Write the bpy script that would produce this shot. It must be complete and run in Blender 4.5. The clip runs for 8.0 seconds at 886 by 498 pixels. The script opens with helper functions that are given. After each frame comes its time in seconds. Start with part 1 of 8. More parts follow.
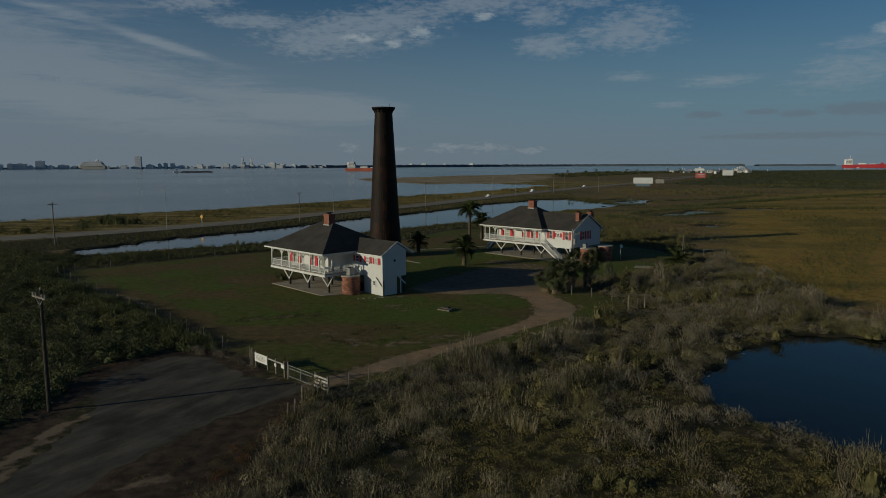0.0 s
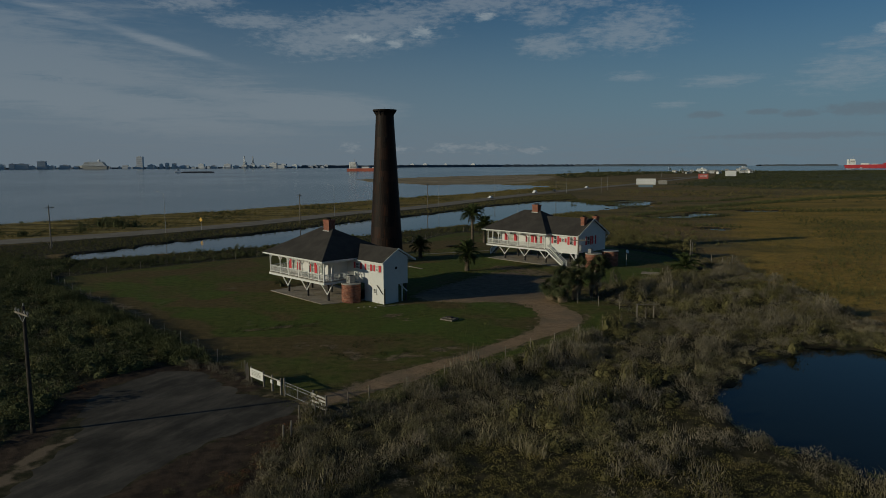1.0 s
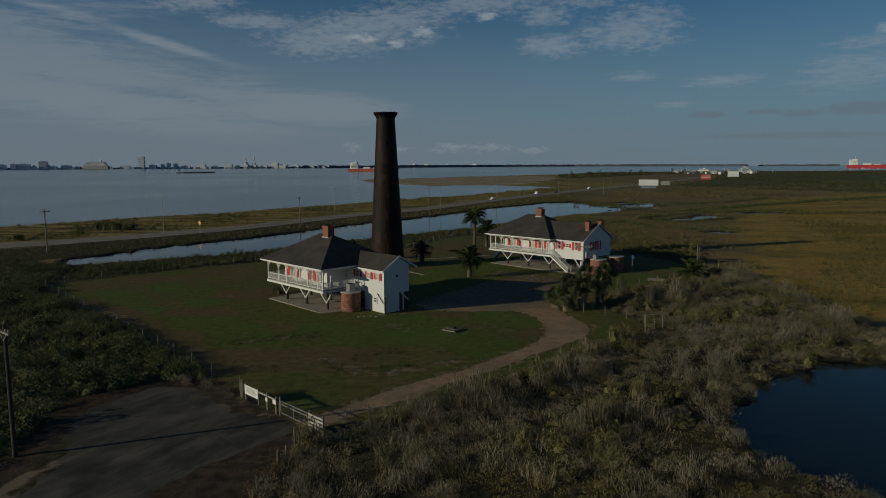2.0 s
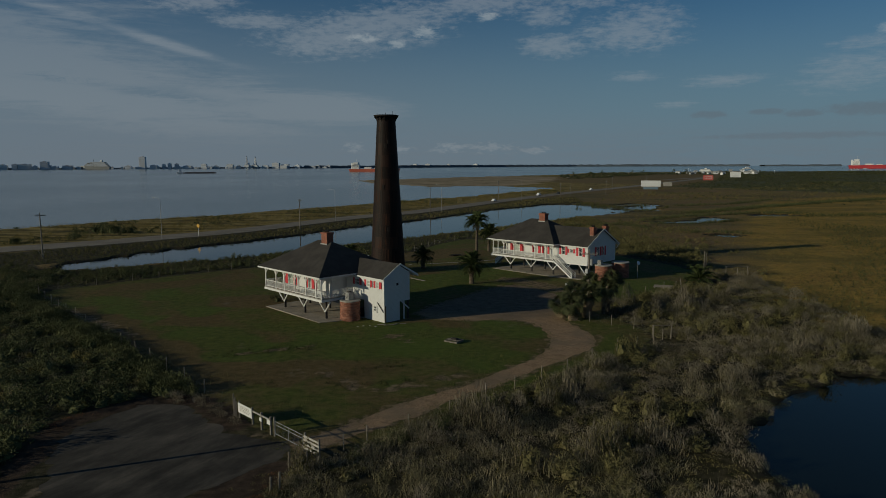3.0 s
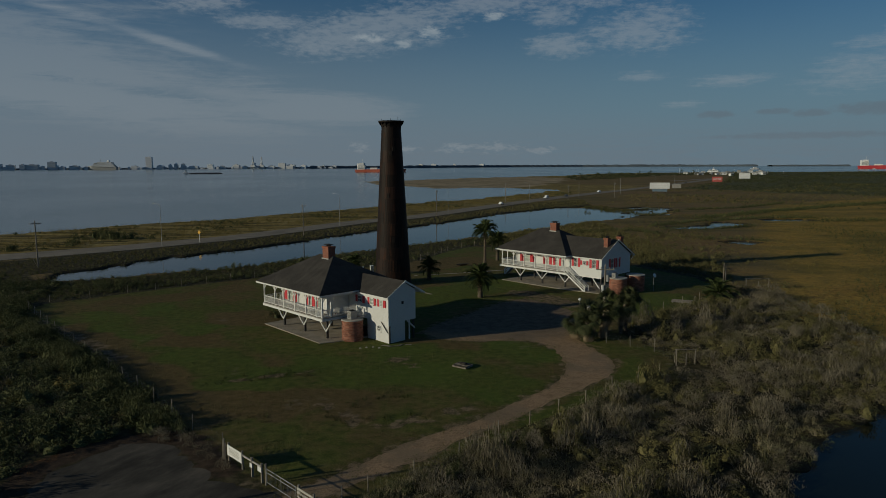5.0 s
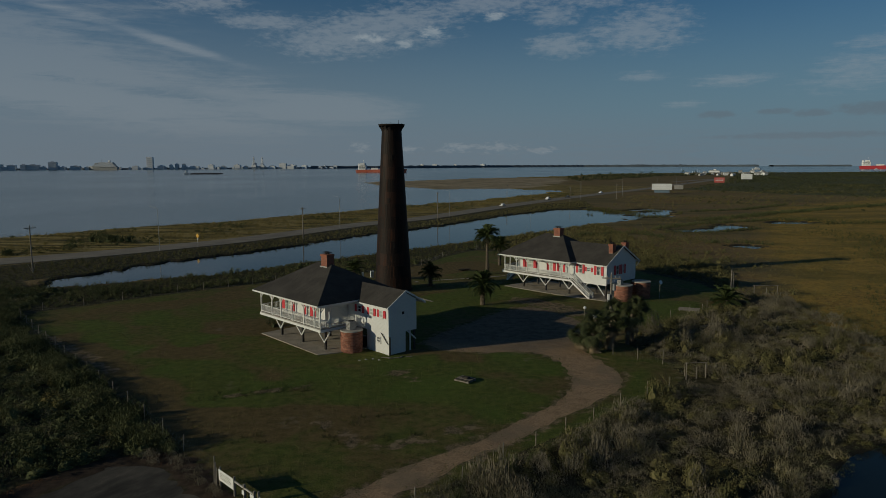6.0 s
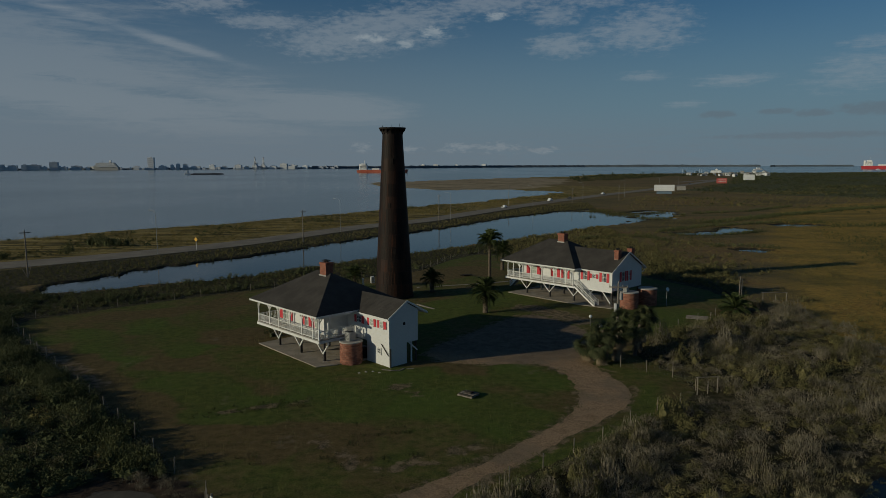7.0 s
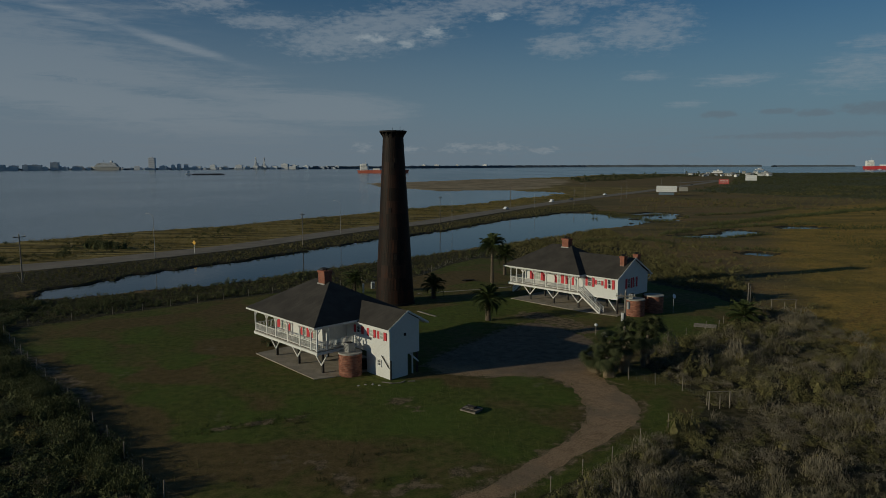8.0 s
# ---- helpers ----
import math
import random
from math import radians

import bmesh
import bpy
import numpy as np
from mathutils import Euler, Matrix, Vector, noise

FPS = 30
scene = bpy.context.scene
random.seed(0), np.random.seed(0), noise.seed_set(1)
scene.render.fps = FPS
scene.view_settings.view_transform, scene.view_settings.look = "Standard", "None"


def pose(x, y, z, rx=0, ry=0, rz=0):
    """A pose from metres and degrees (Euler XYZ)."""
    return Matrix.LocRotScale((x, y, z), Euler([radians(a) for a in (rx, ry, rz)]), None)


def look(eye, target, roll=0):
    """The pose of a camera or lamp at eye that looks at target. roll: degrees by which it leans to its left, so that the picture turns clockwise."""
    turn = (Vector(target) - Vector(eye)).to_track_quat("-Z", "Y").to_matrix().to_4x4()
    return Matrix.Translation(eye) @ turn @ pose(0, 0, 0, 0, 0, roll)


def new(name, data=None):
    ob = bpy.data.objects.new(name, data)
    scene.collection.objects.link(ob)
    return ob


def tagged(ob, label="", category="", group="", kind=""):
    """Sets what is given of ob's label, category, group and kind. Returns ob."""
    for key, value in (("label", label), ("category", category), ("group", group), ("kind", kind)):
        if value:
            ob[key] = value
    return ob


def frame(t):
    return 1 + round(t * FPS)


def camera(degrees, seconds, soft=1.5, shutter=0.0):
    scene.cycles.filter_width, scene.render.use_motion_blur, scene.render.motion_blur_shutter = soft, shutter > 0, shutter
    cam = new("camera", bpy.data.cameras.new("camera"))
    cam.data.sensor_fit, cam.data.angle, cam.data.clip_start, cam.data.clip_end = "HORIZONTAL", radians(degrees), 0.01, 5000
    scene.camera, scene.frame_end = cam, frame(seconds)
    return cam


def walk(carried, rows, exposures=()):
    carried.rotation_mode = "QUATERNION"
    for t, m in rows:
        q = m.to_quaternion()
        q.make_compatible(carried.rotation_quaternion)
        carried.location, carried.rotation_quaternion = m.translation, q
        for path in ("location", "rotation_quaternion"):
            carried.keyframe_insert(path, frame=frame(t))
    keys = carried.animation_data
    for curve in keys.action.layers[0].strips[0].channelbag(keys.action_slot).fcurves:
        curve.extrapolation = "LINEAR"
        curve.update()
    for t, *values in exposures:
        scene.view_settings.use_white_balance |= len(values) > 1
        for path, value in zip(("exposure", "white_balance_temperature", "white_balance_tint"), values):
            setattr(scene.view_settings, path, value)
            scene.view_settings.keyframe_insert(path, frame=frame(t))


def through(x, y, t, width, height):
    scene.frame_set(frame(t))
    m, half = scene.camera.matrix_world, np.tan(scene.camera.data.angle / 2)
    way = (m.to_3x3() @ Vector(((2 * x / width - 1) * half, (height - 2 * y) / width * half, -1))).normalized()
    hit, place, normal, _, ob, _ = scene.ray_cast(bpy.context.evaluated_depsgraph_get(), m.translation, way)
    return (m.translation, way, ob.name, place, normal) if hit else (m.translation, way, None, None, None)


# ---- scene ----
cam = camera(66.0, 8.0, soft=0.75)
# seconds, eye x, y, z, yaw to the left in degrees
ROWS = [
    (0.0, 14.671, -139.141, 18.755, 1.153),
    (0.5, 14.56, -137.829, 19.084, 1.216),
    (1.0, 14.462, -136.452, 19.424, 1.283),
    (1.5, 14.365, -135.137, 19.779, 1.342),
    (3.0, 14.15, -131.25, 20.83, 1.49),
    (3.5, 14.05, -129.92, 21.18, 1.53),
    (4.0, 13.968, -128.58, 21.52, 1.58),
    (4.5, 13.871, -127.246, 21.871, 1.846),
    (6.0, 13.577, -123.33, 22.98, 2.062),
    (6.5, 13.465, -122.03, 23.35, 2.121),
    (7.0, 13.338, -120.75, 23.71, 2.151),
    (7.5, 13.251, -119.48, 24.06, 2.194),
    (8.0, 13.11, -118.184, 24.37, 2.226),
]
PITCH, ROLL = -7.12, -0.17


def aim(x, y, z, yaw):
    a, p = radians(yaw), radians(PITCH)
    ahead = Vector((-math.sin(a) * math.cos(p), math.cos(a) * math.cos(p), math.sin(p)))
    eye = Vector((x, y, z))
    return look(eye, eye + ahead * 2, ROLL)


walk(cam, [(t, aim(x, y, z, yaw)) for t, x, y, z, yaw in ROWS], [(0.0, -0.66, 6050.0, -3.0), (8.0, -0.66, 6050.0, -3.0)])

# ---- light: low sun from behind on the camera's left, blue sky with thin cloud ----
SUN_FROM = Vector((-0.924, -0.382, 0.268)).normalized()
sun_data = bpy.data.lights.new("sun", "SUN")
sun_data.energy, sun_data.angle, sun_data.color = 4.1, radians(0.6), (1.0, 0.83, 0.61)
sun = new("sun", sun_data)
sun.matrix_world = look(SUN_FROM * 200, (0, 0, 0))

world = bpy.data.worlds.new("sky")
world.use_nodes = True
scene.world = world


class Nodes:
    """Shorthand for a node tree."""

    def __init__(self, tree):
        self.tree = tree

    def add(self, kind, values=None):
        n = self.tree.nodes.new(kind)
        for key, value in (values or {}).items():
            if isinstance(value, bpy.types.NodeSocket):
                self.tree.links.new(value, n.inputs[key])
            else:
                n.inputs[key].default_value = value
        return n

    def math(self, op, a, b=0.0, clamp=False):
        n = self.add("ShaderNodeMath", {0: a, 1: b})
        n.operation, n.use_clamp = op, clamp
        return n.outputs[0]

    def noise(self, scale, vector=None, detail=4.0, rough=0.55, distort=0.0):
        v = {"Scale": scale, "Detail": detail, "Roughness": rough, "Distortion": distort}
        if vector is not None:
            v["Vector"] = vector
        return self.add("ShaderNodeTexNoise", v).outputs["Fac"]

    def ramp(self, fac, stops):
        n = self.add("ShaderNodeValToRGB", {"Fac": fac})
        e = n.color_ramp.elements
        while len(e) < len(stops):
            e.new(0.5)
        for el, (pos, c) in zip(e, stops):
            el.position = pos
            el.color = (*c, 1.0)
        return n.outputs["Color"]

    def step(self, fac, lo, hi):
        n = self.add("ShaderNodeMapRange", {"Value": fac, "From Min": lo, "From Max": hi})
        n.interpolation_type = "SMOOTHSTEP"
        return n.outputs[0]

    def mix(self, fac, a, b):
        n = self.tree.nodes.new("ShaderNodeMix")
        n.data_type = "RGBA"
        for key, value in ((0, fac), (6, a), (7, b)):
            if isinstance(value, bpy.types.NodeSocket):
                self.tree.links.new(value, n.inputs[key])
            else:
                n.inputs[key].default_value = value
        return n.outputs[2]


def col(c):
    return (*c, 1.0)


def build_sky():
    n = Nodes(world.node_tree)
    world.node_tree.nodes.clear()
    d = n.add("ShaderNodeTexCoord").outputs["Generated"]
    sep = n.add("ShaderNodeSeparateXYZ", {0: d})
    x, y, z = sep.outputs[0], sep.outputs[1], n.math("MAXIMUM", sep.outputs[2], 0.004)
    up = n.add("ShaderNodeCombineXYZ", {0: x, 1: y, 2: z}).outputs[0]
    t = n.add("ShaderNodeTexSky")
    t.sky_type, t.sun_disc, t.sun_elevation, t.sun_rotation = "NISHITA", False, radians(15), math.atan2(SUN_FROM.x, SUN_FROM.y)
    t.altitude, t.air_density, t.dust_density, t.ozone_density = 0.0, 1.0, 0.35, 3.0
    n.tree.links.new(up, t.inputs["Vector"])
    sky = t.outputs[0]
    # azimuth to the right of +y and height, in degrees
    az = n.math("MULTIPLY", n.math("ARCTAN2", x, y), 57.2958)
    el = n.math("MULTIPLY", n.math("ARCSINE", z), 57.2958)

    def bank(a, e, wide, high, slope=0.0):
        da = n.math("DIVIDE", n.math("SUBTRACT", az, a), wide)
        lift = n.math("MULTIPLY", n.math("SUBTRACT", az, a), slope)
        de = n.math("DIVIDE", n.math("SUBTRACT", n.math("SUBTRACT", el, e), lift), high)
        r = n.math("SQRT", n.math("ADD", n.math("MULTIPLY", da, da), n.math("MULTIPLY", de, de)))
        return n.step(r, 1.0, 0.0)

    def sheet(ca, ce, scale, **kw):
        v = n.add("ShaderNodeCombineXYZ", {0: n.math("MULTIPLY", az, ca), 1: n.math("MULTIPLY", el, ce), 2: 3.3}).outputs[0]
        return n.noise(scale, v, **kw)

    big = sheet(0.13, 0.5, 1.0, detail=5.0, rough=0.6, distort=0.4)
    mottle = sheet(1.3, 3.3, 1.0, detail=6.0, rough=0.62, distort=0.2)
    fine = sheet(0.22, 1.9, 1.0, detail=8.0, rough=0.62, distort=1.2)
    veil = sheet(0.06, 0.34, 1.0, detail=7.0, rough=0.58, distort=1.2)

    def over(*parts):
        out = parts[0]
        for p in parts[1:]:
            out = n.math("MAXIMUM", out, p)
        return out

    def add(*parts):
        out = parts[0]
        for p in parts[1:]:
            out = n.math("ADD", out, p)
        return out

    def share(v, k, mid=0.0):
        return n.math("MULTIPLY", n.math("SUBTRACT", v, mid), k)

    # broken mid-level cloud in large thin patches
    plates = over(bank(-6.5, 11.0, 12.5, 3.0, 0.12), bank(-11, 9.7, 9.0, 2.4, 0.03), bank(2.5, 13.0, 9.5, 2.4), bank(14.0, 10.4, 7.0, 2.9), bank(7.6, 9.3, 4.6, 1.5), bank(6.8, 11.6, 4.0, 1.4), bank(10, 13.2, 6, 1.8), bank(-21.5, 12.3, 6, 1.5), bank(-16, 11, 6, 1.2), bank(-60, 13, 22, 6), bank(80, 14, 30, 6))
    c1 = n.math("MULTIPLY", n.step(add(share(plates, 0.9), share(mottle, 1.7, 0.5), share(fine, 0.9, 0.5), share(big, 1.1, 0.5)), 0.1, 1.05), n.step(plates, 0.0, 0.35))
    knots = over(bank(-5.2, 9.6, 1.7, 0.8), bank(-2.9, 10.5, 2.2, 1.0), bank(-8, 10.0, 2.6, 0.7), bank(2.2, 11.6, 1.9, 0.7), bank(31.0, 9.2, 1.6, 0.8))
    c1b = n.step(add(share(knots, 0.9), share(mottle, 1.3, 0.5)), 0.3, 0.95)
    # thin streaks and the pale veil on the sun's side
    streak = over(bank(-23.2, 9.1, 8.6, 0.75, -0.26), share(bank(-30, 10.8, 7, 0.9, -0.2), 0.7), share(bank(-29, 9.9, 6, 0.5, -0.1), 0.55))
    c2 = n.math("MULTIPLY", n.step(add(fine, share(streak, 0.35)), 0.3, 0.9), n.step(streak, 0.0, 1.0))
    pall = over(bank(-30, 6.5, 30, 6.0, -0.16), bank(-45, 9, 24, 7), bank(-12, 4.4, 12, 2.4), share(bank(-28, 12, 16, 4.5), 0.45))
    gap = n.math("MULTIPLY", over(bank(-23, 5.2, 9, 1.0, -0.1), bank(-30, 6.2, 7, 0.8, -0.1)), n.step(add(fine, share(mottle, 0.3, 0.5)), 0.36, 0.66))
    c5 = n.math("MULTIPLY", n.step(add(share(veil, 1.4, 0.5), share(fine, 1.1, 0.5), share(mottle, 0.35, 0.5), share(pall, 0.9), share(gap, -0.8)), 0.0, 0.75), n.step(pall, 0.0, 0.5))
    wisps = over(bank(29, 6.4, 7.5, 2.6, 0.12), bank(30, 8.4, 5, 1.2, 0.1), bank(20.5, 6.2, 6, 0.9), bank(17, 4.5, 3.0, 0.6), bank(14, 6.8, 4, 0.7))
    c6 = n.math("MULTIPLY", n.step(add(share(mottle, 0.8, 0.5), share(fine, 1.2, 0.5), share(wisps, 0.6)), 0.12, 0.9), n.step(wisps, 0.0, 0.5))
    low = over(bank(-1.0, 1.3, 3.0, 0.75), bank(2.6, 1.3, 3.6, 0.8), bank(6.0, 1.1, 2.6, 0.5), bank(-8.8, 1.4, 1.7, 0.8), bank(-5, 1.2, 2, 0.5))
    c3 = n.math("MULTIPLY", n.step(add(share(mottle, 2.1, 0.5), share(low, 0.6)), 0.15, 0.75), n.step(low, 0.0, 0.4))
    dark = over(bank(19.5, 3.7, 2.5, 0.5), bank(23.6, 3.8, 2.2, 0.4), bank(26, 3.6, 2.4, 0.5), bank(30.0, 3.8, 5.0, 0.85), bank(26, 2.0, 12, 0.45), bank(36, 4.2, 5, 0.8))
    c4 = n.math("MULTIPLY", n.step(add(share(mottle, 1.1, 0.5), share(dark, 0.8)), 0.1, 0.7), n.step(dark, 0.0, 0.5))

    side = n.step(az, -26.0, 22.0)
    top = n.math("SUBTRACT", 15.5, share(side, 1.5))
    edge = n.add("ShaderNodeMapRange", {"Value": el, "From Min": top, "From Max": 0.5})
    edge.interpolation_type = "SMOOTHSTEP"
    clear = n.add("ShaderNodeVectorMath", {0: sky, 1: (0.84, 1.08, 1.3)})
    clear.operation = "MULTIPLY"
    base = n.mix(n.math("MULTIPLY", edge.outputs[0], 0.93), clear.outputs[0], n.mix(side, col((4.95, 5.62, 7.05)), col((4.3, 5.85, 7.55))))
    base = n.mix(share(c5, 0.42), base, col((7.8, 7.9, 8.75)))
    grey = n.mix(n.math("MINIMUM", add(share(c1, 0.45), share(c2, 0.46), share(c6, 0.42), share(c3, 0.6)), 0.75), base, col((9.0, 9.0, 9.9)))
    lit = n.mix(add(share(c1b, 0.4), share(c3, 0.14)), grey, col((13.0, 12.8, 13.2)))
    shade = n.mix(share(c4, 0.68), lit, col((3.9, 4.6, 5.6)))
    haze = n.math("MULTIPLY", n.step(el, 4.6, 0.3), n.step(add(share(veil, 0.5), share(fine, 0.6), share(mottle, 0.35)), 0.5, 0.95))
    shade = n.mix(add(share(n.step(el, 5.0, 0.0), 0.32), share(haze, 0.4)), shade, col((4.9, 5.35, 6.25)))
    bg = n.add("ShaderNodeBackground", {"Color": shade, "Strength": 0.048})
    n.add("ShaderNodeOutputWorld", {0: bg.outputs[0]})


build_sky()
# ---- materials ----
def material(name, rough=0.8, metal=0.0, spec=0.3):
    m = bpy.data.materials.new(name)
    m.use_nodes = True
    m.node_tree.nodes.clear()
    n = Nodes(m.node_tree)
    bsdf = n.add("ShaderNodeBsdfPrincipled", {"Roughness": rough, "Metallic": metal, "Specular IOR Level": spec})
    n.add("ShaderNodeOutputMaterial", {0: bsdf.outputs[0]})
    return m, n, bsdf


def where(n):
    return n.add("ShaderNodeNewGeometry").outputs["Position"]


def bump(n, bsdf, height, strength, distance):
    b = n.add("ShaderNodeBump", {"Height": height, "Strength": strength, "Distance": distance})
    n.tree.links.new(b.outputs[0], bsdf.inputs["Normal"])


def surface(name, a, b, scale=2.0, rough=0.8, metal=0.0, spec=0.3, fine=20.0, relief=0.01, dirt=None, dirt_amount=0.4, rough_var=0.1):
    """Two tones mixed at a broad and a fine scale, with a fine relief and optional stains."""
    m, n, bsdf = material(name, rough, metal, spec)
    p = where(n)
    big, small = n.noise(scale, p, 5.0), n.noise(fine, p, 3.0)
    f = n.step(n.math("ADD", n.math("MULTIPLY", big, 0.7), n.math("MULTIPLY", small, 0.3)), 0.36, 0.64)
    c = n.mix(f, col(a), col(b))
    if dirt:
        stain = n.step(n.noise(scale * 0.45, p, 6.0, 0.65), 0.5, 0.72)
        c = n.mix(n.math("MULTIPLY", stain, dirt_amount), c, col(dirt))
    n.tree.links.new(c, bsdf.inputs["Base Color"])
    r = n.math("ADD", rough - rough_var / 2, n.math("MULTIPLY", small, rough_var), True)
    n.tree.links.new(r, bsdf.inputs["Roughness"])
    if relief:
        bump(n, bsdf, small, 0.6, relief)
    return m


def foliage(name, tones, patch=0.12, rough=0.75, through=0.14):
    """Leaf stuff: tone by island and by broad patches of the ground."""
    m, n, bsdf = material(name, rough, 0.0, 0.15)
    p = where(n)
    isl = n.add("ShaderNodeNewGeometry").outputs["Random Per Island"]
    big = n.noise(patch, p, 4.0, 0.6)
    speck, clump = n.noise(9.0, p, 3.0, 0.65), n.noise(1.1, p, 3.0, 0.6)
    own = n.math("ADD", n.math("MULTIPLY", isl, 0.24), n.math("MULTIPLY", n.step(speck, 0.3, 0.7), 0.22))
    wide = n.math("ADD", n.math("MULTIPLY", n.step(clump, 0.32, 0.68), 0.2), n.math("MULTIPLY", n.step(big, 0.32, 0.68), 0.34))
    f = n.math("ADD", own, wide, True)
    c = n.ramp(f, [(i / max(1, len(tones) - 1), t) for i, t in enumerate(tones)])
    n.tree.links.new(c, bsdf.inputs["Base Color"])
    tr = n.add("ShaderNodeBsdfTranslucent", {"Color": c})
    mx = n.add("ShaderNodeMixShader", {0: through, 1: bsdf.outputs[0], 2: tr.outputs[0]})
    out = [o for o in n.tree.nodes if o.bl_idname == "ShaderNodeOutputMaterial"][0]
    n.tree.links.new(mx.outputs[0], out.inputs[0])
    return m


def water(name, base, rough, ripple, scale, patch=0.0):
    m, n, bsdf = material(name, rough, 0.0, 0.5)
    bsdf.inputs["Base Color"].default_value = col(base)
    bsdf.inputs["IOR"].default_value = 1.33
    p = where(n)
    sc = n.add("ShaderNodeMapping", {"Vector": p, "Scale": (1.0, 0.45, 1.0), "Rotation": (0, 0, radians(25))}).outputs[0]
    h = n.math("ADD", n.noise(scale, sc, 5.0, 0.6), n.math("MULTIPLY", n.noise(scale * 0.13, sc, 3.0), 1.6))
    bump(n, bsdf, h, ripple, 0.2)
    if patch:
        r = n.math("ADD", rough * 0.6, n.math("MULTIPLY", n.step(n.noise(0.006, sc, 4.0), 0.35, 0.65), patch))
        n.tree.links.new(r, bsdf.inputs["Roughness"])
    return m


M = {}
M["white"] = surface("white_paint", (0.6, 0.6, 0.58), (0.68, 0.67, 0.645), 1.3, 0.6, fine=14, relief=0.004, dirt=(0.5, 0.48, 0.43), dirt_amount=0.25)
M["old_white"] = surface("weathered_white_paint", (0.3, 0.28, 0.25), (0.42, 0.4, 0.36), 2.5, 0.75, fine=12, relief=0.006, dirt=(0.24, 0.2, 0.15), dirt_amount=0.6)
M["red"] = surface("red_paint", (0.42, 0.025, 0.04), (0.5, 0.05, 0.06), 3, 0.5, relief=0.003)
M["roof"] = surface("asphalt_shingle", (0.035, 0.033, 0.033), (0.06, 0.056, 0.054), 1.2, 0.9, fine=9, relief=0.02, dirt=(0.085, 0.08, 0.075), dirt_amount=0.35)
M["brick"] = surface("brick_red", (0.2, 0.072, 0.046), (0.28, 0.11, 0.07), 2.5, 0.85, fine=9, relief=0.01, dirt=(0.2, 0.09, 0.06))
M["cistern"] = surface("cistern_brick", (0.36, 0.15, 0.09), (0.45, 0.21, 0.13), 1.6, 0.85, fine=10, relief=0.01, dirt=(0.2, 0.1, 0.07))
M["mortar"] = surface("mortar", (0.2, 0.13, 0.1), (0.27, 0.18, 0.14), 3, 0.9)
M["concrete"] = surface("concrete", (0.25, 0.215, 0.17), (0.35, 0.305, 0.245), 0.7, 0.85, fine=8, relief=0.006, dirt=(0.13, 0.115, 0.09), dirt_amount=0.6)
M["cap"] = surface("pale_concrete", (0.28, 0.265, 0.235), (0.4, 0.375, 0.335), 1.5, 0.8)


def iron_surface():
    """Black iron with rust running down it."""
    m, n, bsdf = material("rusted_black_iron", 0.65, 0.0, 0.14)
    p = where(n)
    run = n.add("ShaderNodeMapping", {"Vector": p, "Scale": (2.2, 2.2, 0.16)}).outputs[0]
    streak, big, small = n.noise(1.0, run, 6.0, 0.65), n.noise(0.35, p, 5.0, 0.6), n.noise(5.0, p, 4.0, 0.65)
    c = n.mix(n.step(small, 0.35, 0.65), col((0.009, 0.0065, 0.0055)), col((0.02, 0.0125, 0.0095)))
    rust = n.step(n.math("ADD", n.math("MULTIPLY", streak, 0.6), n.math("ADD", n.math("MULTIPLY", big, 0.25), n.math("MULTIPLY", small, 0.15))), 0.5, 0.66)
    own = n.add("ShaderNodeObjectInfo").outputs["Random"]
    c = n.mix(n.math("MULTIPLY", rust, n.math("ADD", 0.35, n.math("MULTIPLY", own, 0.6))), c, col((0.07, 0.027, 0.014)))
    c = n.mix(n.math("MULTIPLY", n.step(own, 0.55, 1.0), 0.4), c, col((0.045, 0.02, 0.013)))
    c = n.mix(n.math("MULTIPLY", n.step(own, 0.4, 0.0), 0.45), c, col((0.006, 0.005, 0.005)))
    c = n.mix(n.math("MULTIPLY", n.step(n.math("ADD", n.math("MULTIPLY", streak, 0.5), n.math("MULTIPLY", small, 0.5)), 0.6, 0.7), 0.5), c, col((0.11, 0.085, 0.065)))
    n.tree.links.new(c, bsdf.inputs["Base Color"])
    n.tree.links.new(n.math("ADD", 0.5, n.math("MULTIPLY", n.math("ADD", rust, small), 0.2), True), bsdf.inputs["Roughness"])
    bump(n, bsdf, n.math("ADD", small, streak), 0.6, 0.02)
    return m


M["iron"] = iron_surface()
M["iron_dark"] = surface("black_iron", (0.014, 0.012, 0.012), (0.022, 0.017, 0.014), 1.0, 0.75, 0.0, spec=0.15)
M["wood_grey"] = surface("weathered_wood", (0.15, 0.13, 0.105), (0.24, 0.21, 0.175), 3, 0.9, fine=30)
M["wood_dark"] = surface("creosoted_wood", (0.03, 0.026, 0.022), (0.06, 0.05, 0.04), 2, 0.9, fine=20)
M["stilt"] = surface("dark_stilt", (0.03, 0.028, 0.027), (0.05, 0.046, 0.042), 2, 0.8)
M["steel"] = surface("galvanised_steel", (0.42, 0.43, 0.44), (0.52, 0.53, 0.54), 2, 0.45, 0.6)
M["steel_dull"] = surface("dull_steel", (0.25, 0.25, 0.25), (0.33, 0.33, 0.32), 2, 0.55, 0.4)
M["deck"] = surface("grey_deck", (0.24, 0.225, 0.2), (0.31, 0.29, 0.26), 2, 0.8)
M["dark"] = surface("dark_void", (0.012, 0.012, 0.013), (0.02, 0.02, 0.021), 2, 0.7)
M["soffit"] = surface("soffit", (0.5, 0.5, 0.49), (0.58, 0.57, 0.55), 2, 0.7)
gm, gn, gb = material("window_glass", 0.06, 0.0, 0.5)
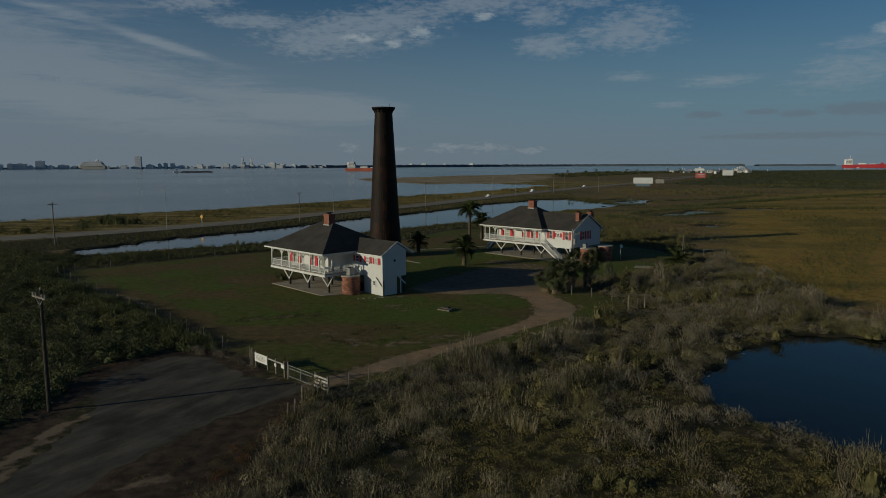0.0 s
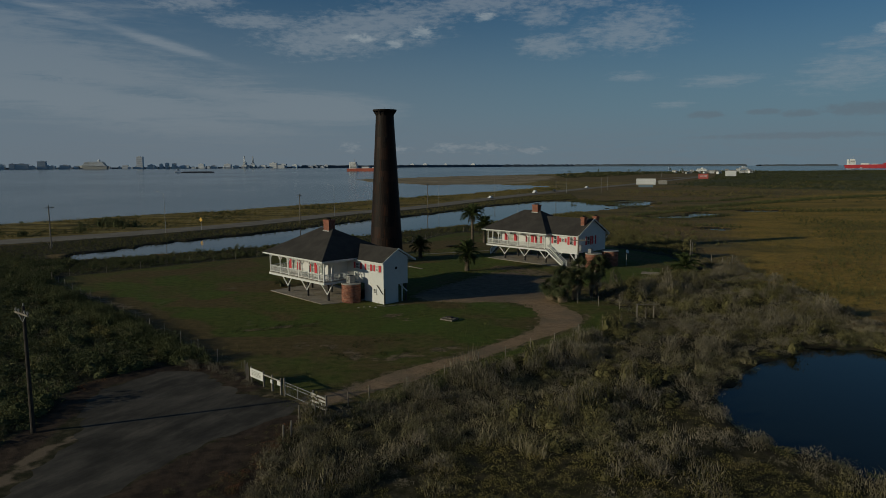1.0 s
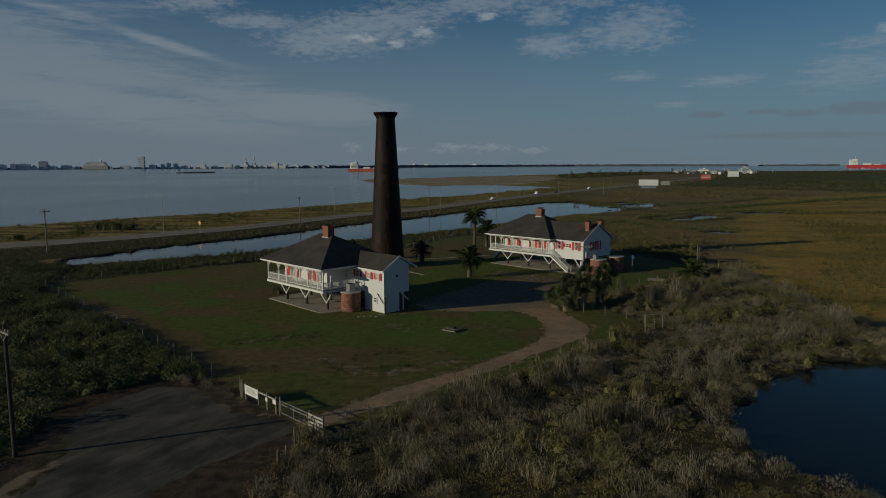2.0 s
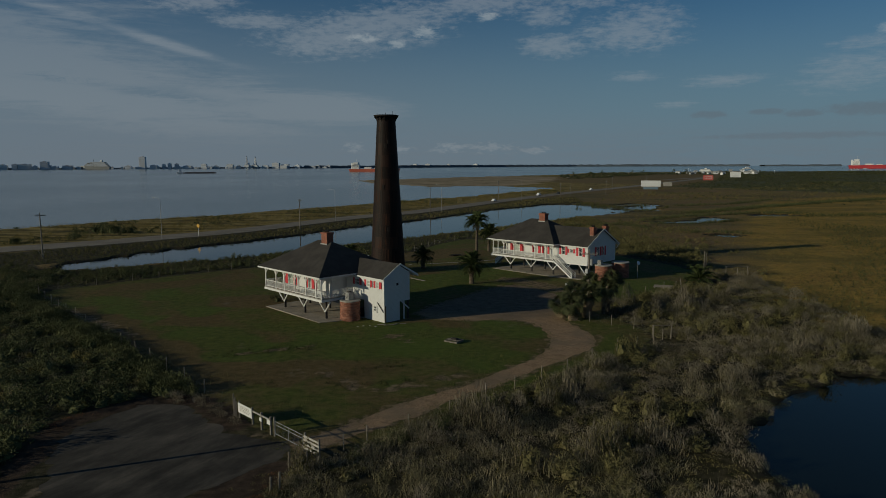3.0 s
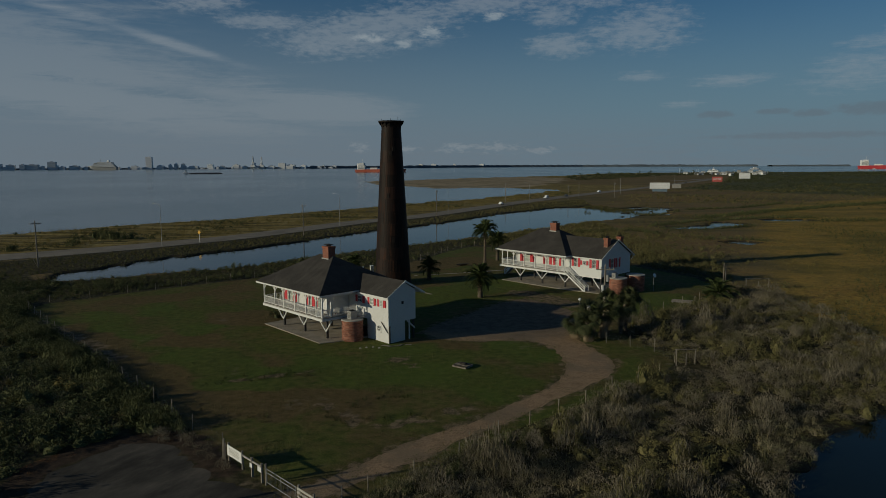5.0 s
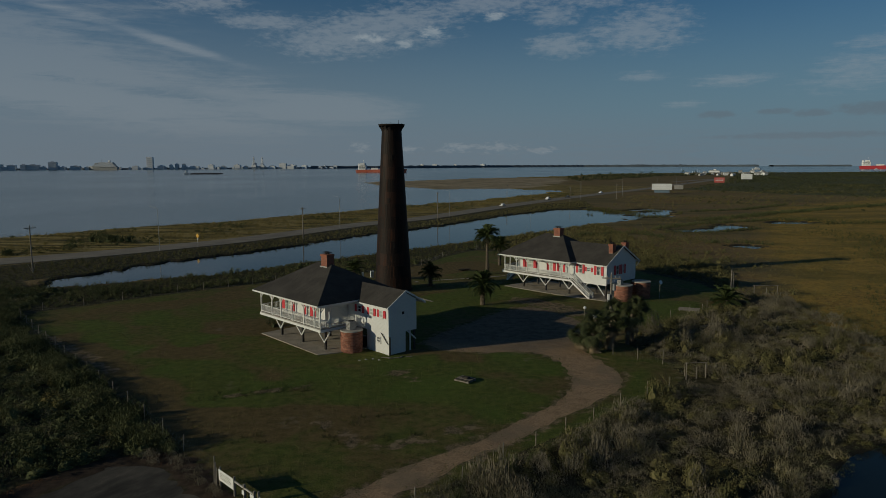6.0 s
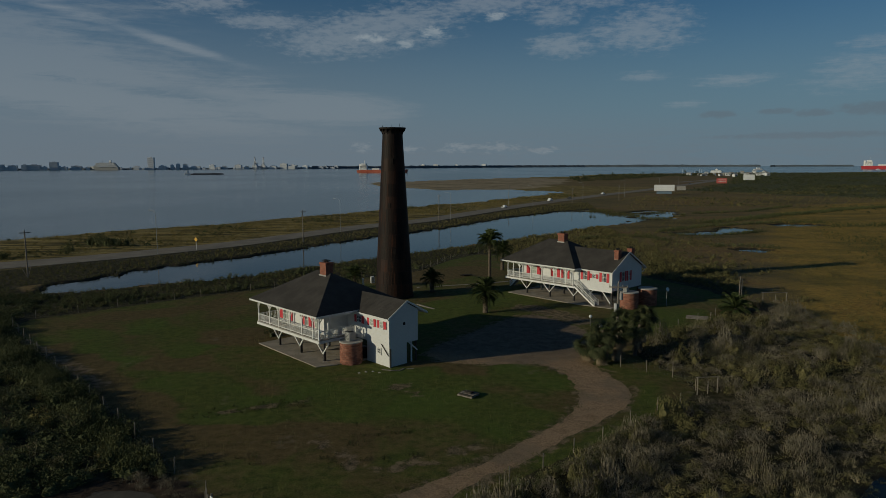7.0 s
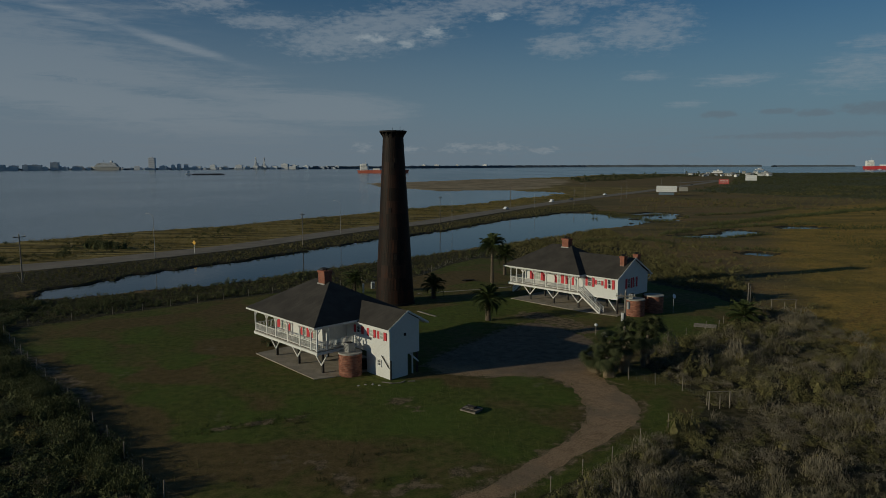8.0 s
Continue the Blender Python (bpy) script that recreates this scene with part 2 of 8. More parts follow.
gb.inputs["Base Color"].default_value = (0.03, 0.035, 0.04, 1)
M["glass"] = gm
M["curtain"] = surface("curtained_pane", (0.28, 0.31, 0.27), (0.38, 0.4, 0.36), 2, 0.3, relief=0)
M["asphalt"] = surface("road_asphalt", (0.17, 0.145, 0.112), (0.23, 0.196, 0.152), 0.2, 0.9, fine=4, relief=0.01, dirt=(0.09, 0.083, 0.072))


def lot_surface():
    m, n, bsdf = material("lot_asphalt", 0.95, 0.0, 0.1)
    p = where(n)
    run = n.add("ShaderNodeMapping", {"Vector": p, "Rotation": (0, 0, radians(64)), "Scale": (2.4, 0.8, 1.0)})
    run.vector_type = "TEXTURE"
    run = run.outputs[0]
    tracks, big, small = n.noise(0.35, run, 6.0, 0.65), n.noise(0.25, p, 5.0, 0.6), n.noise(6.0, p, 4.0)
    c = n.mix(n.step(n.math("ADD", n.math("MULTIPLY", tracks, 0.6), n.math("MULTIPLY", big, 0.4)), 0.36, 0.66), col((0.036, 0.033, 0.028)), col((0.118, 0.104, 0.086)))
    c = n.mix(n.math("MULTIPLY", n.step(n.math("ADD", n.math("MULTIPLY", tracks, 0.7), n.math("MULTIPLY", small, 0.3)), 0.54, 0.66), 0.5), c, col((0.17, 0.143, 0.108)))
    c = n.mix(n.math("MULTIPLY", small, 0.35), c, col((0.03, 0.028, 0.025)))
    n.tree.links.new(c, bsdf.inputs["Base Color"])
    bump(n, bsdf, n.math("ADD", small, tracks), 0.5, 0.02)
    return m


M["lot"] = lot_surface()


def drive_surface():
    m, n, bsdf = material("pale_dirt", 0.98, 0.0, 0.05)
    p = where(n)
    big, mid, small, grit = n.noise(0.16, p, 6.0, 0.65), n.noise(0.9, p, 6.0, 0.7), n.noise(5.0, p, 4.0, 0.65), n.noise(26.0, p, 2.0)
    f = n.math("ADD", n.math("MULTIPLY", mid, 0.35), n.math("ADD", n.math("MULTIPLY", small, 0.4), n.math("MULTIPLY", grit, 0.25)))
    c = n.mix(n.step(f, 0.36, 0.64), col((0.18, 0.118, 0.068)), col((0.435, 0.3, 0.183)))
    c = n.mix(n.math("MULTIPLY", n.step(big, 0.46, 0.62), 0.6), c, col((0.19, 0.148, 0.102)))
    c = n.mix(n.math("MULTIPLY", n.step(n.math("ADD", n.math("MULTIPLY", mid, 0.6), n.math("MULTIPLY", small, 0.4)), 0.55, 0.64), 0.6), c, col((0.075, 0.062, 0.032)))
    c = n.mix(n.math("MULTIPLY", n.step(grit, 0.62, 0.72), 0.5), c, col((0.36, 0.29, 0.21)))
    n.tree.links.new(c, bsdf.inputs["Base Color"])
    # greyer yard gravel, darkened further to deepen the shade lying on it
    y = n.add("ShaderNodeSeparateXYZ", {0: p}).outputs[1]
    yard = n.step(n.math("ADD", y, n.math("MULTIPLY", n.math("SUBTRACT", n.math("ADD", n.math("MULTIPLY", big, 0.5), n.math("MULTIPLY", mid, 0.5)), 0.5), 22.0)), -41.5, -35.0)
    stone = n.mix(n.step(n.math("ADD", n.math("MULTIPLY", small, 0.5), n.math("MULTIPLY", mid, 0.5)), 0.36, 0.64), col((0.07, 0.056, 0.042)), col((0.21, 0.165, 0.12)))
    c = n.mix(n.math("MULTIPLY", yard, 0.85), c, stone)
    n.tree.links.new(c, bsdf.inputs["Base Color"])
    bump(n, bsdf, n.math("ADD", n.math("MULTIPLY", grit, 0.5), small), 0.9, 0.04)
    return m


M["dirt"] = drive_surface()
M["gravel"] = surface("gravel", (0.15, 0.125, 0.1), (0.22, 0.185, 0.15), 0.35, 0.95, fine=8, relief=0.02, dirt=(0.1, 0.09, 0.07), dirt_amount=0.5)
M["sand"] = surface("sand", (0.30, 0.24, 0.17), (0.38, 0.31, 0.22), 0.02, 0.95, fine=0.3, relief=0.05, dirt=(0.2, 0.16, 0.11))
M["bush"] = foliage("shrub_leaves", [(0.026, 0.033, 0.013), (0.055, 0.064, 0.025), (0.102, 0.108, 0.044), (0.18, 0.166, 0.08)])
M["bush_olive"] = foliage("olive_brush", [(0.036, 0.037, 0.015), (0.086, 0.081, 0.032), (0.15, 0.132, 0.055), (0.235, 0.2, 0.1)])
M["bush_dry"] = foliage("dry_brush", [(0.08, 0.072, 0.042), (0.15, 0.128, 0.085), (0.24, 0.205, 0.152), (0.35, 0.305, 0.245)], 0.16)
M["bush_grey"] = foliage("grey_twigs", [(0.05, 0.045, 0.028), (0.115, 0.1, 0.067), (0.195, 0.168, 0.122), (0.32, 0.275, 0.212)], 0.3)
M["weed_red"] = foliage("russet_weeds", [(0.05, 0.045, 0.015), (0.11, 0.06, 0.025), (0.17, 0.07, 0.03), (0.2, 0.12, 0.05)], 0.5)
M["bush_low"] = foliage("low_green_scrub", [(0.07, 0.068, 0.023), (0.135, 0.119, 0.039), (0.2, 0.166, 0.055), (0.25, 0.188, 0.078)], 0.2)
M["marsh_grass"] = foliage("marsh_grass", [(0.045, 0.042, 0.015), (0.11, 0.09, 0.028), (0.2, 0.155, 0.046), (0.34, 0.26, 0.09)], 0.12)
M["rush"] = foliage("bank_rushes", [(0.05, 0.052, 0.018), (0.095, 0.088, 0.03), (0.16, 0.135, 0.055), (0.24, 0.2, 0.09)], 0.1)
M["bank_green"] = foliage("bank_green", [(0.03, 0.038, 0.012), (0.06, 0.066, 0.022), (0.1, 0.092, 0.036), (0.17, 0.135, 0.06)], 0.09)
M["tussock"] = foliage("grey_green_tussock", [(0.062, 0.064, 0.032), (0.14, 0.128, 0.07), (0.25, 0.215, 0.132), (0.43, 0.37, 0.265)], 0.2)
M["frond"] = foliage("palm_frond", [(0.018, 0.026, 0.01), (0.038, 0.047, 0.019), (0.075, 0.082, 0.038), (0.14, 0.132, 0.07)], 0.8)
M["frond_dark"] = foliage("date_frond", [(0.025, 0.04, 0.014), (0.05, 0.066, 0.021), (0.1, 0.108, 0.038)], 0.8)
M["frond_dead"] = foliage("dead_frond", [(0.16, 0.12, 0.07), (0.26, 0.2, 0.13), (0.34, 0.27, 0.18)], 0.8)
M["trunk"] = surface("palm_trunk", (0.07, 0.055, 0.04), (0.14, 0.11, 0.08), 4, 0.95, fine=12, relief=0.03)
M["woods"] = foliage("far_woods", [(0.034, 0.042, 0.02), (0.06, 0.066, 0.03), (0.105, 0.102, 0.048)], 0.03)
M["bay"] = water("bay_water", (0.042, 0.058, 0.06), 0.2, 0.55, 0.7, 0.04)
M["canal"] = water("canal_water", (0.008, 0.014, 0.018), 0.06, 0.06, 0.8)
M["canal"].node_tree.nodes["Principled BSDF"].inputs["Specular IOR Level"].default_value = 0.4
M["pond"] = water("pond_water", (0.008, 0.012, 0.010), 0.05, 0.03, 0.6)
M["pond"].node_tree.nodes["Principled BSDF"].inputs["Specular IOR Level"].default_value = 0.19


# ---- building helpers ----
def part(name, bm, mat, parent=None, label="", smooth=False):
    """Links a bmesh as one mesh object, under parent if given."""
    me = bpy.data.meshes.new(name)
    bm.to_mesh(me)
    bm.free()
    me.materials.append(M[mat] if isinstance(mat, str) else mat)
    if smooth:
        for p in me.polygons:
            p.use_smooth = True
    ob = new(name, me)
    if parent is not None:
        ob.parent = parent
    if label:
        tagged(ob, label)
    return ob


def again(name, me, parent, m=None):
    """Another part on the same mesh."""
    ob = new(name, me)
    ob.parent = parent
    if m is not None:
        ob.matrix_basis = m
    return ob


def box(bm, x0, x1, y0, y1, z0, z1, bevel=0.0):
    r = bmesh.ops.create_cube(bm, size=1, matrix=Matrix.Translation(((x0 + x1) / 2, (y0 + y1) / 2, (z0 + z1) / 2)) @ Matrix.Diagonal((x1 - x0, y1 - y0, z1 - z0, 1)))
    if bevel:
        es = {e for v in r["verts"] for e in v.link_edges}
        bmesh.ops.bevel(bm, geom=list(es), offset=bevel, segments=1, affect="EDGES")
    return bm


def boxm(*a, bevel=0.0):
    return box(bmesh.new(), *a, bevel=bevel)


def beam(bm, p, q, w, h=None, segs=4):
    """A bar from p to q; segs 4 is square, more is round."""
    p, q = Vector(p), Vector(q)
    d = q - p
    rot = d.to_track_quat("Z", "Y").to_matrix().to_4x4()
    h = w if h is None else h
    k = math.sqrt(0.5) if segs == 4 else 0.5
    m = Matrix.Translation((p + q) / 2) @ rot @ Matrix.Diagonal((w, h, 1, 1)) @ Matrix.Rotation(math.pi / 4 if segs == 4 else 0, 4, "Z")
    bmesh.ops.create_cone(bm, cap_ends=True, segments=segs, radius1=k, radius2=k, depth=d.length, matrix=m)
    return bm


def beamm(*a, **k):
    return beam(bmesh.new(), *a, **k)


def cone(bm, x, y, z0, z1, r0, r1, segs=24):
    bmesh.ops.create_cone(bm, cap_ends=True, segments=segs, radius1=r0, radius2=r1, depth=z1 - z0, matrix=Matrix.Translation((x, y, (z0 + z1) / 2)))
    return bm


def poly_prism(pts, z0, z1):
    """An upright prism over a plan."""
    bm = bmesh.new()
    lo = [bm.verts.new((x, y, z0)) for x, y in pts]
    hi = [bm.verts.new((x, y, z1)) for x, y in pts]
    n = len(pts)
    bm.faces.new(hi)
    bm.faces.new(lo[::-1])
    for i in range(n):
        bm.faces.new((lo[i], lo[(i + 1) % n], hi[(i + 1) % n], hi[i]))
    bmesh.ops.recalc_face_normals(bm, faces=bm.faces)
    return bm


def solid(faces_pts):
    """A mesh from faces given as lists of points, welded."""
    bm = bmesh.new()
    for f in faces_pts:
        bm.faces.new([bm.verts.new(p) for p in f])
    bmesh.ops.remove_doubles(bm, verts=bm.verts, dist=0.001)
    return bm


def thing(name, m, label, category, group=""):
    e = new(name)
    e.matrix_basis = m
    return tagged(e, label, category, group)


def tri_mesh(name, tris, mat, label="", category="", kind="stuff"):
    """One mesh object from an array of loose triangles."""
    tris = np.asarray(tris, np.float32).reshape(-1, 3, 3)
    n = len(tris)
    me = bpy.data.meshes.new(name)
    me.vertices.add(3 * n)
    me.vertices.foreach_set("co", tris.ravel())
    me.loops.add(3 * n)
    me.loops.foreach_set("vertex_index", np.arange(3 * n, dtype=np.int32))
    me.polygons.add(n)
    me.polygons.foreach_set("loop_start", np.arange(0, 3 * n, 3, dtype=np.int32))
    me.update(calc_edges=True)
    me.materials.append(M[mat])
    return tagged(new(name, me), label, category, "", kind)
# ---- ground: one sheet with basins for the bay, the canal and the ponds ----
LAWN = [(-54, -20), (-45, -10.7), (-35, -1.3), (-28, 5), (-9, 18.7), (3, 30), (9, 47), (16, 58), (30, 52), (46, 30), (58, 8), (60, -3), (54, -14), (46, -22), (37, -30), (34, -37),
        (37, -46), (37, -51), (34, -55.5), (28, -60.5), (22, -67), (16, -72.5), (10, -79.2), (5.6, -83.5), (1.4, -83), (-3.5, -77.7), (-9.5, -71.3), (-25, -54), (-42, -37.8), (-54, -25)]
BAY = [(-1400, -900), (-330, -130), (-135, 90), (-125, 104), (-115, 122), (-100, 136), (-84, 150), (-69, 178), (-49, 204), (-36, 227), (-19, 262), (-2, 283), (20, 306), (40, 353), (63, 394),
       (90, 455), (90.6, 475), (77, 487), (49, 514), (23, 515), (-11, 503), (-46, 560), (-90, 640), (-120, 760), (-67, 821), (-25, 880), (30, 985), (78, 1025), (190, 1160), (300, 1400), (520, 1560),
       (800, 1600), (1300, 1750), (2200, 1900), (6000, 2500), (6000, 6000), (-6000, 6000), (-6000, -900)]
CANAL = [(-70, 6), (-69, 14), (-64, 24.5), (-57.5, 38), (-48, 50), (-38, 65), (-27, 87), (-18, 102), (-5, 120), (6.6, 139), (30, 184), (45, 204), (61, 227), (75, 239), (81, 235), (86, 213), (97, 223), (107, 231), (115, 219),
         (113, 201), (106, 182), (98, 170), (87, 162), (77, 154.5), (69, 145), (62, 140), (51.5, 127), (42, 112), (33, 100.5), (20, 85), (8, 74), (-0.6, 62), (-11, 50), (-18, 42.5), (-25.5, 34), (-32, 26), (-37, 19), (-43.6, 14.7), (-51.6, 12), (-58, 3.8), (-67.5, 1.5)]
POND = [(34.9, -83.7), (36.9, -79), (41.3, -73.6), (46.4, -68.8), (51.5, -65), (54.9, -64.5), (60.5, -66), (70, -68), (80, -75), (82, -88), (70, -97), (52, -98), (42.7, -96), (40.3, -95), (39, -93), (36.7, -90.7), (35.3, -87.7)]
POOLS = [[(80, 114.5), (91, 119), (100.5, 122.5), (106, 136), (113, 136.5), (118, 130), (113, 122), (103, 116), (97.5, 111), (90, 109.5), (83, 112)], [(86, 70), (93, 73.5), (96.5, 68), (92, 64), (87, 66.5)],
         [(131, 149), (139, 153), (149, 151), (149, 143), (140, 140.5), (130, 141)]]
SPIT = [(-170, 700), (-60, 495), (20, 500), (60, 500), (98, 590), (126, 680), (146, 800), (168, 920), (120, 1010), (40, 1010), (-80, 870)]
BANK = [(-114, -10), (-88, 3), (-74, 8), (-69, 15.5), (-64, 26), (-57.5, 39.5), (-48, 51.5), (-38, 66.5), (-27, 89), (-18, 104), (-5, 122), (6.6, 141), (30, 186), (47.5, 206), (80, 236), (86, 300), (40, 255), (10, 188), (-12, 146), (-28, 124), (-41, 96), (-52, 76), (-62, 63), (-73, 50), (-84, 38), (-92, 28), (-112, 13)]
WOODS = [(192, 472), (230, 440), (245, 380), (275, 350), (330, 330), (520, 380), (760, 1000), (1060, 1560), (900, 1560), (640, 1560), (460, 1050), (330, 720), (260, 600)]
ROAD_MID = [(-330, -140), (-200, -38), (-130, 10), (-96.5, 35.2), (-87.7, 43), (-78.3, 52), (-69, 64), (-57.8, 76.8), (-46.8, 97.4), (-33.6, 123.8), (-23.8, 141.2), (-7.7, 158.5), (18.4, 215), (53, 286), (102, 377), (174, 499), (306, 742), (420, 960)]
DRIVE = [(2.9, -84.3), (6.1, -80.6), (9.4, -77.6), (13.1, -73.4), (18, -68.4), (23.3, -62.3), (27.2, -58.2), (30.1, -54), (30.6, -49.5), (29.6, -45.8), (28, -40.2), (27.5, -36.5), (30, -30), (30.3, -24.3), (27.5, -18.2),
         (23.7, -13.6), (19, -17.6), (14.5, -24.7), (9.5, -32), (7.6, -37.5), (10, -41), (13.4, -42), (16.4, -41.8), (19.5, -41), (22.4, -42.4), (24.2, -45.6), (24.9, -49.2), (24.4, -54.6), (22, -59.6), (18.9, -63), (15.8, -67), (11.5, -71),
         (8.6, -73.9), (5.8, -77.5), (3.2, -80.4), (0.8, -82.4)]
LOT = [(-15, -128), (-12.6, -110), (-12.4, -96), (-12.9, -90.7), (-15.6, -85.7), (-17.2, -79.5), (-15.2, -76), (-12.8, -74), (-9.1, -74.7), (-5.8, -78), (-3.9, -80.3), (-0.6, -81.6), (2.0, -83), (1.6, -85.2), (-1.1, -88.4), (-3.2, -91.4), (-4.8, -95.6), (-6.0, -99), (-7, -104), (-10, -128)]


def inside(poly, x, y):
    """True where a point lies in a polygon."""
    c = np.zeros(x.shape, bool)
    for (x0, y0), (x1, y1) in zip(poly, poly[1:] + poly[:1]):
        if y0 != y1:
            c ^= ((y0 > y) != (y1 > y)) & (x < (x1 - x0) * (y - y0) / (y1 - y0) + x0)
    return c


def line_distance(pts, x, y):
    d = np.full(x.shape, 1e9)
    for (x0, y0), (x1, y1) in zip(pts, pts[1:]):
        dx, dy = x1 - x0, y1 - y0
        t = np.clip(((x - x0) * dx + (y - y0) * dy) / (dx * dx + dy * dy), 0, 1)
        d = np.minimum(d, np.hypot(x - x0 - t * dx, y - y0 - t * dy))
    return d


def depth_in(poly, x, y):
    """Distance to a polygon's edge, plus inside, minus outside."""
    return np.where(inside(poly, x, y), 1, -1) * line_distance(poly + poly[:1], x, y)


def wave(x, y, scale, seed):
    """A cheap smooth random field, about -1 to 1."""
    r = np.random.RandomState(seed)
    out = np.zeros(x.shape)
    for k in range(7):
        a, ph, f = r.uniform(0, 6.28), r.uniform(0, 6.28), scale * r.uniform(0.6, 2.2)
        out += np.sin((x * math.cos(a) + y * math.sin(a)) * f + ph)
    return out / 3.2


def smooth(v, lo, hi):
    t = np.clip((v - lo) / (hi - lo), 0, 1)
    return t * t * (3 - 2 * t)


def water_depth(x, y):
    w = wave(x, y, 0.9, 3) * 0.7 + wave(x, y, 2.6, 4) * 0.3
    far = wave(x, y, 0.12, 5) * 4
    shallow = smooth(x + 0.35 * y, 112, 150) * (x < 140) * (y < 260)
    flats = np.maximum(0, wave(x * 0.6, y, 0.3, 71) + 0.1) * 4.5 * shallow
    d = np.maximum(depth_in(BAY, x, y) + w + far * (y > 250), np.minimum(depth_in(CANAL, x, y), 5) + 1.1 * w + 0.9 * wave(x, y, 0.5, 72) - flats)
    d = np.maximum(d, depth_in(POND, x, y) + 0.8 * w)
    for p in POOLS:
        d = np.maximum(d, depth_in(p, x, y) + 1.2 * w - 0.8 * np.maximum(0, wave(x, y, 0.6, 75)))
    return d


def height(x, y):
    z = 0.06 * wave(x, y, 0.35, 7) + 0.03 * wave(x, y, 1.3, 8)
    z = z * np.where(inside(LAWN, x, y), 0.5, 1.0)
    near_road = smooth(line_distance(ROAD_MID, x, y), 11.0, 8.0)
    z = z * (1 - near_road) + 0.05 * near_road
    for p in (DRIVE, LOT):
        k = smooth(depth_in(p, x, y) + 0.25 * wave(x, y, 2.3, 9), -0.35, 0.8)
        z = z * (1 - k) - 0.05 * k
    return z - 1.3 * smooth(water_depth(x, y), -0.7, 1.3)


def axis(lo, hi, fine_lo, fine_hi, step, grow=1.09, extra=()):
    mid = list(np.arange(fine_lo, fine_hi, step)) + list(extra)
    up, s = [mid[-1]], mid[-1] - mid[-2]
    while up[-1] < hi:
        s *= grow
        up.append(up[-1] + s)
    dn, s = [mid[0]], step
    while dn[-1] > lo:
        s *= grow
        dn.append(dn[-1] - s)
    return np.array(dn[:0:-1] + mid + up[1:])


def grid_mesh(name, xs, ys, fn):
    X, Y = np.meshgrid(xs, ys)
    Z = fn(X, Y)
    nx, ny = len(xs), len(ys)
    me = bpy.data.meshes.new(name)
    me.vertices.add(nx * ny)
    me.vertices.foreach_set("co", np.stack([X, Y, Z], -1).astype(np.float32).ravel())
    i = (np.arange(ny - 1)[:, None] * nx + np.arange(nx - 1)[None]).ravel()
    q = np.stack([i, i + 1, i + nx + 1, i + nx], -1).astype(np.int32)
    me.loops.add(q.size)
    me.loops.foreach_set("vertex_index", q.ravel())
    me.polygons.add(len(q))
    me.polygons.foreach_set("loop_start", np.arange(0, q.size, 4, dtype=np.int32))
    me.polygons.foreach_set("use_smooth", np.ones(len(q), bool))
    me.update(calc_edges=True)
    return me, X, Y


def zone(me, name, values):
    a = me.attributes.new(name, "FLOAT", "POINT")
    a.data.foreach_set("value", values.astype(np.float32).ravel())


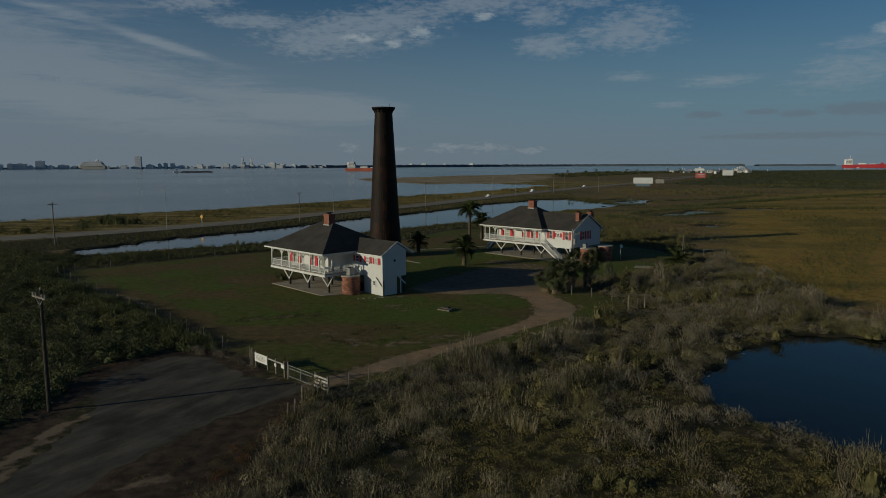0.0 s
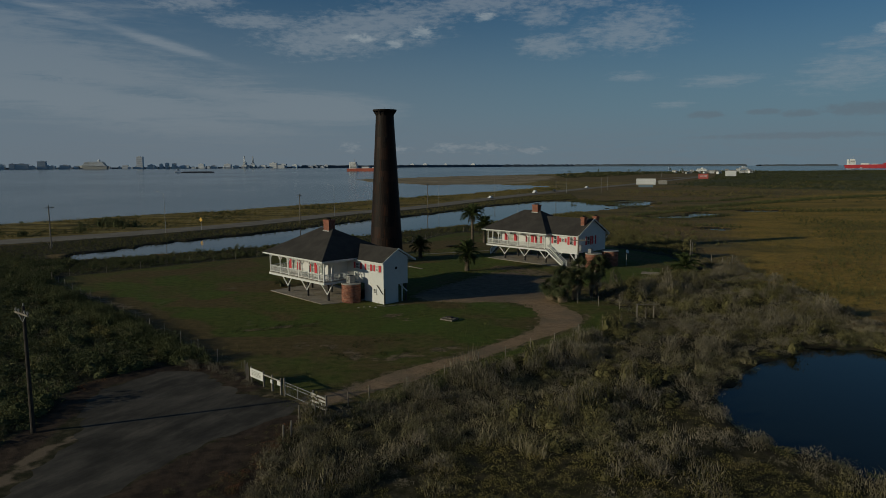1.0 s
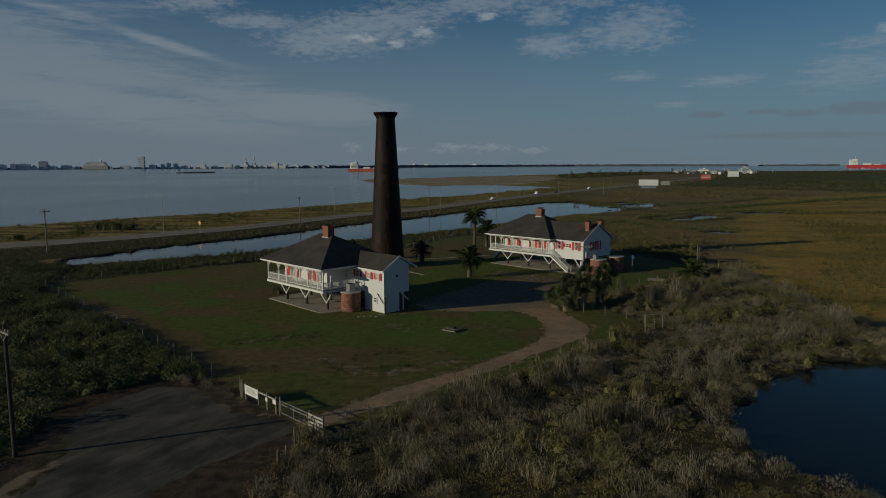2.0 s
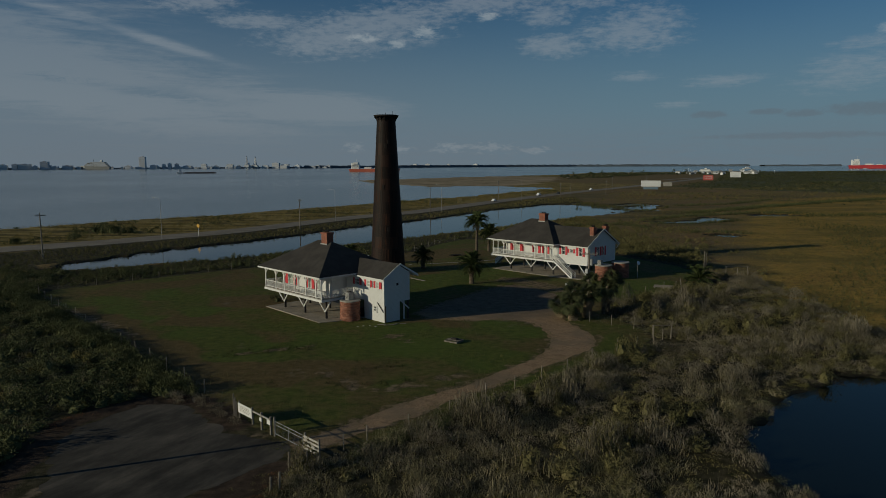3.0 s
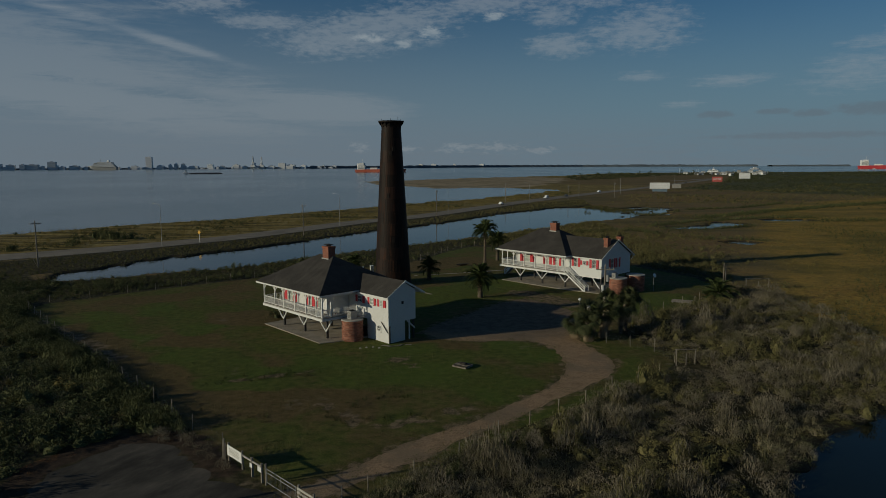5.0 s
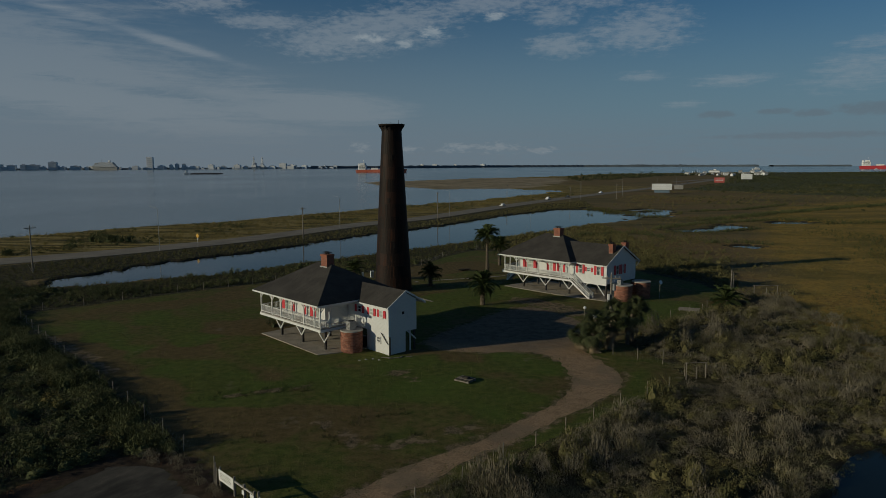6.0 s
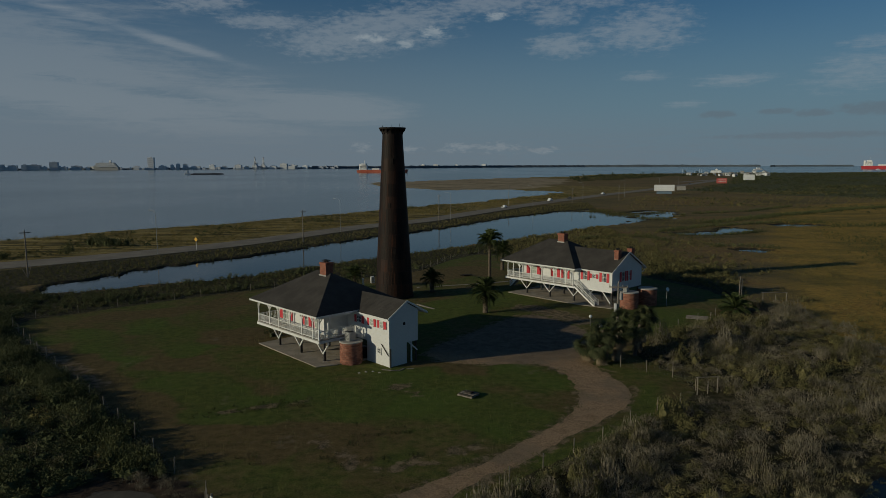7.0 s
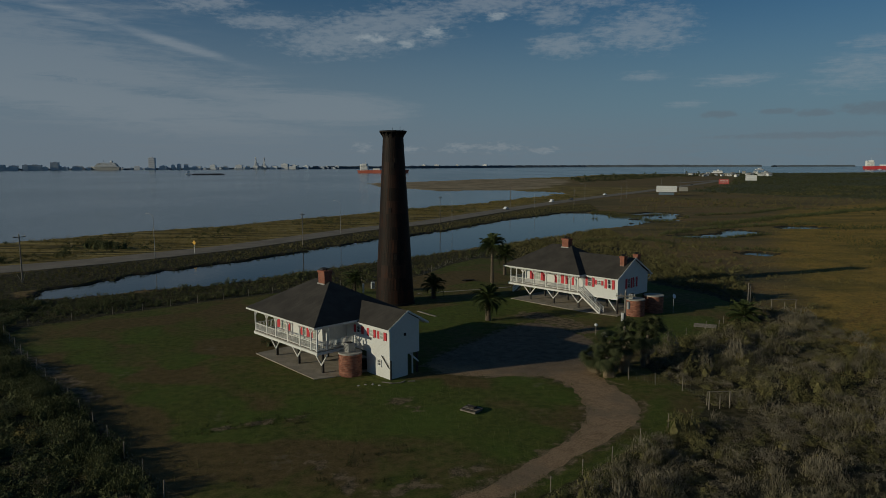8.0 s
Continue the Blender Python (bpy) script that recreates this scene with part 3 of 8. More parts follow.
def ground_material():
    m, n, bsdf = material("ground_cover", 0.95, 0.0, 0.1)
    p = where(n)

    def attr(name):
        a = n.tree.nodes.new("ShaderNodeAttribute")
        a.attribute_name = name
        return a.outputs["Fac"]

    broad, mid, small, fine = n.noise(0.035, p, 5.0, 0.6), n.noise(0.16, p, 6.0, 0.65), n.noise(1.1, p, 4.0, 0.6), n.noise(7.0, p, 3.0)
    # mown lawn: green with brown, dry and worn patches
    finer = n.noise(22.0, p, 2.0)
    grain = n.math("ADD", n.math("MULTIPLY", fine, 0.6), n.math("MULTIPLY", finer, 0.4))
    green = n.mix(n.step(n.math("ADD", n.math("MULTIPLY", small, 0.4), n.math("MULTIPLY", grain, 0.6)), 0.3, 0.7), col((0.034, 0.048, 0.01)), col((0.132, 0.144, 0.032)))
    brown = n.mix(n.step(n.math("ADD", n.math("MULTIPLY", small, 0.4), n.math("MULTIPLY", grain, 0.6)), 0.3, 0.7), col((0.056, 0.042, 0.015)), col((0.185, 0.12, 0.059)))
    lush = n.noise(0.075, n.add("ShaderNodeMapping", {"Vector": p, "Location": (11, 47, 0)}).outputs[0], 6.0, 0.68)
    thirst = n.math("ADD", n.math("MULTIPLY", lush, 0.55), n.math("ADD", n.math("MULTIPLY", mid, 0.35), n.math("MULTIPLY", small, 0.1)))
    dry = n.step(n.math("SUBTRACT", thirst, n.math("MULTIPLY", attr("lush"), 0.2)), 0.42, 0.6)
    lawn = n.mix(n.math("MULTIPLY", dry, 0.85), green, brown)
    rank = n.step(n.math("ADD", n.math("MULTIPLY", attr("lush"), 0.2), n.math("MULTIPLY", mid, 0.8)), 0.5, 0.72)
    lawn = n.mix(n.math("MULTIPLY", rank, 0.5), lawn, n.mix(grain, col((0.04, 0.075, 0.01)), col((0.12, 0.165, 0.03))))
    bare = n.step(n.math("ADD", n.math("MULTIPLY", n.noise(0.11, n.add("ShaderNodeMapping", {"Vector": p, "Location": (31, 7, 0)}).outputs[0], 6.0, 0.7), 0.85), n.math("MULTIPLY", small, 0.15)), 0.60, 0.66)
    lawn = n.mix(n.math("MULTIPLY", bare, 0.55), lawn, col((0.17, 0.135, 0.095)))
    dirt = n.mix(n.step(n.math("ADD", n.math("MULTIPLY", small, 0.5), n.math("MULTIPLY", grain, 0.5)), 0.4, 0.6), col((0.055, 0.044, 0.025)), col((0.25, 0.182, 0.115)))
    soil = n.mix(n.step(small, 0.3, 0.7), col((0.03, 0.022, 0.016)), col((0.075, 0.052, 0.035)))
    chalk = n.mix(grain, col((0.12, 0.088, 0.058)), col((0.25, 0.19, 0.13)))
    # scrub floor; its dark tone also stands in for shadow between bushes
    scrub = n.mix(n.step(small, 0.35, 0.7), col((0.028, 0.027, 0.012)), col((0.085, 0.07, 0.04)))
    # salt marsh: gold, olive and russet bands
    band = n.noise(0.03, n.add("ShaderNodeMapping", {"Vector": p, "Scale": (0.55, 1.6, 1.0)}).outputs[0], 6.0, 0.65)
    marsh = n.ramp(n.math("ADD", n.math("MULTIPLY", band, 0.8), n.math("MULTIPLY", small, 0.2)), [(0.32, (0.06, 0.056, 0.025)), (0.43, (0.13, 0.103, 0.048)), (0.52, (0.19, 0.135, 0.06)), (0.61, (0.18, 0.11, 0.055)), (0.74, (0.105, 0.085, 0.042))])
    gold = n.ramp(n.math("ADD", n.math("MULTIPLY", band, 0.55), n.math("ADD", n.math("MULTIPLY", mid, 0.3), n.math("MULTIPLY", small, 0.15))), [(0.34, (0.1, 0.085, 0.025)), (0.46, (0.2, 0.145, 0.035)), (0.54, (0.35, 0.225, 0.052)), (0.64, (0.27, 0.16, 0.045)), (0.74, (0.13, 0.1, 0.033))])
    marsh = n.mix(n.step(n.math("ADD", attr("gold"), n.math("MULTIPLY", n.math("SUBTRACT", band, 0.5), 1.6)), 0.25, 0.85), marsh, gold)
    marsh = n.mix(n.math("MULTIPLY", n.step(n.noise(0.5, p, 6.0, 0.7), 0.52, 0.7), 0.42), marsh, col((0.05, 0.045, 0.018)))
    marsh = n.mix(n.math("MULTIPLY", n.step(n.math("ADD", n.math("MULTIPLY", small, 0.65), n.math("MULTIPLY", grain, 0.35)), 0.49, 0.6), 0.5), marsh, col((0.055, 0.048, 0.018)))
    marsh = n.mix(n.math("MULTIPLY", n.step(fine, 0.3, 0.7), 0.2), marsh, col((0.10, 0.085, 0.03)))
    # shore strip: straw grass
    run = n.add("ShaderNodeMapping", {"Vector": p, "Rotation": (0, 0, radians(-57)), "Scale": (0.05, 0.42, 1.0)}).outputs[0]
    lines = n.noise(1.0, run, 5.0, 0.65, 0.6)
    straw = n.ramp(n.math("ADD", n.math("MULTIPLY", lines, 0.62), n.math("ADD", n.math("MULTIPLY", mid, 0.18), n.math("MULTIPLY", small, 0.2))), [(0.38, (0.025, 0.026, 0.01)), (0.44, (0.1, 0.08, 0.027)), (0.52, (0.26, 0.19, 0.06)), (0.6, (0.34, 0.27, 0.11)), (0.66, (0.15, 0.12, 0.04))])
    ditch = n.noise(1.0, n.add("ShaderNodeMapping", {"Vector": p, "Rotation": (0, 0, radians(-57)), "Scale": (0.025, 0.3, 1.0), "Location": (3, 9, 0)}).outputs[0], 4.0, 0.6, 0.8)
    straw = n.mix(n.math("MULTIPLY", n.step(n.math("ADD", n.math("MULTIPLY", ditch, 0.85), n.math("MULTIPLY", small, 0.15)), 0.53, 0.58), 0.8), straw, col((0.035, 0.034, 0.014)))
    sand = n.mix(n.step(n.math("ADD", n.math("MULTIPLY", broad, 0.6), n.math("MULTIPLY", mid, 0.4)), 0.4, 0.6), col((0.19, 0.15, 0.085)), col((0.36, 0.285, 0.185)))
    mud = n.mix(small, col((0.03, 0.026, 0.018)), col((0.055, 0.046, 0.03)))
    wob = n.math("MULTIPLY", n.math("SUBTRACT", small, 0.5), 0.9)

    def on(name):
        return n.step(n.math("ADD", attr(name), wob), 0.3, 0.7)

    c = n.mix(on("scrub"), marsh, scrub)
    brush = n.mix(n.step(n.math("ADD", n.math("MULTIPLY", mid, 0.6), n.math("MULTIPLY", small, 0.4)), 0.38, 0.62), col((0.042, 0.05, 0.022)), col((0.125, 0.118, 0.055)))
    c = n.mix(on("brush"), c, brush)
    c = n.mix(on("straw"), c, straw)
    c = n.mix(on("lawn"), c, lawn)
    c = n.mix(n.math("MULTIPLY", n.step(n.math("ADD", attr("bare"), n.math("MULTIPLY", wob, 1.6)), 0.4, 0.8), 0.9), c, dirt)
    c = n.mix(on("soil"), c, soil)
    c = n.mix(on("chalk"), c, chalk)
    c = n.mix(on("sand"), c, sand)
    c = n.mix(on("mud"), c, mud)
    n.tree.links.new(c, bsdf.inputs["Base Color"])
    bump(n, bsdf, n.math("ADD", n.math("MULTIPLY", small, 0.5), grain), 0.8, 0.09)
    return m


def build_ground():
    xs, ys = axis(-6500, 6500, -80, 122, 1.0), axis(-900, 6200, -112, 76, 1.0, 1.05, np.arange(76, 245, 1.5))
    me, X, Y = grid_mesh("ground", xs, ys, height)
    lawn = smooth(depth_in(LAWN, X, Y), -0.6, 0.6)
    road = line_distance(ROAD_MID, X, Y)
    west = inside(ROAD_MID + [(420, 3000), (-3000, 3000), (-3000, -140)], X, Y)
    straw = np.maximum(smooth(depth_in(BAY, X, Y), -170, -90) * west, smooth(road, 26, 18) * (Y < 420) * west)
    sand = smooth(depth_in(SPIT, X, Y) + 8 * wave(X, Y, 0.05, 91), -8, 14) * west
    scrub_zone = [(-320, -300), (-320, -60), (-140, 4), (-90, 14), (-76, 9), (-68, 0), (-56, 4), (-30, 24), (4, 66), (40, 100), (58, 80), (62, 40), (62, -20), (60, -60), (90, -64), (140, -110), (140, -300)]
    scrub = np.maximum(smooth(depth_in(scrub_zone, X, Y), -2, 2), smooth(depth_in(BANK, X, Y), -1, 1))
    brush = smooth(depth_in(WOODS, X, Y) + 9 * wave(X, Y, 0.05, 94), -10, 20)
    mud = smooth(water_depth(X, Y), -2.4, -0.3) * (Y < 420)
    bare = np.zeros(X.shape)
    for pts, r in (([(-11, -58.6), (-8.2, -57.2), (-3.4, -55.3)], 0.5), ([(0.8, -65.3), (2.9, -67.4), (4.3, -69.8)], 0.7), ([(6.4, -70.4), (7.7, -69.7), (10.1, -68.6)], 0.7), ([(12.4, -66.4), (14.2, -65.4)], 0.8), ([(5.2, -50.4), (6.6, -50.0)], 0.9), ([(7.4, -52), (8.4, -52.4)], 0.6),
                   ([(23, -9), (27, -13), (30, -19)], 2.4), ([(19, -38), (24, -40)], 1.2), ([(-48, -32), (-38, -40), (-27, -50)], 1.0)):
        bare = np.maximum(bare, smooth(line_distance(pts, X, Y) + 0.6 * wave(X, Y, 1.7, 51), r + 0.9, r - 0.9))
    fringe = depth_in(DRIVE, X, Y) + 0.5 * wave(X, Y, 1.3, 73)
    bare = np.maximum(bare, 0.75 * smooth(fringe, -1.3, 0.1))
    soil = np.maximum(smooth(depth_in([(1.8, -85.5), (2.0, -92.7), (1.8, -99), (1.6, -108), (-9, -112), (-7, -102), (-4.4, -95), (-1, -88)], X, Y), -1.2, 0.4), smooth(line_distance([(-15.4, -112), (-15.6, -96), (-16.4, -88), (-18, -79), (-15.5, -75), (-12, -72.9), (-8.5, -73.6), (-4, -79)], X, Y), 1.9, 0.6))
    chalk = smooth(line_distance([(-13.6, -112), (-13.6, -99), (-13.8, -93.4), (-13.4, -90.4)], X, Y) + 0.5 * wave(X, Y, 1.6, 52), 1.1, 0.0)
    chalk = np.maximum(chalk, 0.75 * smooth(line_distance([(-4.5, -102.2), (-3.0, -100.2)], X, Y) + 0.5 * wave(X, Y, 1.9, 78), 1.0, 0.1))
    chalk = np.maximum(chalk, 0.6 * smooth(line_distance([(-2.6, -80.6), (-1.2, -81.4)], X, Y) + 0.4 * wave(X, Y, 2.4, 77), 0.9, 0.2))
    lush = np.zeros(X.shape)
    bend_x, bend_y = X + 1.6 * wave(X, Y, 0.5, 81), Y + 1.6 * wave(X, Y, 0.5, 82)
    for pts, r, k in (([(-41, -28), (-33, -37), (-25, -46.5)], 1.6, 1), ([(-19, -49), (-14, -51.7), (-9.8, -54), (-6, -55.4)], 2.8, 1), ([(-2, -53), (2.7, -55), (5.6, -55.7)], 3.0, 1), ([(-12, -59), (-7, -59.5), (-3, -58.8)], 1.2, 1),
                      ([(-29, -28), (-34.6, -22.8)], 2.2, 1), ([(7.6, -47.6), (11.5, -57.6), (16.7, -58.8)], 4.0, 1), ([(22, -48), (19, -44.4)], 3.0, 1.3), ([(-22, -37), (-24, -35)], 2.2, 1), ([(8, -14), (18, 0)], 5.0, 0.8), ([(36, -22), (46, -14)], 4.0, 1),
                      ([(32, -52), (30, -60), (20, -68)], 1.6, 0.8), ([(-42, -18), (-37, -14), (-28, -6)], 2.2, -1), ([(-20, -41), (-24.4, -42.6)], 2.6, -1), ([(-21.6, -28.7), (-13.8, -31.3)], 3.2, -1), ([(-39, -37), (-23, -53), (-16.5, -61), (-10, -68)], 2.4, -1),
                      ([(-10.5, -63.3), (-4.2, -66.4)], 2.8, -1), ([(-0.2, -61.8), (3.3, -67)], 2.2, -0.8), ([(-2, -57.4), (-7.8, -58.2)], 0.6, -1), ([(0, 20), (14, 30)], 6.0, -1), ([(6, -41), (14, -44)], 1.2, -0.8)):
        lush += k * smooth(line_distance(pts, bend_x, bend_y), r + 1.6, r - 0.8)
    gold = smooth(depth_in([(50, -40), (62, -15), (74, 20), (104, 95), (165, 235), (300, 340), (700, 620), (900, 300), (300, -100), (90, -64)], X, Y), -12, 18)
    for name, v in (("brush", brush), ("lush", lush), ("gold", gold), ("bare", bare), ("soil", soil), ("chalk", chalk), ("lawn", lawn), ("straw", straw), ("sand", sand), ("scrub", scrub), ("mud", mud)):
        zone(me, name, v)
    me.materials.append(ground_material())
    tagged(new("ground", me), "coastal flat of mown lawn, scrub and golden salt marsh", "ground", "", "structure")


build_ground()


def flat(name, pts, z, mat, label, category):
    bm = bmesh.new()
    bm.faces.new([bm.verts.new((x, y, z)) for x, y in pts])
    bmesh.ops.recalc_face_normals(bm, faces=bm.faces)
    if bm.faces[:][0].normal.z < 0:
        bmesh.ops.reverse_faces(bm, faces=bm.faces)
    return tagged(part(name, bm, mat), label, category, "", "structure")


SPLIT = [(-330, -135), (-200, -33), (-130, 15), (-92, 44), (-65, 71), (-40, 110), (-20, 148), (18, 213), (100, 374), (300, 730), (700, 1420), (6000, 2000)]
flat("bay_water", SPLIT + [(6400, 6100), (-6400, 6100), (-6400, -880), (-1400, -880)], -0.3, "bay", "wide bay of wind-rippled grey-blue water", "water")
flat("canal_water", [(-95, 0), (-60, 62), (0, 150), (60, 240), (170, 240), (170, 60), (60, 60), (40, 90), (0, 45), (-50, -5)], -0.32, "canal", "still narrow canal and marsh pools mirroring the sky", "water")
flat("pond_water", [(30, -105), (30, -60), (90, -60), (90, -105)], -0.32, "pond", "round dark still pond among scrub", "water")


def resample(pts, step):
    out = []
    for (x0, y0), (x1, y1) in zip(pts, pts[1:]):
        k = max(1, int(math.hypot(x1 - x0, y1 - y0) / step))
        out += [(x0 + (x1 - x0) * i / k, y0 + (y1 - y0) * i / k) for i in range(k)]
    return out


def rounded(poly, times=2):
    for _ in range(times):
        out = []
        for (x0, y0), (x1, y1) in zip(poly, poly[1:] + poly[:1]):
            out += [(0.75 * x0 + 0.25 * x1, 0.75 * y0 + 0.25 * y1), (0.25 * x0 + 0.75 * x1, 0.25 * y0 + 0.75 * y1)]
        poly = out
    return poly


def ragged(poly, amount, seed):
    pts = np.array(resample(rounded(poly) + rounded(poly)[:1], 0.4))
    dx, dy = wave(pts[:, 0], pts[:, 1], 1.6, seed) + 0.5 * wave(pts[:, 0], pts[:, 1], 4.5, seed + 1), wave(pts[:, 0], pts[:, 1], 1.6, seed + 2)
    return [(float(x), float(y)) for x, y in zip(pts[:, 0] + amount * dx, pts[:, 1] + amount * dy)]


def sheet(name, poly, z, mat, label, category):
    """A laid surface with an uneven edge, a few centimetres thick."""
    return tagged(part(name, poly_prism(poly, z - 0.25, z), mat), label, category, "", "structure")


sheet("driveway", ragged(DRIVE, 0.3, 61), -0.024, "dirt", "curving pale dirt driveway opening into a worn gravel yard darkened for shade", "driveway")
sheet("parking_lot", ragged(LOT, 0.3, 64), -0.024, "lot", "cracked dark asphalt parking area outside the gate", "parking lot")


def ribbon(pts, half_at, z0, z1):
    pts = resample(pts, 8) + [pts[-1]]
    left, right = [], []
    for i, (x, y) in enumerate(pts):
        (xa, ya), (xb, yb) = pts[max(0, i - 1)], pts[min(len(pts) - 1, i + 1)]
        d = math.hypot(xb - xa, yb - ya)
        nx, ny = -(yb - ya) / d, (xb - xa) / d
        half = half_at(x)
        left.append((x + nx * half, y + ny * half))
        right.append((x - nx * half, y - ny * half))
    faces = []
    for i in range(len(pts) - 1):
        faces.append([(*right[i], z1), (*right[i + 1], z1), (*left[i + 1], z1), (*left[i], z1)])
        faces.append([(*left[i], z1), (*left[i + 1], z1), (*left[i + 1], z0), (*left[i], z0)])
        faces.append([(*right[i], z0), (*right[i + 1], z0), (*right[i + 1], z1), (*right[i], z1)])
    bm = solid(faces)
    bmesh.ops.recalc_face_normals(bm, faces=bm.faces)
    return bm


road = tagged(part("road", ribbon(rounded(ROAD_MID)[: -4], lambda x: 5.6 + 0.7 * min(1.0, max(0.0, (-40 - x) / 50)), -0.3, 0.16), "asphalt"), "straight grey two-lane highway along the shore", "road", "", "structure")
# ---- lighthouse ----
def lighthouse():
    top, r0, r1 = 29.1, 3.4, 1.76
    rad = lambda z: r0 + (r1 - r0) * z / top  # noqa: E731
    e = thing("lighthouse", pose(0, 0, 0), "tall tapering lighthouse tower of rusted black iron plates, lantern removed", "lighthouse")
    shaft = part("shaft", cone(bmesh.new(), 0, 0, 0, top, r0 - 0.05, r1 - 0.05, 48), "iron_dark", e, smooth=False)
    part("base_ring", cone(bmesh.new(), 0, 0, 0, 0.42, r0 + 0.12, r0 + 0.08, 48), "iron_dark", e, "low iron foot ring")
    # cast plates in courses, each a little proud of the shaft
    courses, around = 13, 12
    for c in range(courses):
        z0, z1 = 0.45 + c * (top - 0.45) / courses + 0.012, 0.45 + (c + 1) * (top - 0.45) / courses - 0.012
        bm = bmesh.new()
        half, seg = math.pi / around - 0.006, 3
        rows = []
        for z, push in ((z0, 0.0), (z0, 0.02), (z1, 0.02), (z1, 0.0)):
            rows.append([bm.verts.new(((rad(z) + push - 0.03) * math.cos(a), (rad(z) + push - 0.03) * math.sin(a), z)) for a in [-half + 2 * half * k / seg for k in range(seg + 1)]])
        for lo, hi in zip(rows, rows[1:]):
            for k in range(seg):
                bm.faces.new((lo[k], lo[k + 1], hi[k + 1], hi[k]))
        first = part("plate", bm, "iron", shaft)
        for k in range(around):
            m = Matrix.Rotation(2 * math.pi * (k + 0.5 * (c % 2)) / around, 4, "Z")
            if k == 0:
                first.matrix_basis = m
            else:
                again("plate", first.data, shaft, m)
    bm = bmesh.new()
    cone(bm, 0, 0, top - 0.02, top + 0.35, 1.84, 1.95, 40)
    part("cornice", bm, "iron_dark", e)
    deck = part("gallery_deck", cone(bmesh.new(), 0, 0, top + 0.62, top + 0.9, 2.30, 2.38, 40), "iron_dark", e)
    part("neck", cone(bmesh.new(), 0, 0, top + 0.3, top + 0.64, 1.8, 2.0, 40), "iron_dark", e)
    br = solid([[(1.7, -0.05, top - 0.55), (1.72, -0.05, top + 0.62), (2.28, -0.05, top + 0.62), (2.2, -0.05, top + 0.42), (1.9, -0.05, top + 0.05)],
                [(1.7, 0.05, top - 0.55), (1.9, 0.05, top + 0.05), (2.2, 0.05, top + 0.42), (2.28, 0.05, top + 0.62), (1.72, 0.05, top + 0.62)],
                [(1.7, -0.05, top - 0.55), (1.9, -0.05, top + 0.05), (1.9, 0.05, top + 0.05), (1.7, 0.05, top - 0.55)],
                [(1.9, -0.05, top + 0.05), (2.2, -0.05, top + 0.42), (2.2, 0.05, top + 0.42), (1.9, 0.05, top + 0.05)],
                [(2.2, -0.05, top + 0.42), (2.28, -0.05, top + 0.62), (2.28, 0.05, top + 0.62), (2.2, 0.05, top + 0.42)]])
    b0 = part("bracket", br, "iron_dark", e)
    for k in range(1, 16):
        again("bracket", b0.data, e, Matrix.Rotation(2 * math.pi * k / 16, 4, "Z"))
    for a, h in ((100, 0.62), (-40, 0.66), (15, 0.3), (200, 0.35)):
        x, y = 1.75 * math.cos(radians(a)), 1.75 * math.sin(radians(a))
        part("rod", beamm((x, y, top + 0.88), (x, y, top + 0.9 + h), 0.06, segs=6), "iron_dark", deck)
    # narrow stair windows up the shaft
    for z, a in ((24.2, -88), (24.9, -72), (16.5, -100), (8.5, -80)):
        r = rad(z) + 0.01
        w = part("window", boxm(-0.22, 0.22, -0.05, 0.05, -0.45, 0.45, bevel=0.02), "iron_dark", e)
        w.matrix_basis = Matrix.Rotation(radians(a + 90), 4, "Z") @ Matrix.Translation((0, -r, z))


lighthouse()


# ---- keepers' houses ----
def siding():
    m, n, bsdf = material("white_board_siding", 0.6, 0.0, 0.25)
    p = where(n)
    z = n.add("ShaderNodeSeparateXYZ", {0: p}).outputs[2]
    lap = n.math("FRACT", n.math("MULTIPLY", z, 6.2))
    dirt = n.step(n.noise(0.9, p, 6.0, 0.65), 0.45, 0.75)
    c = n.mix(n.math("MULTIPLY", dirt, 0.22), col((0.64, 0.635, 0.62)), col((0.46, 0.445, 0.41)))
    c = n.mix(n.math("MULTIPLY", n.step(lap, 0.1, 0.0), 0.3), c, col((0.4, 0.39, 0.37)))
    n.tree.links.new(c, bsdf.inputs["Base Color"])
    bump(n, bsdf, lap, 0.8, 0.02)
    return m


def shingles():
    m, n, bsdf = material("dark_shingles", 0.9, 0.0, 0.15)
    p = where(n)
    z = n.add("ShaderNodeSeparateXYZ", {0: p}).outputs[2]
    row = n.math("FRACT", n.math("MULTIPLY", z, 9.0))
    big, small = n.noise(0.5, p, 5.0, 0.6), n.noise(6.0, p, 3.0)
    c = n.mix(n.step(big, 0.3, 0.7), col((0.042, 0.038, 0.034)), col((0.07, 0.063, 0.056)))
    c = n.mix(n.math("MULTIPLY", small, 0.5), c, col((0.036, 0.033, 0.03)))
    c = n.mix(n.math("MULTIPLY", n.step(row, 0.18, 0.0), 0.5), c, col((0.03, 0.03, 0.03)))
    n.tree.links.new(c, bsdf.inputs["Base Color"])
    bump(n, bsdf, n.math("ADD", row, small), 0.5, 0.03)
    return m


M["siding"], M["shingle"] = siding(), shingles()


def frame_bm(w, h, t, d):
    """A rectangular frame in the x-z plane, middle at the origin."""
    bm = bmesh.new()
    box(bm, -w / 2, w / 2, -d, d, h / 2 - t, h / 2)
    box(bm, -w / 2, w / 2, -d, d, -h / 2, -h / 2 + t)
    box(bm, -w / 2, -w / 2 + t, -d, d, -h / 2 + t, h / 2 - t)
    box(bm, w / 2 - t, w / 2, -d, d, -h / 2 + t, h / 2 - t)
    return bm


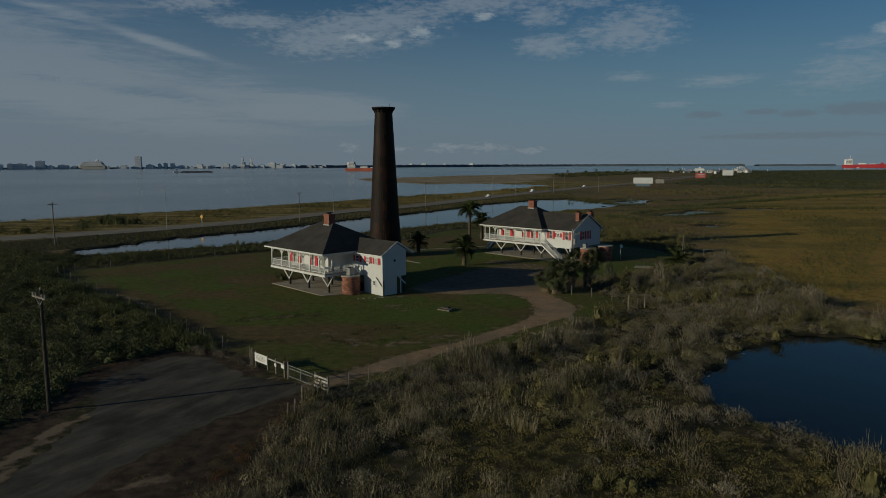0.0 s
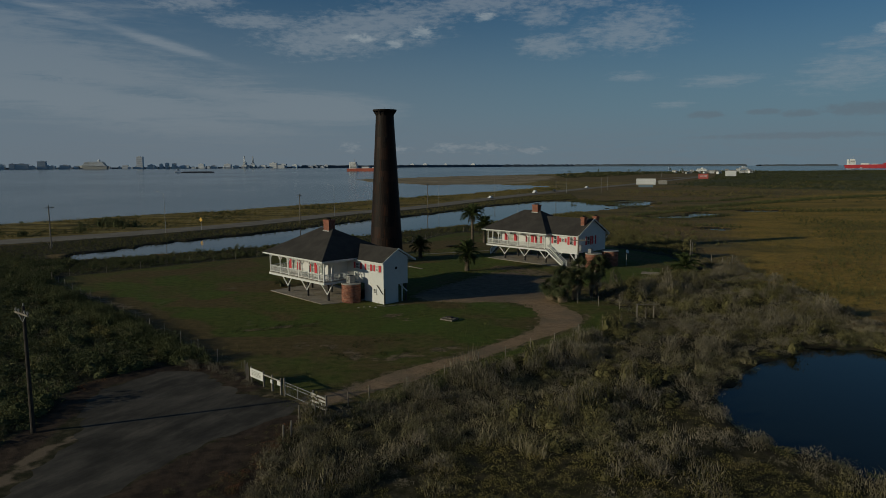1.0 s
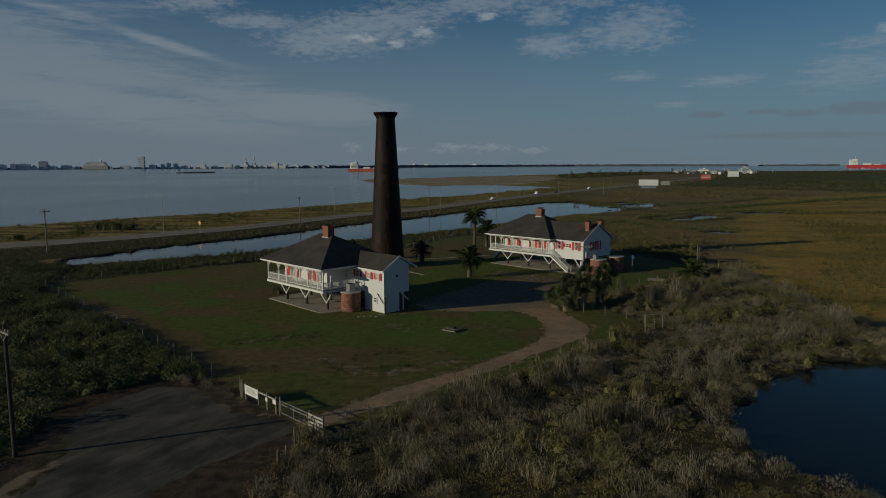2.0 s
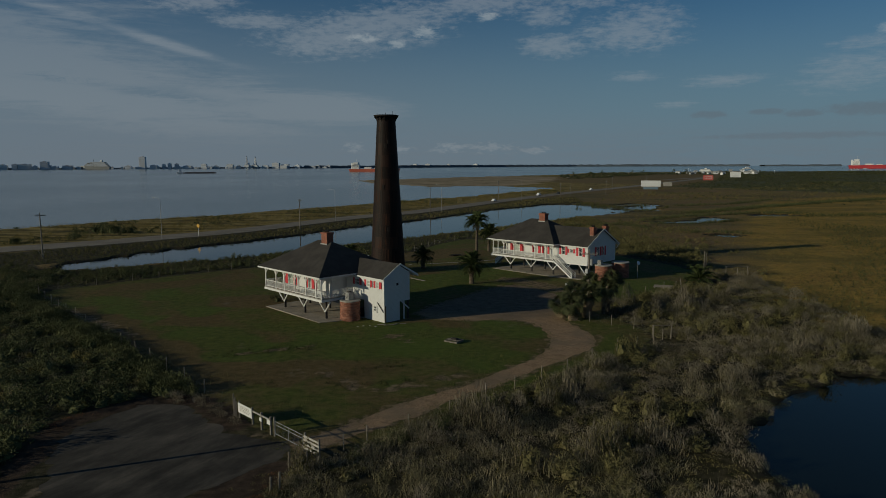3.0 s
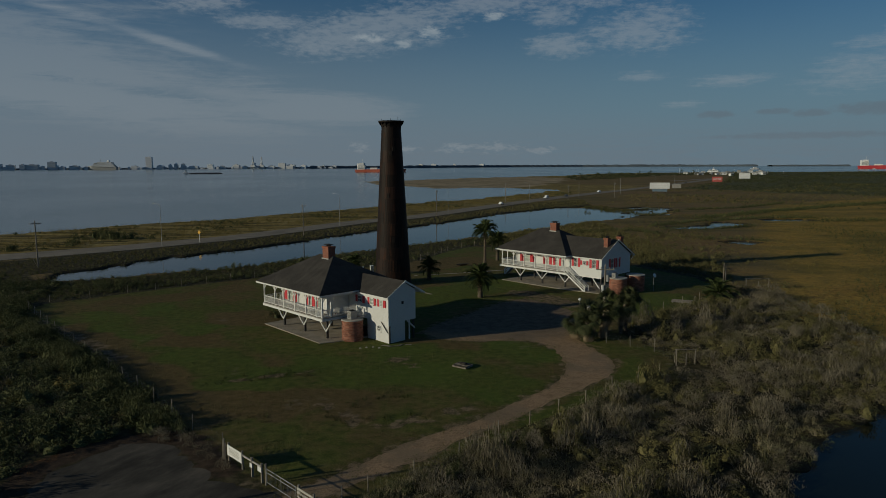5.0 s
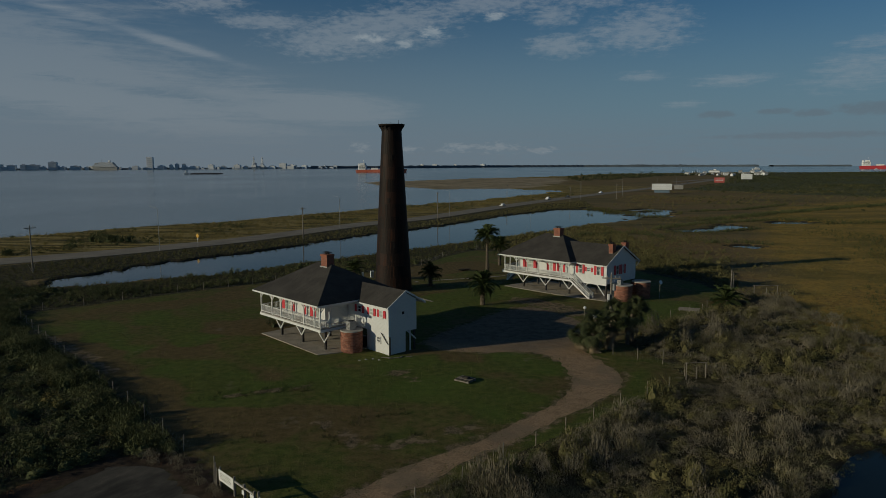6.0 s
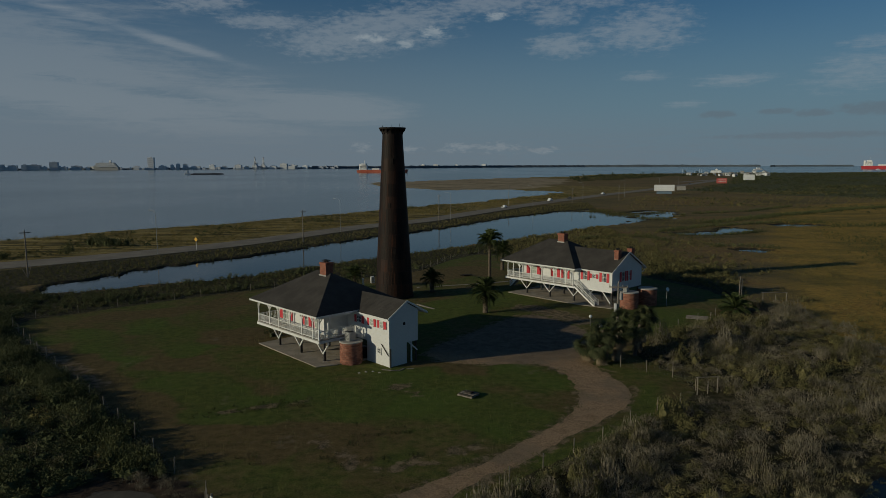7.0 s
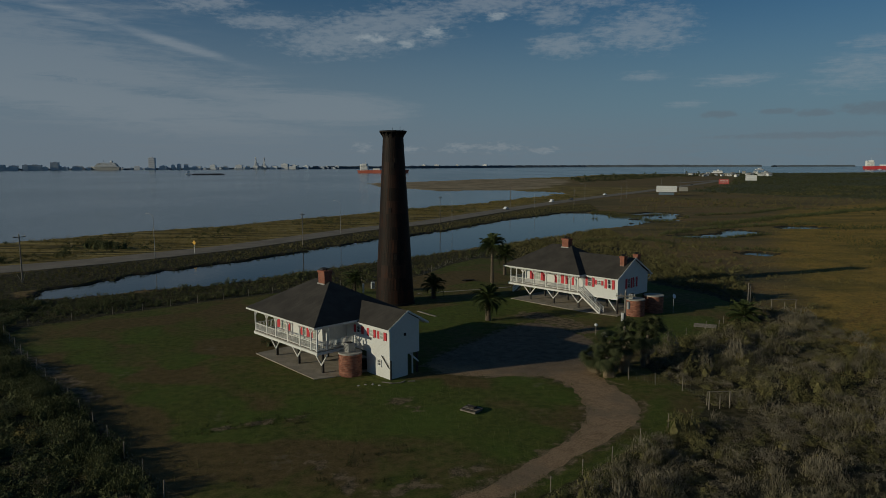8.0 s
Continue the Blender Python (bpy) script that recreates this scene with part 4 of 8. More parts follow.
def window(house, m, w, h, shutters=(1, 1), sw=0.42, glass="glass"):
    """A sash window with white frame, bars and red shutters, on a wall facing -y of m."""
    win = new("window")
    win.parent, win.matrix_basis = house, m
    part("window_frame", frame_bm(w, h, 0.09, 0.07), "white", win)
    part("pane", boxm(-w / 2 + 0.08, w / 2 - 0.08, -0.025, 0.02, -h / 2 + 0.08, h / 2 - 0.08), glass, win, "dark glass pane" if glass == "glass" else "pale curtained pane")
    bars = bmesh.new()
    box(bars, -w / 2 + 0.08, w / 2 - 0.08, -0.05, -0.027, -0.035, 0.035)
    for x in (-w / 6, w / 6):
        box(bars, x - 0.018, x + 0.018, -0.048, -0.027, -h / 2 + 0.08, h / 2 - 0.08)
    part("glazing_bar", bars, "white", win)
    part("window_sill", boxm(-w / 2 - 0.05, w / 2 + 0.05, -0.14, 0.02, -h / 2 - 0.07, -h / 2, bevel=0.01), "white", win)
    for side in (-1, 1):
        width = shutters[(side + 1) // 2] * sw
        if width:
            x0 = side * (w / 2 + width / 2 + 0.02)
            s = bmesh.new()
            box(s, x0 - width / 2, x0 + width / 2, -0.07, -0.01, -h / 2, h / 2)
            s.faces.ensure_lookup_table()
            face = min(s.faces, key=lambda f: f.calc_center_median().y)
            bmesh.ops.inset_region(s, faces=[face], thickness=min(0.06, width * 0.2), depth=-0.02)
            part("shutter", s, "red", win, "red louvred shutter")
    return win


def shared_parts():
    me = bpy.data.meshes.new("baluster")
    bm = boxm(-0.022, 0.022, -0.022, 0.022, 0.0, 0.82)
    bm.to_mesh(me)
    bm.free()
    me.materials.append(M["white"])
    return me


BALUSTER = shared_parts()


def railing(house, p, q, z, gap=0.16):
    """A porch railing from p to q with separate balusters."""
    p, q = Vector((*p, z)), Vector((*q, z))
    r = new("railing")
    r.parent = house
    part("top_rail", beamm(p + Vector((0, 0, 1.0)), q + Vector((0, 0, 1.0)), 0.11, 0.08), "white", r)
    part("bottom_rail", beamm(p + Vector((0, 0, 0.14)), q + Vector((0, 0, 0.14)), 0.08, 0.07), "white", r)
    n = int((q - p).length / gap)
    for k in range(1, n):
        again("baluster", BALUSTER, r, Matrix.Translation(p + (q - p) * k / n + Vector((0, 0, 0.15))))


def roof_shell(faces, thick=0.16):
    """A roof with a slab's thickness under its slopes."""
    bm = solid(faces)
    bmesh.ops.recalc_face_normals(bm, faces=bm.faces)
    if sum(f.normal.z for f in bm.faces) < 0:
        bmesh.ops.reverse_faces(bm, faces=bm.faces)
    r = bmesh.ops.extrude_face_region(bm, geom=bm.faces[:])
    bmesh.ops.translate(bm, verts=[v for v in r["geom"] if isinstance(v, bmesh.types.BMVert)], vec=(0, 0, thick))
    bmesh.ops.recalc_face_normals(bm, faces=bm.faces)
    return bm


def chimney(house, x0, x1, y0, y1, z0, z1, courses=True):
    """A brick stack with a corbelled head and a dark cowl; each course is a piece."""
    c = part("chimney", boxm(x0 + 0.02, x1 - 0.02, y0 + 0.02, y1 - 0.02, z0, z1 - 0.3), "mortar", house, "red brick chimney stack")
    z, k = z0 + 0.6, 0
    while z < z1 - 0.35:
        off = 0.5 if k % 2 else 0.0
        for (a, b, fixed, along) in ((x0, x1, y0, "x"), (y0, y1, x0, "y"), (x0, x1, y1, "x"), (y0, y1, x1, "y")):
            n = max(2, round((b - a) / 0.3))
            w = (b - a) / n
            for j in range(n):
                lo = a + (j + off * 0.5) * w + 0.012
                hi = min(b, lo + w - 0.024)
                bm = bmesh.new()
                if along == "x":
                    box(bm, lo, hi, fixed - 0.015, fixed + 0.03 if fixed == y0 else fixed + 0.015, z, z + 0.13)
                else:
                    box(bm, fixed - 0.015, fixed + 0.015, lo, hi, z, z + 0.13)
                part("brick", bm, "brick", c)
        z += 0.155
        k += 1
    part("chimney_head", boxm(x0 - 0.08, x1 + 0.08, y0 - 0.08, y1 + 0.08, z1 - 0.32, z1 - 0.02, bevel=0.02), "brick", c)
    bm = bmesh.new()
    for sx in (0.3, 0.7):
        cone(bm, x0 + (x1 - x0) * sx, (y0 + y1) / 2, z1 - 0.04, z1 + 0.2, 0.16, 0.13, 10)
    box(bm, x0 + 0.1, x1 - 0.1, y0 + 0.15, y1 - 0.15, z1 + 0.2, z1 + 0.26)
    part("chimney_cap", bm, "iron_dark", c, "dark metal cowl")


def stairs(house, top, bottom, width, across):
    """Straight wooden stairs between two points of their middle line."""
    s = new("stairs")
    s.parent = house
    t, b, a = Vector(top), Vector(bottom), Vector(across).normalized() * width / 2
    n = max(3, round((t.z - b.z) / 0.19))
    for side in (-1, 1):
        part("stringer", beamm(t + a * side - Vector((0, 0, 0.1)), b + a * side + Vector((0, 0, 0.02)), 0.07, 0.26), "white", s)
        part("handrail", beamm(t + a * side + Vector((0, 0, 0.95)), b + a * side + Vector((0, 0, 0.98)), 0.08, 0.1), "white", s)
        part("handrail", beamm(t + a * side + Vector((0, 0, 0.5)), b + a * side + Vector((0, 0, 0.52)), 0.05, 0.08), "white", s)
        part("newel", beamm(b + a * side, b + a * side + Vector((0, 0, 1.1)), 0.13), "white", s)
        for k in range(1, n, 1):
            p = b.lerp(t, k / n) + a * side
            again("baluster", BALUSTER, s, Matrix.Translation(p + Vector((0, 0, 0.1))))
    d = (b - t)
    d.z = 0
    d.normalize()
    for k in range(1, n):
        p = b.lerp(t, k / n)
        bm = bmesh.new()
        beam(bm, p - a, p + a, 0.04, 0.27)
        part("tread", bm, "deck", s)


def knee(house, at, along, z0=1.0, z1=2.55, reach=1.45, out=0.0):
    for s in (-1, 1):
        d = Vector(along) * s * reach
        part("brace", beamm((at[0], at[1], z0), (at[0] + d.x, at[1] + d.y - out, z1), 0.13, 0.13), "white", house)


def porch_post(house, x, y, z0, z1, along, sides=(-1, 1)):
    p = part("porch_post", beamm((x, y, z0), (x, y, z1), 0.15), "white", house)
    for s in sides:
        d = Vector(along) * s * 0.5
        part("post_bracket", beamm((x, y, z1 - 0.62), (x + d.x, y + d.y, z1 - 0.04), 0.08, 0.1), "white", p)


def verge(house, x, y0, z0, y1, z1, h=0.24, t=0.07):
    """A sloping white barge board across a gable's end, square to x."""
    lo, hi = [(y0, z0 - h * 0.55), (y1, z1 - h * 0.55)], [(y1, z1 + h * 0.45), (y0, z0 + h * 0.45)]
    ring = lo + hi
    faces = [[(x + t, *p) for p in ring], [(x, *p) for p in ring[::-1]]]
    for a, b in zip(ring, ring[1:] + ring[:1]):
        faces.append([(x, *a), (x, *b), (x + t, *b), (x + t, *a)])
    bm = solid(faces)
    bmesh.ops.recalc_face_normals(bm, faces=bm.faces)
    part("verge_board", bm, "white", house)


def eave_soffit(house, x0, x1, y0, z0, y1, z1):
    """A painted board ceiling under an overhanging slope."""
    pts = [(y0, z0), (y1, z1), (y1, z1 - 0.03), (y0, z0 - 0.03)]
    faces = [[(x1, *p) for p in pts], [(x0, *p) for p in pts[::-1]]]
    for a, b in zip(pts, pts[1:] + pts[:1]):
        faces.append([(x0, *a), (x0, *b), (x1, *b), (x1, *a)])
    bm = solid(faces)
    bmesh.ops.recalc_face_normals(bm, faces=bm.faces)
    part("soffit", bm, "white", house)


def main_block(e, roof_z, left, lx):
    """Hip-roofed block with a porch round it, raised on stilts: the same for both houses."""
    z = 3.0
    part("wall", boxm(lx, -2.4, 2.6, 11.0, z, 6.3), "siding", e, "white horizontal board walls")
    for x in (lx, -2.4):
        part("corner_board", boxm(x - 0.09, x + 0.09, 2.57, 2.66, z, 6.0), "white", e)
    part("porch_floor", boxm(left + 0.6, -0.5, 0.65, 11.6, z - 0.12, z, bevel=0.02), "deck", e, "grey boarded porch floor")
    part("fascia_beam", boxm(left + 0.6, -0.5, 0.62, 0.82, z - 0.42, z - 0.124), "white", e)
    part("fascia_beam", boxm(-0.68, -0.48, 0.84, 6.0, z - 0.42, z - 0.124), "white", e)
    part("fascia_beam", boxm(left + 0.58, left + 0.78, 0.84, 11.6, z - 0.42, z - 0.124), "white", e)
    for y in (3.2, 6.2, 9.4, 11.4):
        part("floor_joist", boxm(left + 0.8, -0.7, y - 0.09, y + 0.09, z - 0.4, z - 0.125), "stilt", e)
    r0, r1 = left + 6.0, -6.6
    ez, ry = 5.93, 6.7
    back = 13.4
    faces = [[(left, 0, ez), (0, 0, ez), (r1, ry, roof_z), (r0, ry, roof_z)], [(0, 0, ez), (0, back, ez), (r1, ry, roof_z)],
             [(0, back, ez), (left, back, ez), (r0, ry, roof_z), (r1, ry, roof_z)], [(left, back, ez), (left, 0, ez), (r0, ry, roof_z)]]
    part("roof", roof_shell(faces), "shingle", e, "dark grey shingled hip roof")
    for a, b in (((left, 0), (0, 0)), ((0, 0), (0, 6.3)), ((left, 0), (left, back)), ((left, back), (0, back))):
        part("eave_board", beamm((a[0], a[1], ez - 0.01), (b[0], b[1], ez - 0.01), 0.1, 0.2), "white", e)
    part("soffit", boxm(left + 0.15, -0.15, 0.15, back - 0.15, ez - 0.11, ez - 0.06), "soffit", e)
    part("porch_plate", boxm(left + 0.7, -0.55, 0.66, 0.86, ez - 0.36, ez - 0.115), "white", e)
    part("porch_plate", boxm(-0.75, -0.55, 0.88, 6.0, ez - 0.36, ez - 0.115), "white", e)
    for x in (-1.5, -6.7, -11.9):
        for y in (2.0, 6.2, 10.6):
            part("stilt", beamm((x, y, 0), (x, y, z - 0.41), 0.26), "stilt", e)
        knee(e, (x, 1.84), (1, 0, 0), out=0.15)
    chimney(e, -8.15, -6.75, 6.0, 7.1, 8.9, 11.1)
    part("flashing", boxm(-8.26, -6.64, 5.9, 5.975, roof_z - 0.42, roof_z - 0.12), "steel_dull", e, "pale metal flashing at the chimney foot")
    return z, ez


def keeper_house_near():
    e = thing("keeper_house", pose(-4.35, -43.6, 0, 0, 0, -44.3), "white raised keeper's house with red shutters, porch and enclosed two-storey wing", "house", "keepers' houses")
    z, ez = main_block(e, 9.62, -15.9, -13.2)
    for x in (-15.0, -12.1, -9.85, -7.05, -4.35, -1.95):
        porch_post(e, x, 0.76, z, ez - 0.36, (1, 0, 0), (-1, 1) if x > -14 else (1,))
    porch_post(e, -0.66, 0.76, z, ez - 0.36, (0, 1, 0), (1,))
    porch_post(e, -0.66, 2.1, z, ez - 1.0, (0, 1, 0), ())
    porch_post(e, -15.0, 5.5, z, ez - 0.36, (0, 1, 0))
    railing(e, (-14.95, 0.76), (-0.72, 0.76), z)
    railing(e, (-0.66, 0.85), (-0.66, 5.9), z)
    railing(e, (-15.0, 0.85), (-15.0, 10.5), z, 0.2)
    for u, w, sh in ((-11.05, 1.5, (1.9, 1.9)), (-6.1, 0.85, (1.4, 1.5)), (-3.9, 0.8, (0.9, 0))):
        window(e, Matrix.Translation((u, 2.57, 4.35)), w, 1.5, sh, glass="curtain")
    part("door", boxm(-2.43, -2.36, 3.6, 4.5, z + 0.02, z + 2.1, bevel=0.01), "white", e, "white panelled porch door")
    # two-storey wing
    part("wing_wall", boxm(-2.3, 5.95, 6.05, 10.5, 2.55, 5.78), "siding", e, "white boarded upper storey")
    part("wing_lower_wall", boxm(1.6, 5.9, 6.09, 8.75, 0, 2.6), "siding", e, "white boarded lower storey")
    part("gable_wall", solid([[(5.95, 6.05, 5.76), (5.95, 10.5, 5.76), (5.95, 10.5, 6.35), (5.95, 8.7, 7.42)], [(5.8, 6.05, 5.76), (5.8, 8.7, 7.42), (5.8, 10.5, 6.35), (5.8, 10.5, 5.76)],
                              [(5.95, 6.05, 5.76), (5.95, 8.7, 7.42), (5.8, 8.7, 7.42), (5.8, 6.05, 5.76)], [(5.95, 8.7, 7.42), (5.95, 10.5, 6.35), (5.8, 10.5, 6.35), (5.8, 8.7, 7.42)]]), "siding", e)
    ry, rz = 8.75, 7.5
    part("wing_roof", roof_shell([[(-3.5, 5.85, 5.68), (6.05, 5.85, 5.68), (6.05, ry, rz), (-3.5, ry, rz)], [(-3.5, ry, rz), (6.05, ry, rz), (6.05, 11.9, 5.72), (-3.5, 11.9, 5.72)]], 0.14), "shingle", e, "dark shingled gable roof")
    verge(e, 6.055, 5.8, 5.78, ry, rz + 0.1)
    verge(e, 6.055, ry, rz + 0.1, 11.95, 5.8)
    eave_soffit(e, 0.2, 6.05, 10.52, 6.47, 11.88, 5.7)
    part("eave_board", beamm((-0.1, 5.83, 5.72), (6.1, 5.83, 5.72), 0.08, 0.18), "white", e)
    part("corner_board", boxm(5.86, 5.97, 6.02, 6.12, 0, 5.7), "white", e)
    for u, w, h, sh in ((0.25, 0.95, 0.9, (1.05, 1.05)), (2.7, 0.8, 0.9, (1.0, 0.95)), (4.62, 0.72, 0.9, (0.95, 1.15))):
        window(e, Matrix.Translation((u, 6.02, 4.93)), w, h, sh, glass="curtain" if u > 1 else "glass")
    window(e, Matrix.Translation((4.05, 6.06, 1.66)), 0.7, 0.75, (0, 0))
    part("vent", boxm(5.95, 5.99, 8.15, 8.5, 4.75, 5.1, bevel=0.01), "dark", e, "small dark gable vent")
    # posts and braces under the overhanging upper storey
    part("stilt", beamm((5.75, 10.3, 0), (5.75, 10.3, 2.55), 0.2), "stilt", e)
    part("stilt", beamm((-1.2, 10.3, 0), (-1.2, 10.3, 2.55), 0.2), "stilt", e)
    part("brace", beamm((5.9, 10.4, 1.35), (5.9, 9.1, 2.5), 0.14), "white", e)
    part("stilt", beamm((5.75, 9.6, 0), (5.75, 9.6, 2.55), 0.14), "white", e)
    part("pipe", beamm((6.05, 6.12, 0), (6.05, 6.12, 2.25), 0.2, segs=10), "stilt", e, "dark upright drain pipe")
    part("rod", beamm((4.7, 5.98, 2.55), (5.95, 5.98, 1.35), 0.05), "stilt", e)
    part("rod", beamm((4.5, 5.98, 2.6), (5.8, 5.98, 1.4), 0.05), "stilt", e)
    return e


def keeper_house_far():
    e = thing("keeper_house", pose(31.3, -6.26, 0, 0, 0, -44.3), "white raised keeper's house, red shutters, front stairs, wide gabled wing", "house", "keepers' houses")
    z, ez = main_block(e, 9.75, -16.7, -13.6)
    for x in (-15.5, -14.2, -12.7, -10.1, -7.5, -5.0, -2.4):
        porch_post(e, x, 0.76, z, ez - 0.36, (1, 0, 0), (-1, 1) if x > -14 else ())
    porch_post(e, -0.85, 0.76, z, ez - 0.36, (1, 0, 0), (-1,))
    porch_post(e, -15.8, 5.45, z, ez - 0.36, (0, 1, 0), ())
    railing(e, (-15.7, 0.76), (-0.9, 0.76), z)
    railing(e, (-15.8, 0.85), (-15.8, 5.4), z)
    railing(e, (-15.8, 7.0), (-15.8, 11.0), z, 0.2)
    for u, w, sh in ((-10.85, 1.5, (2.2, 2.1)), (-6.0, 0.75, (1.4, 1.4)), (-3.75, 0.75, (1.3, 1.0))):
        window(e, Matrix.Translation((u, 2.57, 4.45)), w, 1.5, sh, glass="curtain")
    # wing
    part("wing_wall", boxm(-2.3, 6.1, 1.85, 11.0, 2.7, 5.98), "siding", e, "white boarded wing walls")
    gp, gz = 6.6, 8.72
    part("gable_wall", solid([[(6.1, 1.85, 5.96), (6.1, 11.0, 5.96), (6.1, 11.0, 6.1), (6.1, gp, gz)], [(5.95, 1.85, 5.96), (5.95, gp, gz), (5.95, 11.0, 6.1), (5.95, 11.0, 5.96)],
                              [(6.1, 1.85, 5.96), (6.1, gp, gz), (5.95, gp, gz), (5.95, 1.85, 5.96)], [(6.1, gp, gz), (6.1, 11.0, 6.1), (5.95, 11.0, 6.1), (5.95, gp, gz)]]), "siding", e)
    part("wing_roof", roof_shell([[(-3.6, 1.5, 5.78), (6.35, 1.5, 5.78), (6.35, gp, gz + 0.06), (-7, gp, gz + 0.06)], [(-7, gp, gz + 0.06), (6.35, gp, gz + 0.06), (6.35, 12.0, 5.66), (-3.6, 12.0, 5.66)]], 0.14), "shingle", e, "dark shingled gable roof")
    verge(e, 6.355, 1.45, 5.87, gp, gz + 0.16)
    verge(e, 6.355, gp, gz + 0.16, 12.05, 5.74)
    eave_soffit(e, 0.2, 6.35, 11.02, 6.19, 11.98, 5.63)
    part("eave_board", beamm((-0.3, 1.48, 5.82), (6.4, 1.48, 5.82), 0.08, 0.2), "white", e)
    part("verge_bracket", beamm((6.3, 11.0, 5.0), (6.3, 11.8, 5.7), 0.09), "white", e)
    part("corner_board", boxm(6.0, 6.12, 1.82, 1.93, 2.7, 5.75), "white", e)
    part("fascia_beam", boxm(-0.4, 6.1, 1.82, 2.0, 2.45, 2.7), "white", e)
    for u, w, h, zz, sh in ((0.85, 0.85, 1.55, 4.88, (1.1, 1.0)), (2.62, 0.8, 0.75, 4.92, (0.9, 0.9)), (4.62, 0.85, 1.55, 4.9, (1.2, 1.1))):
        window(e, Matrix.Translation((u, 1.82, zz)), w, h, sh)
    for v, w, sh in ((5.05, 0.95, (1.2, 1.2)), (6.85, 0.6, (0.6, 1.1))):
        window(e, Matrix.Translation((6.13, v, 4.87)) @ Matrix.Rotation(math.pi / 2, 4, "Z"), w, 1.65, sh)
    for x, y in ((1.3, 2.3), (1.3, 6.2), (5.8, 2.3), (5.8, 6.2), (5.8, 10.4), (1.3, 10.4)):
        part("stilt", beamm((x, y, 0), (x, y, 2.7), 0.26), "stilt", e)
    knee(e, (1.3, 2.15), (1, 0, 0), 1.4, 2.5, 1.1, 0.2)
    part("brace", beamm((5.75, 1.95, 0.7), (4.2, 1.95, 2.5), 0.14), "white", e)
    chimney(e, 4.75, 5.55, 4.4, 5.3, 7.2, 9.3)
    chimney(e, 4.75, 5.55, 8.5, 9.4, 7.2, 9.25)
    stairs(e, (-0.55, 1.15, 3.0), (3.6, 1.15, 0.0), 1.15, (0, 1, 0))
    stairs(e, (-16.1, 6.2, 3.0), (-19.2, 6.2, 0.0), 1.1, (0, 1, 0))
    return e


keeper_house_near()
keeper_house_far()


def concrete_slab(x, y, pts, label):
    m = pose(x, y, 0, 0, 0, -44.3)
    ob = part("pavement", poly_prism(pts, -0.2, 0.09), "concrete")
    ob.matrix_basis = m
    tagged(ob, label, "pavement", "", "structure")


concrete_slab(-4.35, -43.6, [(-14.6, 0.4), (-0.1, -0.1), (1.5, 4.0), (1.6, 9.5), (-14.6, 10.5)], "pale concrete slab under the raised house")
concrete_slab(31.3, -6.26, [(-14.9, 0.0), (0.4, -0.1), (6.6, 1.0), (6.6, 10.5), (-14.9, 10.5)], "pale concrete slab under the raised house")


# ---- brick cisterns and the air conditioners on them ----
def cistern(x, y, r, h, label, flat_top=True):
    e = thing("cistern", pose(x, y, 0), label, "cistern", "brick cisterns")
    core = part("core", cone(bmesh.new(), 0, 0, -0.1, h, r - 0.03, r - 0.03, 40), "mortar", e)
    n, courses = 22, int(h / 0.19)
    bm = bmesh.new()
    half = math.pi / n - 0.004
    vs = []
    for z in (0.0, 0.17):
        for rr in (r - 0.08, r):
            vs.append([bm.verts.new((rr * math.cos(a), rr * math.sin(a), z)) for a in (-half, 0, half)])
    for k in range(2):
        bm.faces.new((vs[1][k], vs[1][k + 1], vs[3][k + 1], vs[3][k]))
        bm.faces.new((vs[2][k], vs[3][k], vs[3][k + 1], vs[2][k + 1]))
        bm.faces.new((vs[0][k], vs[0][k + 1], vs[1][k + 1], vs[1][k]))
    first = part("brick", bm, brick_piece, core)
    count = 0
    for c in range(courses):
        for k in range(n):
            m = Matrix.Translation((0, 0, 0.01 + c * h / courses)) @ Matrix.Rotation(2 * math.pi * (k + 0.5 * (c % 2)) / n, 4, "Z")
            if count == 0:
                first.matrix_basis = m
            else:
                again("brick", first.data, core, m)
            count += 1
    part("lid", cone(bmesh.new(), 0, 0, h - 0.02, h + 0.12, r + 0.06, r + 0.03, 40), "cap", e, "pale concrete lid")
    return e


def brick_tones():
    m, n, bsdf = material("cistern_bricks", 0.88, 0.0, 0.2)
    p = where(n)
    rnd = n.add("ShaderNodeObjectInfo").outputs["Random"]
    c = n.ramp(n.math("ADD", n.math("MULTIPLY", rnd, 0.7), n.math("MULTIPLY", n.noise(1.2, p, 4.0), 0.3)), [(0.1, (0.15, 0.062, 0.042)), (0.5, (0.25, 0.105, 0.07)), (0.9, (0.34, 0.16, 0.11))])
    stain = n.step(n.noise(0.8, p, 6.0, 0.7), 0.5, 0.75)
    c = n.mix(n.math("MULTIPLY", stain, 0.6), c, col((0.1, 0.058, 0.045)))
    n.tree.links.new(c, bsdf.inputs["Base Color"])
    bump(n, bsdf, n.noise(18.0, p, 3.0), 0.6, 0.01)
    return m


brick_piece = brick_tones()


def house_point(x, y, u, v):
    """A place in the yard from a house's own plan."""
    a = radians(-44.3)
    return x + u * math.cos(a) - v * math.sin(a), y + u * math.sin(a) + v * math.cos(a)


